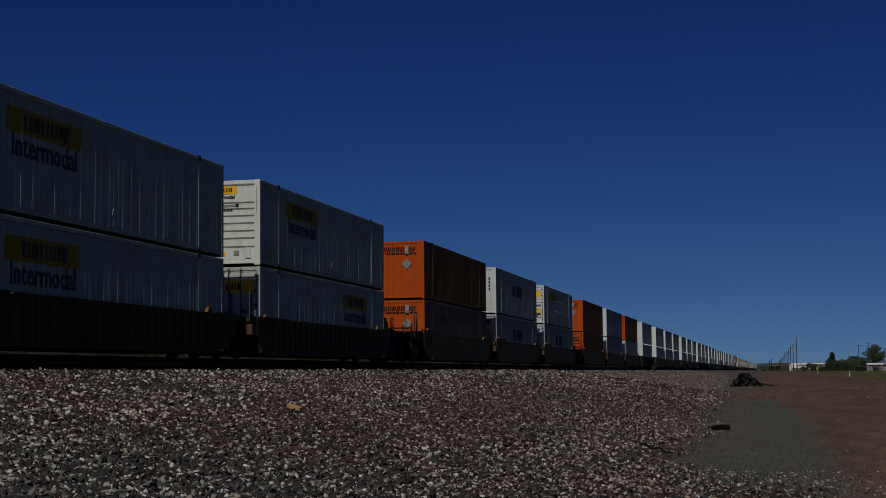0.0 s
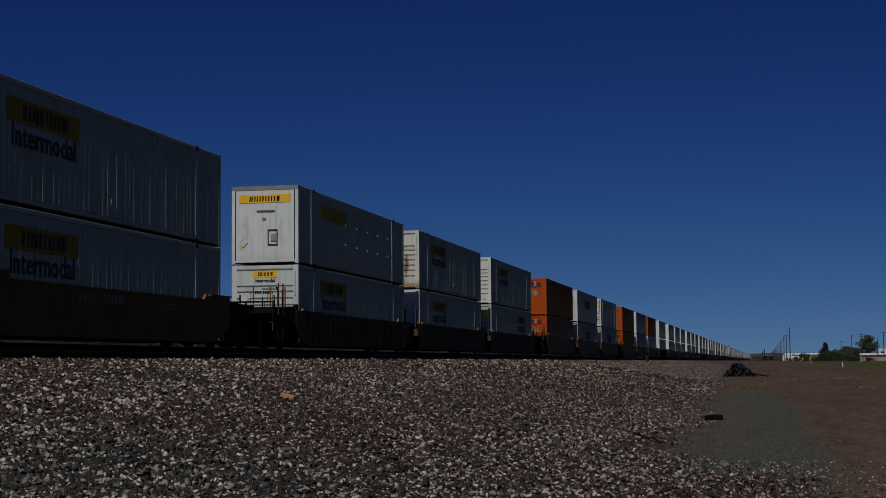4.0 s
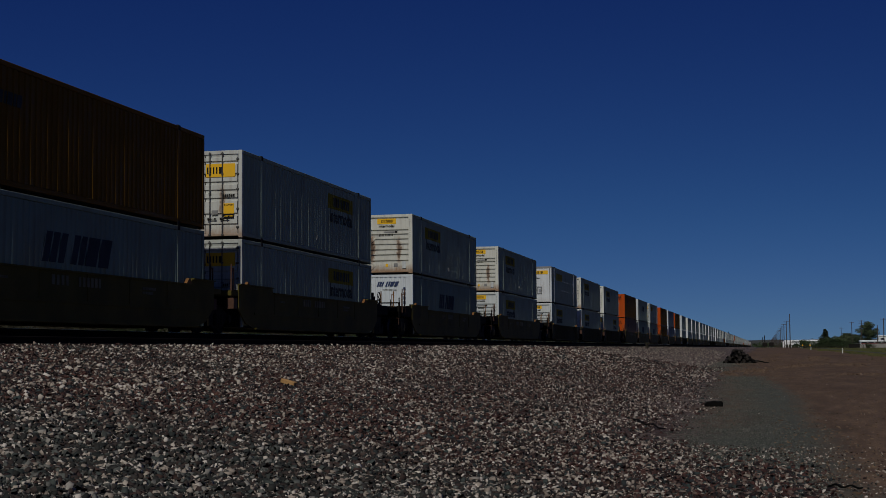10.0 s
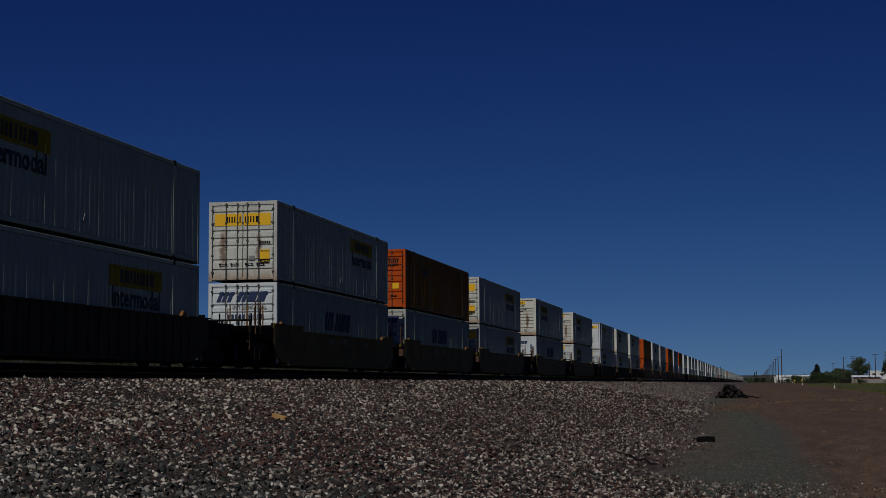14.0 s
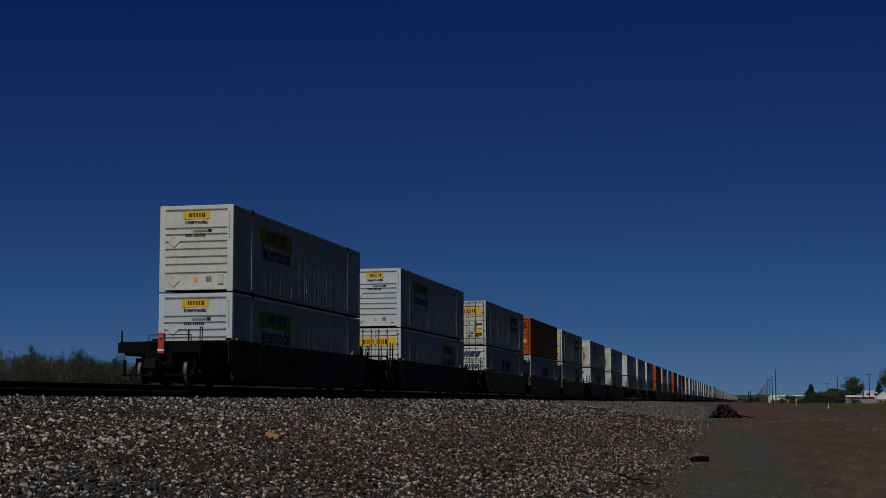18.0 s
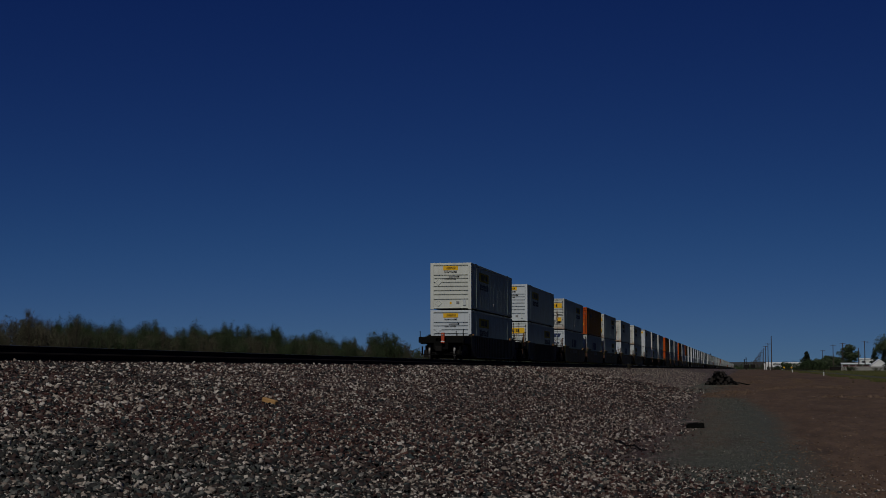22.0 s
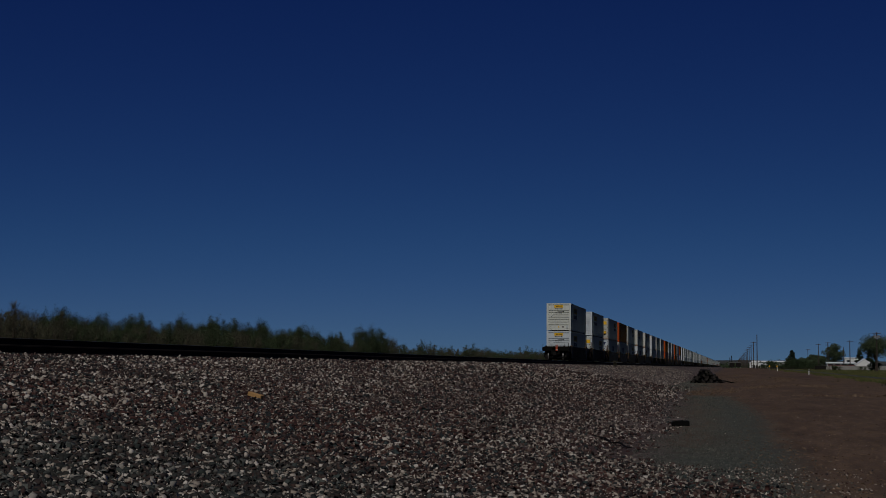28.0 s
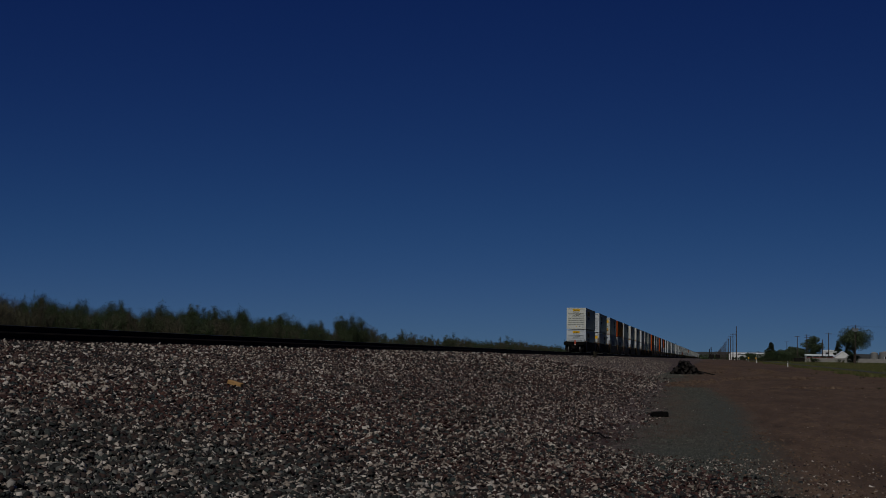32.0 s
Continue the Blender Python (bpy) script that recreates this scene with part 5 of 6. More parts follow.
def hose_mesh():
    bm = bmesh.new()
    pts = [Vector((0.35, 2.65 + 0.25 * k / 6, 0.95 - 0.5 * math.sin(math.pi * k / 12))) for k in range(7)]
    for a, b in zip(pts, pts[1:]):
        rod(bm, a, b, 0.025, sides=6)
    return bm_mesh("brake_hose", bm, SEAL)


def brake_wheel(parent, y):
    def ring():
        bm = bmesh.new()
        n = 18
        pts = [Vector((0, 0.28 * math.cos(2 * math.pi * i / n), 0.28 * math.sin(2 * math.pi * i / n))) for i in range(n)]
        for a, b in zip(pts, pts[1:] + pts[:1]):
            rod(bm, a, b, 0.016, sides=6)
        for i in range(5):
            a = 2 * math.pi * i / 5
            rod(bm, (0, 0, 0), (0, 0.28 * math.cos(a), 0.28 * math.sin(a)), 0.013, sides=5)
        return bm_mesh("brake_wheel", bm, IRON)
    part("brake_wheel", once(("brakewheel",), ring), IRON, parent, "black spoked hand brake wheel", at=(1.18, y + 0.3, DECK + 0.18))
    part("brake_stand", once(("brakestand",), lambda: bm_mesh("brake_stand", boxes((0.80, 1.12, -0.24, 0.24, DECK - 0.1, DECK + 0.26), (0.9, 1.1, -0.1, 0.1, DECK + 0.24, DECK + 0.42), bevel=0.015), IRON)), IRON, parent, at=(0, y - 0.35, 0))


def guide_mesh():
    v, f = prism([(-0.20, 0.0), (0.20, 0.0), (0.06, 0.16), (-0.02, 0.16)], -0.05, 0.05, lambda u, w, s: (s, u, w))
    return fixed(mesh_of("corner_guide", v, f, AMBER))


def well_car(starts, ribs, mat, label, detail=True, tail=False, top=1.40, brake=False):
    """A single well car, or three wells that share the trucks between them. Returns the car and its wheelsets."""
    car = tagged(new("well_car"), label, "rail car", "cars of the train")
    wheels = []
    side = once(("wellside", ribs, mat.name, top), lambda: well_side(ribs, mat, top))
    floor = once(("wellfloor", mat.name), lambda: well_floor(mat))
    guide = once(("guide_tri",), guide_mesh)
    for y in starts:
        part("well_side", side, mat, car, at=(0, y, 0))
        part("well_side", side, mat, car, at=Matrix.Translation((0, y + LENGTH, 0)) @ Matrix.Rotation(math.pi, 4, "Z"))
        part("well_floor", floor, mat, car, at=(0, y, 0))
        if detail and not ribs:
            stencils(car, y)
        if detail:
            for q, z, k in ((0.3, top + 0.03 if ribs else top + 0.18, 0.6), (LENGTH - 1.45, top, 1.05)):
                part("corner_guide", guide, AMBER, car, "faded yellow steel corner guide", at=Matrix.Translation((HALF + 0.07, y + q, z + 0.02)) @ Matrix.Diagonal((1, k, k, 1)))
    gaps = [(a + LENGTH + b) / 2 for a, b in zip(starts, starts[1:])]
    first, last = starts[0], starts[-1] + LENGTH
    if detail:
        end_platform(car, first, -1, mat, tail, 0.12)
        end_platform(car, last, 1, mat, False, 0.14)
        if brake:
            brake_wheel(car, last + 1.35)
    else:
        deck = once(("fardeck", mat.name), lambda: bm_mesh("end_platform", boxes((-1.38, 1.38, 0, 2.9, 0.75, DECK), (-0.1, 0.1, 2.9, 3.74, 0.7, 0.95)), mat))
        part("end_platform", deck, mat, car, at=(0, last, 0))
        part("end_platform", deck, mat, car, at=Matrix.Translation((0, first, 0)) @ Matrix.Rotation(math.pi, 4, "Z"))
    for y in [first - 1.4] + gaps + [last + 1.4]:
        if detail:
            truck(car, y, wheels, tail and y < 0)
        else:
            far = once(("fartruck",), lambda: bm_mesh("truck_frame", boxes((-1.05, -0.9, -1.1, 1.1, 0.3, 0.8), (0.9, 1.05, -1.1, 1.1, 0.3, 0.8), (-0.8, 0.8, -1.3, -0.4, 0.02, 0.85), (-0.8, 0.8, 0.4, 1.3, 0.02, 0.85)), IRON))
            part("truck_frame", far, IRON, car, at=(0, y, 0))
    for y in gaps:
        joint = once(("joint", mat.name), lambda: bm_mesh("joint_platform", boxes((-0.45, 0.45, -1.5, 1.5, 0.75, 1.15), (-1.38, 1.38, -1.25, -0.45, 1.2, 1.36), (-1.38, 1.38, 0.45, 1.25, 1.2, 1.36)), mat))
        part("joint_platform", joint, mat, car, at=(0, y, 0))
        # Near-black plates added across each joint to hide the container ends behind.
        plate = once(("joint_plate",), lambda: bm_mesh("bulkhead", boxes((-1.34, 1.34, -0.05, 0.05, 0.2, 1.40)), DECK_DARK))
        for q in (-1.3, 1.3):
            part("bulkhead", plate, DECK_DARK, car, "near-black end plate", at=(0, y + q, 0))
        if detail:
            # Posts take the darker rust brown to put the shade between cars into colour.
            post = once(("jointpost",), lambda: bm_mesh("grab_post", boxes((-0.018, 0.018, -0.02, 0.02, 1.1, 2.2), (-0.018, 0.018, 0.16, 0.20, 1.1, 2.1), (-0.018, 0.018, 0.0, 0.18, 2.06, 2.10), (-0.12, 0.12, -0.10, 0.22, 0.78, 1.12)), RUST))
            part("grab_post", post, RUST, car, "brown steel grab post, darkened for shade", at=(1.34, y + 0.55, 0))
            part("grab_post", post, RUST, car, at=(1.05, y - 0.5, -0.05))
            step = once(("stepplate",), lambda: bm_mesh("step_plate", boxes(*[(1.0 + 0.09 * i, 1.06 + 0.09 * i, 1.20, 1.26, 1.40 + 0.07 * j, 1.45 + 0.07 * j) for i in range(4) for j in range(3)]), SILVER))
            part("step_plate", step, SILVER, car, "small perforated steel step", at=(0, y, 0))
    return car, wheels


def end_device(parent):
    """The flashing tail box on the last coupler."""
    # The beam's near-black colour stands in for shade beneath the deck.
    part("end_beam", boxes((-1.38, 1.38, -2.95, -2.88, 1.02, 1.34), (-0.45, 0.45, -3.0, -2.95, 0.62, 1.10), (-1.20, -1.12, -2.94, -2.88, 0.32, 0.80), (1.12, 1.20, -2.94, -2.88, 0.32, 0.80), (-1.24, 1.24, -2.94, -2.90, 0.30, 0.36)), TAR, parent, "black end beam with steps, darkened for shade")
    part("tail_marker", boxes((0.06, 0.26, -3.25, -3.10, 0.98, 1.62), bevel=0.02), SIGNAL_RED, parent, "red-orange end-of-train device")
    part("marker_lens", rod(bmesh.new(), (0.16, -3.29, 1.50), (0.16, -3.24, 1.50), 0.05, sides=12), SILVER, parent)
    part("marker_band", boxes((0.055, 0.265, -3.26, -3.09, 1.06, 1.12)), PLASTER, parent)


# ---- the train, from its tail ----
UP = 8.128 - HEIGHT - RAIL_TOP
DOWN = UP - HEIGHT - 0.05
moving, spinning = [], []


def load(thing, y, level):
    moving.append((thing, TRACK_X, y, RAIL_TOP + (UP if level else DOWN)))


CREAM_LABEL = "cream white ribbed container end with yellow sign, rust marks"
WHITE_LABEL = "white corrugated container with yellow sign panels"
DOOR_LABEL = "white container, closed doors with steel lock rods, yellow sign"
SLANT_LABEL = "white container with dark blue slanted mark"
ORANGE_LABEL = "orange corrugated container with black marks"
SMOOTH_LABEL = "white smooth-sided container with yellow panel and hatch"
SLATE_LABEL = "slate blue corrugated steel container"

PLACES = [-149.55, -125.79, -102.22, -82.63, -63.20, -39.45, -15.98, 8.0, 27.27, 46.75, 70.56, 89.92, 109.67, 132.87, 152.4, 171.9]
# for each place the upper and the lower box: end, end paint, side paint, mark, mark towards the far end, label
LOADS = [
    (("ribbed", CREAM, WHITE_SHADED, "yellow", False, CREAM_LABEL), ("ribbed", COOL, WHITE_SHADED, "yellow", False, WHITE_LABEL)),
    (("ribbed", COOL, WHITE_SHADED, "yellow", False, CREAM_LABEL), ("door", WHITE, WHITE_SHADED, "yellow", True, DOOR_LABEL)),
    (("door", STREAKED, WHITE_SHADED, "yellow", True, DOOR_LABEL), ("door", COOL, WHITE_SHADED_DIM, "slant", False, SLANT_LABEL)),
    (("door", ORANGE, ORANGE_SHADED, "dark", False, ORANGE_LABEL), ("door", SHADED_END, WHITE_SHADED_DIM, "slant", False, SLANT_LABEL)),
    (("door", STREAKED, WHITE_SHADED, "yellow", True, DOOR_LABEL), ("door", SHADED_END, WHITE_SHADED, "yellow", True, DOOR_LABEL)),
    (("ribbed", RUSTY, WHITE_SHADED, "yellow", False, CREAM_LABEL), ("upright", COOL, WHITE_SHADED_DIM, "slant", False, SLANT_LABEL)),
    (("ribbed", RUSTY, WHITE_SHADED, "yellow", False, CREAM_LABEL), ("ribbed", WHITE, WHITE_SHADED, "yellow", False, WHITE_LABEL)),
    (("smooth", SPECKLED, WHITE_SHADED, "yellow", False, SMOOTH_LABEL), ("ribbed", WHITE, WHITE_SHADED, "yellow", False, WHITE_LABEL)),
    (("ribbed", RUSTY, WHITE_SHADED, "yellow", False, CREAM_LABEL), ("ribbed", WHITE, WHITE_SHADED, "yellow", False, WHITE_LABEL)),
    (("ribbed", CREAM, WHITE_SHADED, "yellow", False, CREAM_LABEL), ("door", SHADED_END, WHITE_SHADED, "yellow", True, DOOR_LABEL)),
    (("upright", ORANGE, ORANGE_SHADED, "dark", False, ORANGE_LABEL), ("upright", ORANGE, ORANGE_FADED_SHADED, "dark", False, "orange corrugated container with faded pinkish-brown side")),
    (("upright", WHITE, WHITE_SHADED, "slant", False, SLANT_LABEL), ("door", SHADED_END, WHITE_SHADED_DIM, "slant", False, SLANT_LABEL)),
    (("smooth_door", WHITE, WHITE_SHADED, "yellow", False, "white smooth-sided container, closed doors with yellow panels"), ("door", SHADED_END, WHITE_SHADED_DIM, "slant", False, SLANT_LABEL)),
    (("upright", ORANGE, ORANGE_SHADED, "dark", False, ORANGE_LABEL), ("door", ORANGE, ORANGE_SHADED, "dark", False, ORANGE_LABEL)),
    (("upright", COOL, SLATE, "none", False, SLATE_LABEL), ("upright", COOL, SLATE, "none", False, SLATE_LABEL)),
    (("door", ORANGE, ORANGE_SHADED, "dark", False, ORANGE_LABEL), ("door", COOL, WHITE_SHADED, "none", False, WHITE_LABEL)),
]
CARS = [(0,), (1,), (2, 3, 4), (5,), (6,), (7, 8, 9), (10, 11, 12), (13, 14, 15)]
RIBBED_CARS = (0, 1, 5)
OLIVE, BROWN = "dark olive smooth-sided well car", "dark brown well car with ribbed side plates"
OLIVE_RIBBED = "olive-brown well car with ribbed side plates"


def build_train():
    for i, (y, pair) in enumerate(zip(PLACES, LOADS)):
        for level, (end, paint, sheet, mark, reverse, label) in zip((1, 0), pair):
            side_mark = {"door": "small", "upright": "small"}.get(end, "same") if mark == "dark" else "same"
            load(container(end, paint, sheet, mark, side_mark, i + level * 2, label, reverse), y, level)
    for k, group in enumerate(CARS):
        ribs = k in RIBBED_CARS
        starts = [PLACES[g] - PLACES[group[0]] for g in group]
        car, wheels = well_car(starts, ribs, CAR_B if k < 2 else CAR_RIBBED if ribs else CAR, BROWN if k < 2 else OLIVE_RIBBED if ribs else OLIVE, True, k == 0, 1.46 if k < 2 else 1.34 if ribs else 1.40, k in (0, 2, 5, 6, 7))
        if k == 0:
            end_device(car)
        moving.append((car, TRACK_X, PLACES[group[0]], RAIL_TOP))
        if k < 7:
            spinning.extend(wheels)
    # the far part of the train
    rng = random.Random(12)
    paints = [(WHITE, WHITE_SHADED, WHITE_LABEL), (CREAM, WHITE_SHADED, "cream white corrugated container seen far off"), (COOL, WHITE_SHADED, "plain white corrugated container seen far off"), (ORANGE, ORANGE_SHADED, ORANGE_LABEL), (COOL, SLATE, SLATE_LABEL)]
    y, n = 195.3, 0
    masters = {}
    while y < 1660:
        count = 1 if n in (0, 9) else 3
        starts = [PITCH * i for i in range(count)]
        car, _ = well_car(starts, n % 3 == 0, CAR_B if n % 3 == 0 else CAR, BROWN if n % 3 == 0 else OLIVE, False)
        moving.append((car, TRACK_X, y, RAIL_TOP))
        for s in starts:
            for level in (1, 0):
                pick = rng.choices(range(5), (5, 4, 5, 0.7, 0.3))[0] if n else 0
                if (pick, n % 2) not in masters:
                    masters[pick, n % 2] = box_thing = plain_container(*paints[pick], n)
                else:
                    box_thing = copy_thing(masters[pick, n % 2], Matrix.Identity(4))
                load(box_thing, y + s, level)
        y += starts[-1] + 23.6
        n += 1


build_train()


# ---- plants ----
def leaves(name, points, sizes, rng, mat, upright=0.0):
    """Many small four-cornered leaves, turned every way, in one mesh."""
    n = len(points)
    a = rng.normal(size=(n, 3))
    a[:, 2] += upright * np.sign(a[:, 2])
    a /= np.linalg.norm(a, axis=1)[:, None]
    b = np.cross(a, rng.normal(size=(n, 3)))
    b /= np.linalg.norm(b, axis=1)[:, None]
    a, b = a * sizes[:, None], b * sizes[:, None] * (0.35 if upright else 0.6)
    v = np.stack([points - a, points + b * 0.9, points + a, points - b], 1).reshape(-1, 3)
    f = [(4 * i, 4 * i + 1, 4 * i + 2, 4 * i + 3) for i in range(n)]
    return mesh_of(name, v.tolist(), f, mat)


def sprays(name, points, ways, sizes, rng, mat, thin):
    """Narrow blades that lie along the twigs they grow on, in one mesh."""
    n = len(points)
    a = ways + rng.normal(size=(n, 3)) * 0.38
    a /= np.linalg.norm(a, axis=1)[:, None]
    b = np.cross(a, rng.normal(size=(n, 3)))
    b /= np.linalg.norm(b, axis=1)[:, None]
    a, b = a * sizes[:, None], b * sizes[:, None] * thin
    v = np.stack([points - a * 0.4, points + b, points + a, points - b], 1).reshape(-1, 3)
    f = [(4 * i, 4 * i + 1, 4 * i + 2, 4 * i + 3) for i in range(n)]
    return mesh_of(name, v.tolist(), f, mat)


def shrub(seed, height, width, mat, count=1500, tip=None, plume=1.0):
    """A many-stemmed shrub: arching stems, feathery twigs in plumes and, on some, leafy clumps at the crown."""
    rng = np.random.default_rng(seed)
    thing = new("shrub")
    bm = bmesh.new()
    pts, ways, sizes, high = [], [], [], []
    fine = 1.0 if count > 2000 else 1.8
    stems = 34 if count > 2000 else 14
    # a few lobes make the outline uneven
    lobes = [(rng.uniform(0, 2 * math.pi), rng.uniform(0.1, 0.42) * width, rng.uniform(0.80, 1.0)) for i in range(5)]
    for s in range(stems):
        ang, out, tall = lobes[s % 5]
        ang, out = ang + rng.normal() * 0.35, max(0.02, out + rng.normal() * width * 0.07)
        top = Vector((out * math.cos(ang), out * math.sin(ang), height * tall * rng.uniform(0.80, 1.0) * (1 - 0.30 * (out / width * 2) ** 2)))
        foot = Vector((top.x * 0.3, top.y * 0.3, -0.1))
        rod(bm, foot, top, 0.03, 0.005, sides=4)
        way = (top - foot).normalized()
        twigs = 16
        for k in range(twigs):
            u = rng.uniform(0.10, 1.0) if k else 1.0
            base = foot.lerp(top, u)
            out_way = Vector(rng.normal(size=3)) * 0.55 + way * rng.uniform(0.6, 1.3)
            out_way.normalize()
            long = (0.34 + 0.40 * (1 - u)) * rng.uniform(0.6, 1.25) * height / 4.2
            end = base + out_way * long
            if end.z < 0.05:
                continue
            rod(bm, base, end, 0.007, 0.002, sides=3)
            leafy = tip is not None and u + rng.normal() * 0.12 > 0.50
            each = count // (stems * twigs)
            for q in range(each * 5 // 2 if leafy else each):
                w = rng.uniform(0.05, 1.0)
                p = base.lerp(end, w)
                wide = (0.10 if leafy else 0.055 + 0.06 * (1 - w)) * height / 4.2
                d = rng.normal(size=3) * wide
                pts.append((p.x + d[0], p.y + d[1], max(0.05, p.z + d[2])))
                ways.append(out_way)
                sizes.append((rng.uniform(0.028, 0.054) if leafy else rng.uniform(0.07, 0.16) * plume) * fine)
                high.append(leafy)
    part("stem", bm, BARK, thing)
    pts, ways, sizes, high = np.array(pts), np.array(ways), np.array(sizes), np.array(high)
    part("foliage", sprays("foliage", pts[~high], ways[~high], sizes[~high], rng, mat, 0.085 * fine ** 0.5), mat, thing)
    if tip is not None:
        part("leafy_top", sprays("leafy_top", pts[high], ways[high], sizes[high], rng, tip, 0.46), tip, thing, "dark green leafy tips")
    return thing


def tree(seed, height, width, mat, crown_from=0.25, count=2600, leaf=0.30):
    """A tapered trunk with limbs and an uneven crown of many leaves."""
    rng = np.random.default_rng(seed)
    thing = new("tree")
    bm = bmesh.new()
    rod(bm, (0, 0, -0.2), (0.1, 0, height * 0.45), height * 0.021, height * 0.013, sides=8)
    pts, sizes = [], []
    middle, half = height * (0.5 + crown_from * 0.5), height * (0.5 - crown_from * 0.5)
    clumps = 52
    for i in range(clumps):
        d = rng.normal(size=3)
        d *= rng.uniform(0.25, 0.86) / np.linalg.norm(d)
        end = Vector((d[0] * width * 0.5, d[1] * width * 0.5, middle + d[2] * half))
        if i % 2 == 0:
            rod(bm, (0.05, 0, height * rng.uniform(crown_from * 0.7, 0.42)), end, height * 0.009, height * 0.003, sides=5)
        size = rng.uniform(0.09, 0.17) * width
        for k in range(count // clumps):
            d = rng.normal(size=3)
            d *= size * rng.uniform(0.1, 1.0) ** 0.45 / np.linalg.norm(d)
            pts.append((end.x + d[0], end.y + d[1], end.z + d[2] * 0.7))
            sizes.append(leaf * rng.uniform(0.5, 1.2))
    part("trunk", bm, BARK, thing)
    part("crown", leaves("crown", np.array(pts), np.array(sizes), rng, mat), mat, thing)
    return thing


def conifer(seed, height, width):
    rng = np.random.default_rng(seed)
    thing = new("tree")
    bm = rod(bmesh.new(), (0, 0, -0.2), (0, 0, height * 0.97), height * 0.022, 0.03, sides=7)
    pts, sizes = [], []
    for i in range(90):
        u = rng.uniform(0.04, 1.0)
        ang = rng.uniform(0, 2 * math.pi)
        reach = width * 0.5 * (1 - u) ** 0.8 * rng.uniform(0.6, 1.1) + 0.15
        end = Vector((reach * math.cos(ang), reach * math.sin(ang), height * u - reach * 0.25))
        rod(bm, (0, 0, height * u), end, 0.04, 0.01, sides=3)
        for k in range(26):
            w = rng.uniform(0.2, 1.05)
            pts.append((end.x * w + rng.normal() * 0.2, end.y * w + rng.normal() * 0.2, height * u + (end.z - height * u) * w + rng.normal() * 0.15))
            sizes.append(rng.uniform(0.22, 0.48))
    part("trunk", bm, BARK, thing)
    part("crown", leaves("crown", np.array(pts), np.array(sizes), rng, LEAF_PINE), LEAF_PINE, thing)
    return thing


def ground_at(x, y):
    return surface(x, y)


WEEDS = ((13.2, 134.3), (13.6, 138.0), (12.6, 131.0), (8.8, 81.5), (10.3, 158.5), (10.9, 160.0), (4.9, 201.0), (10.2, 117.0), (13.1, 157.0), (14.3, 152.0), (9.3, 79.0), (14.6, 120.0), (6.4, 230.0), (12.0, 175.0))


def build_shrubs():
    rng = random.Random(21)
    dry = "dry olive-brown feathery shrub beyond the track"
    green = "dusty dark green leafy shrub beyond the track"
    masters = [tagged(shrub(i, 4.4, 3.0, LEAF_DRY, 9000), dry, "shrub", "shrubs beyond the track") for i in range(4)]
    masters += [tagged(shrub(10 + i, 4.2, 3.0, LEAF_DRY, 9000, LEAF_DARK), green, "shrub", "shrubs beyond the track") for i in range(3)]
    used = set()

    def put(k, x, y, s):
        m = pose(x, y, ground_at(x, y) - 0.05, 0, 0, rng.uniform(0, 360)) @ Matrix.Diagonal((s * rng.uniform(0.9, 1.15), s * rng.uniform(0.9, 1.15), s, 1))
        if k in used:
            ob = copy_thing(masters[k], m)
        else:
            ob = masters[k]
            used.add(k)
        ob.matrix_basis = m
    y = 42.0
    while y < 126:
        for row, x in enumerate((-32.0, -34.6, -37.2)):
            k = rng.choice((0, 1, 2, 3)) if y < 64 else rng.choice((0, 1, 2, 3, 4, 5)) if y < 74 else rng.choice((4, 5, 6)) if row else rng.choice((0, 1, 4, 5, 6))
            fall = (1.04 if y < 60 else 1.0) if y < 104 else 0.93
            fall *= 1.0 + 0.15 * noise.noise((y * 0.16, 5.0, 0.0)) + (0.0 if row else -0.10)
            put(k, x + rng.uniform(-1.0, 1.0), y + rng.uniform(-0.9, 0.9), fall * rng.uniform(0.88, 1.04) * (0.85 if y < 50 else 0.92 if y < 64 else 0.95) * (1.0 + (y - 60) * 0.0022))
        y += 2.0
    for x, y, s, k in ((-33.2, 131.2, 1.14, 5), (-32.6, 132.4, 1.12, 4), (-33.0, 132.0, 1.18, 6), (-32.4, 135.4, 1.0, 1), (-32.6, 137.4, 0.9, 2)):
        put(k, x, y, s)
    for i in range(4):
        masters.append(tagged(shrub(30 + i, 4.2, 4.0, LEAF_DRY, 1500, LEAF_DARK if i % 2 else None), (dry, green)[i % 2], "shrub", "shrubs beyond the track"))
    y = 138.0
    while y < 335:
        for x in (-32.0, -35.5):
            put(7 + rng.randrange(4), x + rng.uniform(-1.3, 1.3), y + rng.uniform(-1.5, 1.5), rng.uniform(0.74, 0.94) * (1.22 if 240 < y < 262 and rng.random() < 0.4 else 1.0))
        y += 2.6
    tuft = tagged(shrub(41, 0.42, 0.7, LEAF_DARK, 450, plume=0.35), "small dark green weed on bare dirt", "weed", "weeds on the dirt")
    first = True
    for x, y in WEEDS:
        m = pose(x, y, ground_at(x, y), 0, 0, rng.uniform(0, 360)) @ Matrix.Diagonal((rng.uniform(0.25, 0.45), rng.uniform(0.25, 0.45), rng.uniform(0.25, 0.5), 1))
        ob = tuft if first else copy_thing(tuft, m)
        ob.matrix_basis, first = m, False
    weed = tagged(shrub(40, 0.9, 0.9, LEAF_DRY, 450, plume=0.5), "small dry reddish-brown weed on the ballast slope", "weed")
    weed.matrix_basis = pose(-14.6, 186, ground_at(-14.6, 186))


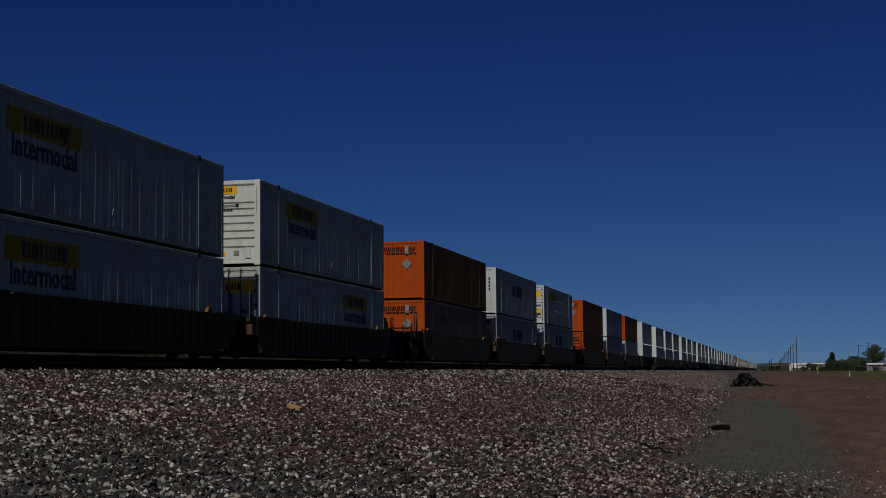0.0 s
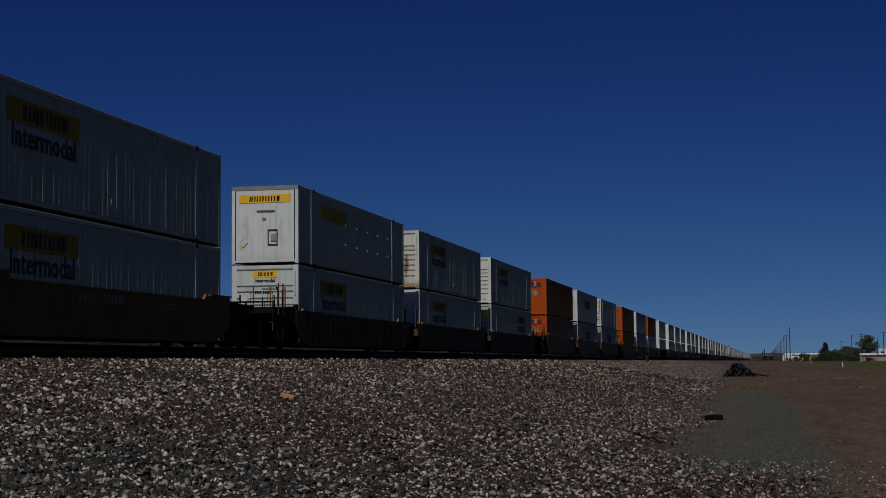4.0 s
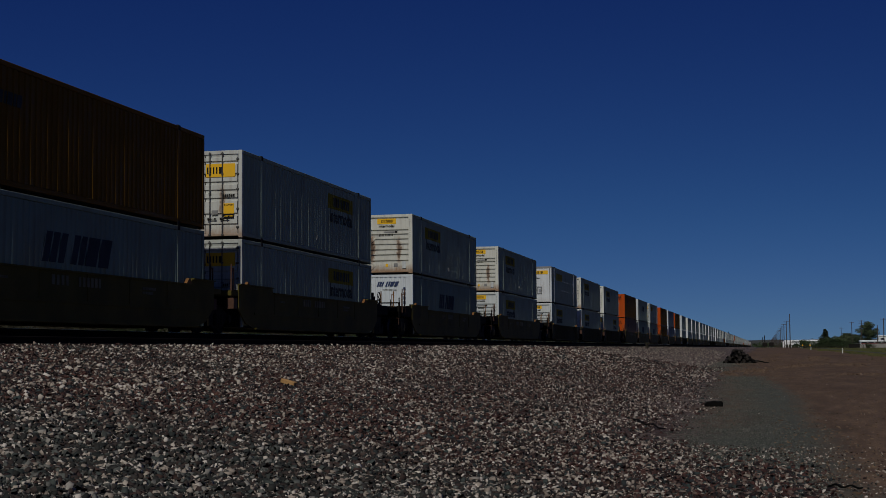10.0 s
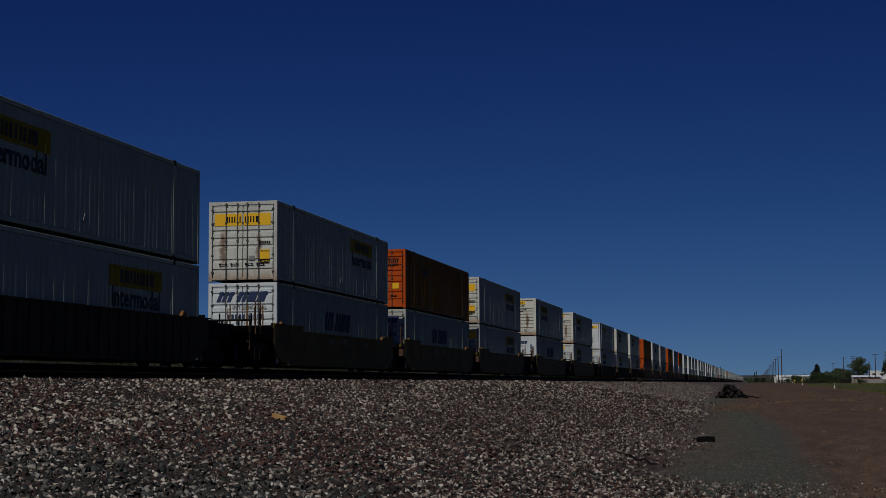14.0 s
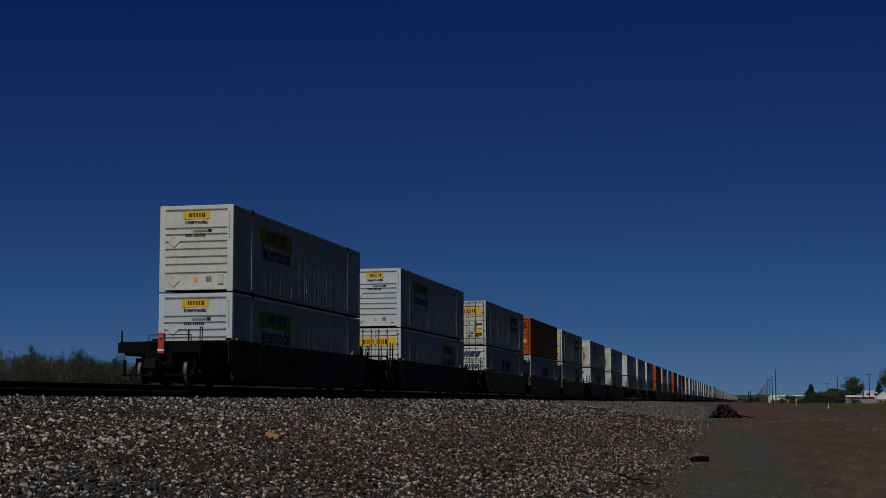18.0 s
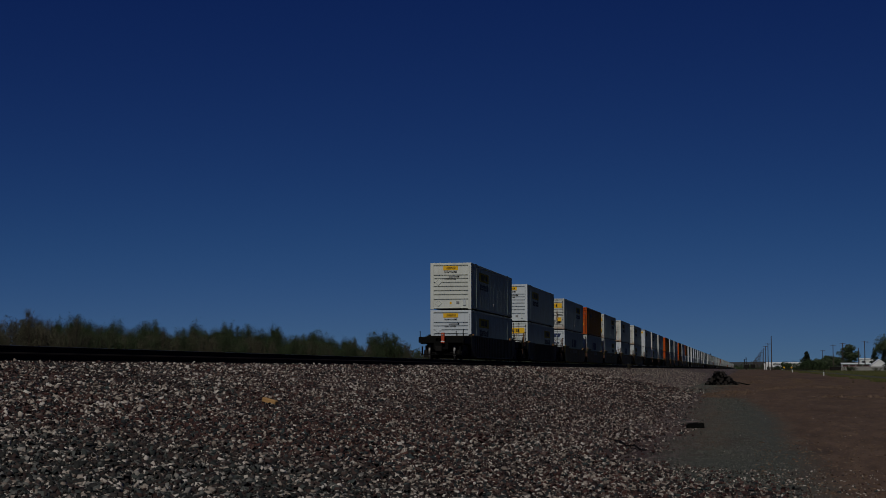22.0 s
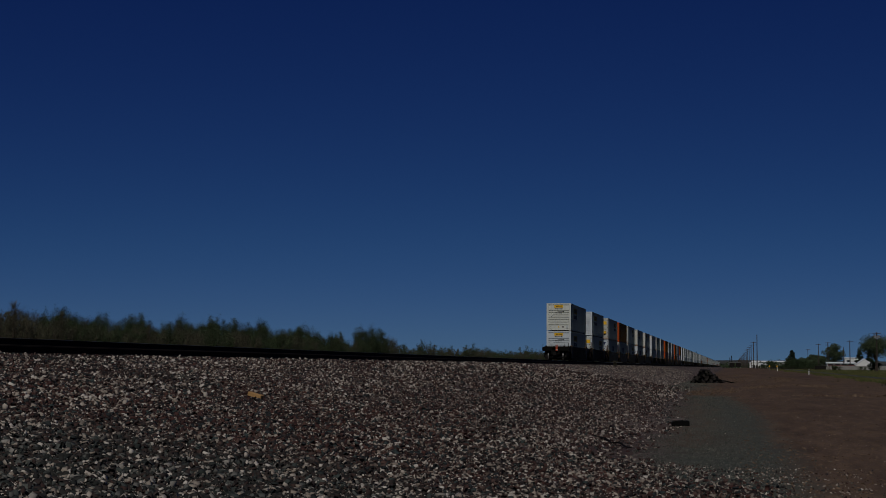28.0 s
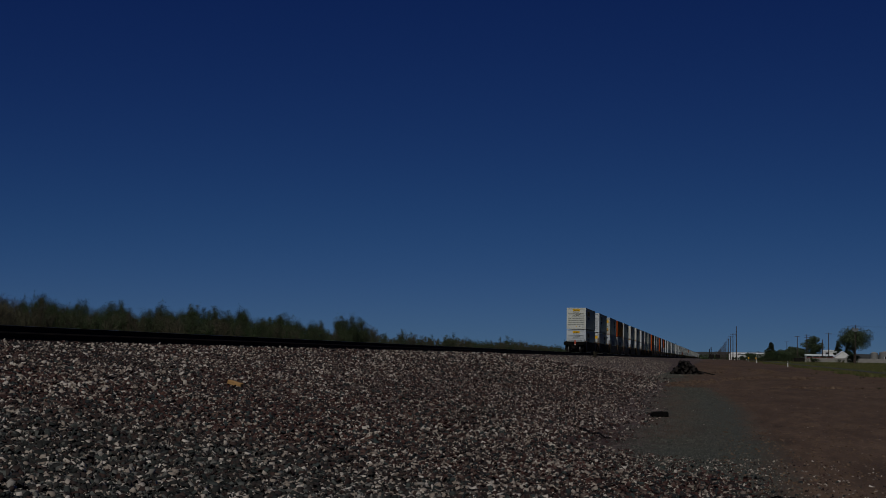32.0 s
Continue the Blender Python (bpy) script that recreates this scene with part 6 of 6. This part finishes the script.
def build_trees():
    def at(ob, x, y, label):
        ob.matrix_basis = pose(x, y, ground_at(x, y))
        tagged(ob, label, "tree")
    broad = "broad dark green leafy tree beside the sheds"
    at(tree(1, 11.2, 13.4, LEAF_TREE, 0.38, 12000, 0.20), 43.4, 470, "broad spreading dark green tree behind the pale wall")
    at(tree(2, 12.6, 10.5, LEAF_TREE, 0.06, 10000, 0.27), 45.0, 680, broad)
    at(tree(3, 8.0, 9.5, LEAF_TREE, 0.06, 8000, 0.27), 38.0, 690, broad)
    at(tree(4, 5.8, 10.5, LEAF_TREE, 0.04, 7000, 0.25), 32.5, 670, broad)
    at(tree(5, 5.2, 7.0, LEAF_DARK, 0.05, 2000, 0.28), 24.0, 620, "low round dark green tree")
    at(tree(6, 4.4, 6.0, LEAF_DARK, 0.05, 1500, 0.28), 29.5, 640, "low round dark green tree")
    at(tree(7, 4.0, 8.0, LEAF_DARK, 0.05, 1500, 0.28), 18.0, 700, "low round dark green tree")
    at(tree(8, 5.0, 8.0, LEAF_DARK, 0.05, 1500, 0.28), 58.0, 640, "low round dark green tree")
    at(tree(9, 3.3, 5.0, LEAF_DARK, 0.03, 2600, 0.16), 43.6, 476, "low round dark green bush at a tree's foot")
    at(conifer(1, 7.9, 8.5), 25.6, 660, "dark green pointed conifer near sheds")
    at(conifer(2, 8.0, 6.0), 52.6, 640, "dark green pointed conifer near sheds")
    at(conifer(3, 7.8, 6.0), 56.6, 640, "dark green pointed conifer near sheds")
    rng = random.Random(8)
    master = tagged(shrub(60, 2.2, 4.0, LEAF_DRY, 1400, LEAF_DARK), "low dark green bush on the field's edge", "bush", "bushes along the field")
    first = True
    for i in range(90):
        y = 540 + (i % 30) * 12 + rng.uniform(-6, 6)
        x = 12 + rng.uniform(0, 34)
        m = pose(x, y, ground_at(x, y) - 0.1, 0, 0, rng.uniform(0, 360)) @ Matrix.Diagonal((rng.uniform(0.7, 1.4), rng.uniform(0.7, 1.4), rng.uniform(0.6, 1.2), 1))
        ob = master if first else copy_thing(master, m)
        ob.matrix_basis, first = m, False
    # grass beside and beyond the road
    r = np.random.default_rng(4)
    pts, sizes = [], []
    for i in range(24000):
        y = 110 * (600 / 110) ** r.random()
        band = r.random()
        x = r.uniform(12.6 + max(0.0, 190 - y) * 0.03, 17.5) if band < 0.40 else r.uniform(21.4, 22 + y * 0.07)
        if band < 0.40 and noise.noise((x * 0.35, y * 0.05, 2.0)) < 0.02 - 0.16 * (x - 15.0):
            continue
        pts.append((x, y, ground_at(x, y) + 0.10))
        sizes.append(r.uniform(0.10, 0.22))
    tagged(new("grass", leaves("grass", np.array(pts), np.array(sizes), r, BLADE, 2.0)), "green and straw-coloured grass along a verge", "grass", kind="stuff")


# ---- things on the ground ----
def build_litter():
    rng = random.Random(30)
    pile = tagged(new("timber_pile"), "heap of dark old tie ends and round timbers", "timber pile")
    pile.matrix_basis = pose(-2.35, 141, ground_at(-2.35, 141))
    log = bm_mesh("log", rod(bmesh.new(), (0, -0.6, 0), (0, 0.6, 0), 0.125, 0.115, sides=10), TIE)
    stub = bm_mesh("tie_end", boxes((-0.13, 0.13, -0.5, 0.5, -0.10, 0.10), bevel=0.015), TAR)
    for row, (n, z) in enumerate(((11, 0.12), (9, 0.33), (8, 0.54), (6, 0.76), (4, 0.97), (2, 1.18))):
        for i in range(n):
            for back in (0, 1):
                x = (i - (n - 1) / 2) * 0.26 + rng.uniform(-0.10, 0.10) - row * 0.04
                kind = log if rng.random() < 0.7 else stub
                part(kind.name, kind, TIE, pile,
                     at=pose(x, back * 1.1 + rng.uniform(-0.25, 0.25), z + rng.uniform(-0.04, 0.05), rng.uniform(-12, 12), rng.uniform(0, 90), rng.uniform(-30, 30)))
    part("plank", boxes((-1.0, 1.0, -0.10, 0.10, -0.06, 0.06), bevel=0.01), TAR, pile, at=pose(1.65, -0.3, 0.22, 0, 12, 0))

    x, y = -1.32, 37.6
    ob = new("tie_block", bm_mesh("tie_block", boxes((-0.22, 0.22, -0.12, 0.12, 0.0, 0.155), (-0.19, 0.10, -0.125, 0.11, 0.10, 0.175), bevel=0.025), TAR))
    ob.matrix_basis = pose(x + 0.03, y - 0.4, ground_at(x, y) - 0.045, 0, -6, 10)
    tagged(ob, "dark sawn-off block of railway tie on the dirt", "wood block")

    x, y = -8.86, 26.5
    ob = new("broken_brick", bm_mesh("broken_brick", boxes((-0.15, 0.15, -0.06, 0.06, 0.0, 0.085), bevel=0.012), plain_mat("tan_brick", (0.42, 0.24, 0.09), 0.85, 0, 10, 0.3)))
    ob.matrix_basis = pose(x, y, ground_at(x, y) + 0.015, 0, 14, -12)
    tagged(ob, "tan yellow broken brick lying on the ballast", "brick")

    def strip(a, b, width, label, bend):
        v, n = [], 10
        a, b = Vector(a), Vector(b)
        side = (b - a).normalized().cross(Vector((0, 0, 1))) * width
        for i in range(n + 1):
            u = i / n
            p = a.lerp(b, u) + side * math.sin(u * 5) * bend
            z = ground_at(p.x, p.y) + 0.02 + 0.03 * math.sin(u * 7) ** 2
            w = side * (0.5 - 0.3 * u)
            v += [(p.x - w.x, p.y - w.y, z), (p.x + w.x, p.y + w.y, z), (p.x + w.x, p.y + w.y, z + 0.018), (p.x - w.x, p.y - w.y, z + 0.018)]
        f = [tuple(4 * i + k for k in q) for i in range(n) for q in ((0, 1, 5, 4), (1, 2, 6, 5), (2, 3, 7, 6), (3, 0, 4, 7))] + [(3, 2, 1, 0), (4 * n, 4 * n + 1, 4 * n + 2, 4 * n + 3)]
        ob = new("rubber_strip", fixed(mesh_of("rubber_strip", v, f, TAR)))
        tagged(ob, label, "strip")
    strip((-2.55, 28.9, 0), (-1.80, 26.2, 0), 0.06, "black torn rubber strip lying among the stones", 0.6)
    strip((0.62, 16.1, 0), (0.95, 15.9, 0), 0.05, "short dark stick lying on the dirt", 0.2)


# ---- far things to the right of the line ----
def pole(x, y, height, arms, label, cans=0):
    z = ground_at(x, y)
    ob = tagged(new("utility_pole"), label, "utility pole", "poles along the line")
    ob.matrix_basis = pose(x, y, z)
    part("shaft", once(("shaft", height), lambda: bm_mesh("shaft", rod(bmesh.new(), (0, 0, -0.3), (0, 0, height), 0.20, 0.13, sides=8), POLE)), POLE, ob)
    for a in range(arms):
        arm = once(("arm",), lambda: bm_mesh("crossarm", boxes((-1.15, 1.15, -0.07, 0.07, -0.07, 0.07)), POLE))
        c = part("crossarm", arm, POLE, ob, at=(0, -0.18, height - 0.35 - a * 0.9))
        pin = once(("pin",), lambda: bm_mesh("insulator", rod(bmesh.new(), (0, 0, 0.07), (0, 0, 0.25), 0.05, 0.03, sides=6), GREY))
        for q in (-1.05, -0.4, 0.4, 1.05):
            part("insulator", pin, GREY, c, at=(q, 0, 0))
    for k in range(cans):
        can = once(("can",), lambda: bm_mesh("transformer", rod(bmesh.new(), (0, 0, 0), (0, 0, 0.9), 0.26, sides=12), SILVER))
        part("transformer", can, SILVER, ob, "grey cylindrical transformer", at=(-0.55 + k * 0.55, -0.3, height - 1.75 - 0.3 * (k % 2)))
    return ob


def wire(name, points, label):
    cu = bpy.data.curves.new(name, "CURVE")
    cu.dimensions, cu.bevel_depth, cu.bevel_resolution = "3D", 0.012, 0
    sp = cu.splines.new("POLY")
    sp.points.add(len(points) - 1)
    for p, q in zip(sp.points, points):
        p.co = (*q, 1)
    ob = new(name, cu)
    cu.materials.append(IRON)
    me = bpy.data.meshes.new_from_object(ob.evaluated_get(bpy.context.evaluated_depsgraph_get()))
    bpy.data.objects.remove(ob)
    ob = new(name, me)
    return tagged(ob, label, "wire")


def build_far():
    tall = "tall weathered wooden utility pole"
    y, tops = 540.0, []
    pole(8.7, 540, 12.6, 0, tall)
    for i in range(22):
        y = 632 + i * 84
        pole(8.75 + 0.002 * i, y, 11.4, 1, "weathered wooden utility pole beside the track")
        tops.append((9.9, y, ground_at(8.75, y) + 11.1))
    sag = []
    for a, b in zip(tops, tops[1:]):
        for k in range(6):
            u = k / 6
            sag.append((a[0], a[1] + (b[1] - a[1]) * u, a[2] + (b[2] - a[2]) * u - 4 * u * (1 - u) * 0.9))
    wire("overhead_wire", sag, "thin dark overhead wire between wooden poles")
    town = "weathered wooden pole with crossarms near the sheds"
    for x, yy, h, arms, cans in ((41.0, 835, 10.8, 1, 0), (36.5, 653, 11.0, 1, 0), (37.6, 606, 11.0, 2, 0), (43.0, 565, 11.0, 1, 0), (40.2, 431, 11.2, 2, 3)):
        pole(x, yy, h, arms, "wooden pole carrying grey transformers" if cans else town, cans)
    pole(40.4, 560, 8.4, 0, "slim pale pole beside the white shed")
    line = [(43.0, 565.0, 11.3), (41.6, 498.0, 10.2), (40.2, 431.0, 11.3), (42.5, 350.0, 9.4), (46.0, 260.0, 9.8)]
    wire("overhead_wire", line, "thin dark overhead wire between wooden poles")

    wall = tagged(new("boundary_wall"), "long pale concrete panel wall at the field's end", "wall")
    for i in range(13):
        x = 33.9 + i * 2.75
        yy = 560 - i * 0.6
        part("panel", once(("wpanel",), lambda: bm_mesh("panel", boxes((0.02, 2.73, -0.06, 0.06, 0, 1.55)), WALL)), WALL, wall, at=(x, yy, ground_at(x, yy)))
        part("post", once(("wpost",), lambda: bm_mesh("post", boxes((-0.09, 0.09, -0.10, 0.10, 0, 1.62)), WALL)), WALL, wall, at=(x, yy, ground_at(x, yy)))
    z = ground_at(34, 556)
    bin_ = tagged(new("container_bin"), "dark steel skip beside the pale wall", "skip")
    bin_.matrix_basis = pose(31.8, 556, z)
    part("tub", boxes((-1.9, 1.9, -1.0, 1.0, 0.1, 1.5), bevel=0.05), IRON, bin_)
    part("rim", boxes((-1.96, 1.96, -1.06, -0.98, 1.42, 1.54), (-1.96, 1.96, 0.98, 1.06, 1.42, 1.54)), IRON, bin_)

    barn = tagged(new("long_shed"), "long low white shed with a flat roof and dark openings", "shed")
    barn.matrix_basis = pose(42.0, 600, ground_at(42, 600))
    part("wall", boxes((-5.4, 5.4, -3, 3, 0, 2.55)), PLASTER, barn)
    v, f = prism([(-3.4, 2.45), (-3.4, 2.62), (-1.6, 3.0), (3.4, 3.0), (3.4, 2.45)], -5.7, 5.7, lambda u, w, s: (s, u, w))
    part("roof", fixed(mesh_of("roof", v, f, ROOF_METAL)), ROOF_METAL, barn, "bright white sloping metal roof")
    for i in range(4):
        part("opening", boxes((-1.15, 1.15, -3.04, -2.98, 0.9, 2.3)), DARK_GLASS, barn, at=(-4.0 + i * 2.6, 0, 0))
    part("stripe", boxes((-5.2, 5.2, -3.10, -3.045, 1.62, 1.86)), RED_BAND, barn, "dull red stripe along the wall")

    shed = tagged(new("gabled_shed"), "small white gabled shed behind the wall", "shed")
    shed.matrix_basis = pose(50.0, 590, ground_at(50, 590))
    v, f = prism([(-3.1, 0), (3.1, 0), (3.1, 2.0), (0, 4.2), (-3.1, 2.0)], -3.5, 3.5, lambda u, w, s: (u, s, w))
    part("wall", fixed(mesh_of("wall", v, f, PLASTER)), PLASTER, shed)
    for s in (-1, 1):
        v, f = prism([(0, 4.22), (s * 3.35, 1.86), (s * 3.35, 1.98), (0, 4.36)], -3.7, 3.7, lambda u, w, q: (u, q, w))
        part("roof", fixed(mesh_of("roof", v, f, ROOF_METAL)), ROOF_METAL, shed)
    house = tagged(new("white_house"), "white house with a low roof among the trees", "house")
    house.matrix_basis = pose(58.6, 760, ground_at(58, 760))
    part("wall", boxes((-3.6, 3.6, -4, 4, 0, 5.2)), PLASTER, house)
    part("roof", boxes((-3.9, 3.9, -4.4, 4.4, 5.2, 5.7), bevel=0.1), ROOF_METAL, house)
    for q in (-1.9, 1.9):
        part("window", boxes((q - 0.7, q + 0.7, -4.03, -3.98, 3.2, 4.4)), DARK_GLASS, house)

    for x, r, h in ((65.2, 1.5, 3.8), (69.3, 2.1, 4.1)):
        tank = tagged(new("storage_tank"), "pale grey upright storage tank", "tank")
        tank.matrix_basis = pose(x, 620, ground_at(x, 620))
        part("shell", rod(bmesh.new(), (0, 0, 0), (0, 0, h), r, sides=24), GREY, tank)
        part("cap", rod(bmesh.new(), (0, 0, h), (0, 0, h + 0.5), r + 0.05, 0.3, sides=24), WALL, tank)
    lying = tagged(new("fuel_tank"), "dark round-topped fuel tank with a pale end", "tank")
    lying.matrix_basis = pose(66.5, 575, ground_at(66.5, 575))
    part("shell", rod(bmesh.new(), (-2.2, 0, 1.4), (2.2, 0, 1.4), 1.0, sides=20), IRON, lying)
    part("end_cap", rod(bmesh.new(), (-2.4, 0, 1.4), (-2.2, 0, 1.4), 0.7, 1.0, sides=20), PLASTER, lying)
    for q in (-1.4, 1.4):
        part("saddle", boxes((q - 0.2, q + 0.2, -0.8, 0.8, 0, 0.6)), WALL, lying)

    # markers
    for x, yy, h in ((13.7, 276, 0.95), (12.2, 415, 1.0)):
        post = tagged(new("marker_post"), "short white marker post at the dirt's edge", "post", "marker posts")
        post.matrix_basis = pose(x, yy, ground_at(x, yy))
        part("shaft", rod(bmesh.new(), (0, 0, -0.1), (0, 0, h), 0.09, 0.08, sides=8), PLASTER, post)
        part("band", rod(bmesh.new(), (0, 0, h - 0.25), (0, 0, h - 0.12), 0.095, sides=8), SEAL, post)
    for x, yy in ((11.2, 465), (13.3, 460)):
        sign = tagged(new("warning_sign"), "small yellow diamond warning sign on a post", "sign", "warning signs")
        sign.matrix_basis = pose(x, yy, ground_at(x, yy))
        part("post", boxes((-0.04, 0.04, -0.04, 0.04, 0, 1.4)), GREY, sign)
        part("plate", box(bmesh.new(), -0.21, 0.21, -0.07, -0.05, -0.21, 0.21, Matrix.Translation((0, 0, 1.3)) @ Matrix.Rotation(radians(45), 4, "Y")), YELLOW, sign)

    # signals
    for x, yy, h in ((-21.6, 900, 9.6), (-0.4, 700, 5.8), (-1.2, 706, 5.0)):
        mast = tagged(new("railway_signal"), "dark railway signal mast with lamp heads", "railway signal", "signals")
        mast.matrix_basis = pose(x, yy, ground_at(x, yy))
        part("mast", rod(bmesh.new(), (0, 0, 0), (0, 0, h), 0.12, sides=8), IRON, mast)
        part("lamp_head", boxes((-0.20, 0.20, -0.1, 0.1, h - 1.1, h), bevel=0.05), IRON, mast)
        part("ladder", boxes((-0.2, -0.16, 0.15, 0.2, 0.3, h - 1), (0.16, 0.2, 0.15, 0.2, 0.3, h - 1)), IRON, mast)
    for x, yy in ((-0.2, 690), (2.6, 690)):
        hut = tagged(new("signal_cabinet"), "dark metal signal equipment cabinet on legs", "cabinet")
        hut.matrix_basis = pose(x, yy, ground_at(x, yy))
        part("body", boxes((-1.1, 1.1, -0.8, 0.8, 0.6, 2.6), bevel=0.03), IRON, hut)
        part("roof", boxes((-1.2, 1.2, -0.9, 0.9, 2.6, 2.72)), GREY, hut)
        for a in (-0.9, 0.9):
            part("leg", boxes((a - 0.08, a + 0.08, -0.6, 0.6, 0, 0.6)), GREY, hut)

    # what closes the view far down the line
    r = np.random.default_rng(9)
    pts, sizes = [], []
    for i in range(260):
        x, yy = r.uniform(-75, 75), r.uniform(1350, 1800)
        h = r.uniform(2.0, 5.5)
        for k in range(26):
            pts.append((x + r.normal() * 2.2, yy + r.normal() * 2.2, ground_at(x, yy) + abs(r.normal()) * h * 0.5))
            sizes.append(r.uniform(0.5, 1.1))
    pts, sizes = np.array(pts), np.array(sizes)
    keep = np.abs(pts[:, 0] - TRACK_X) > 6
    tagged(new("far_woods", leaves("far_woods", pts[keep], sizes[keep], r, LEAF_DARK)), "low dark bushes and trees on the horizon", "woods", kind="stuff")
    for x, w, h in ((24.0, 4.0, 3.4), (33.5, 2.4, 4.0)):
        barn2 = tagged(new("white_warehouse"), "low white warehouse far down the line", "building")
        barn2.matrix_basis = pose(x, 1220, ground_at(x, 1220))
        part("wall", boxes((-w, w, -5, 5, 0, h)), PLASTER, barn2)
        part("roof", boxes((-w - 0.3, w + 0.3, -5.3, 5.3, h, h + 0.4)), ROOF_METAL, barn2)
        part("door", boxes((-1.5, 1.5, -5.05, -4.98, 0, 3.0)), DARK_GLASS, barn2)
    depot = tagged(new("white_depot"), "white flat-roofed building far down the line", "building")
    depot.matrix_basis = pose(14.5, 1050, ground_at(14, 1050))
    part("wall", boxes((-3.2, 3.2, -4, 4, 0, 3.9)), PLASTER, depot)
    part("roof", boxes((-3.4, 3.4, -4.2, 4.2, 3.9, 4.3)), ROOF_METAL, depot)
    long_house = tagged(new("long_warehouse"), "very long low grey warehouse with a pale roof edge", "building")
    long_house.matrix_basis = pose(45, 1720, ground_at(45, 1720))
    part("wall", boxes((-24, 24, -10, 10, 0, 6.6)), GREY, long_house)
    part("roof", boxes((-24.5, 24.5, -10.5, 10.5, 6.6, 8.2), bevel=0.1), ROOF_METAL, long_house, "pale metal roof edge")
    for q in range(-20, 21, 8):
        part("door", boxes((q - 1.8, q + 1.8, -10.06, -9.98, 0, 4.2)), DARK_GLASS, long_house)
    part("door", boxes((-0.9, 0.9, -4.04, -3.98, 0, 2.1)), DARK_GLASS, depot)

    # low hills that close the plain
    xs, verts, ys = [-900 + 40 * i for i in range(60)], [], ((2500, 0.0), (2620, 0.75), (2700, 1.0), (2900, 0.8), (3100, 0.0))
    for yy, k in ys:
        for x in xs:
            verts.append((x, yy, ground_at(x, yy) - 0.5 + k * (13.5 + 5.0 * noise.noise((x * 0.004, 3.0, 0.0)) + 1.6 * noise.noise((x * 0.02, yy * 0.01, 5.0)))))
    n = len(xs)
    faces = [(j * n + i, j * n + i + 1, (j + 1) * n + i + 1, (j + 1) * n + i) for j in range(len(ys) - 1) for i in range(n - 1)]
    hill = plain_mat("hazy_scrub_hill", (0.062, 0.066, 0.060), 0.95, 0, 0.05, 0.35, 0.0)
    tagged(new("backdrop", mesh_of("backdrop", verts, faces, hill, True)), "low grey-brown scrub hills on the horizon", "hills", kind="structure")

    # road beside the field
    verts = []
    ys = [90, 110, 130, 150, 170, 200, 240, 300, 380, 480, 600, 700, 900, 1300]
    for yy in ys:
        for x in (17.6, 18.2, 20.6, 21.2):
            verts.append((x, yy, max(ground_at(a, yy) for a in (17.6, 21.2)) + (0.05 if 18 < x < 21 else 0.0)))
    faces = [(4 * j + i, 4 * j + i + 1, 4 * j + 5 + i, 4 * j + 4 + i) for j in range(len(ys) - 1) for i in range(3)]
    tagged(new("road", mesh_of("road", verts, faces, plain_mat("worn_asphalt", (0.052, 0.049, 0.045), 0.9, 0, 4.0, 0.25))), "narrow grey worn asphalt road beside the grass", "road", kind="structure")


build_shrubs()
build_trees()
build_litter()
build_far()


def travelled(t):
    """Metres that the train has gone along the line at t seconds."""
    u = t - 16
    return 10.844 * t - 0.002207 * u * u - 0.0000402 * u ** 3


def motions():
    for thing, x, y, z in moving:
        walk(thing, [(t, pose(x, y + travelled(t), z)) for t in range(0, 33, 4)])
    for i, ob in enumerate(spinning):
        at = ob.matrix_basis.translation.copy()
        walk(ob, [(k / 30, Matrix.Translation(at) @ Matrix.Rotation(-travelled(k / 30) / WHEEL, 4, "X")) for k in range(0, 961)])


motions()
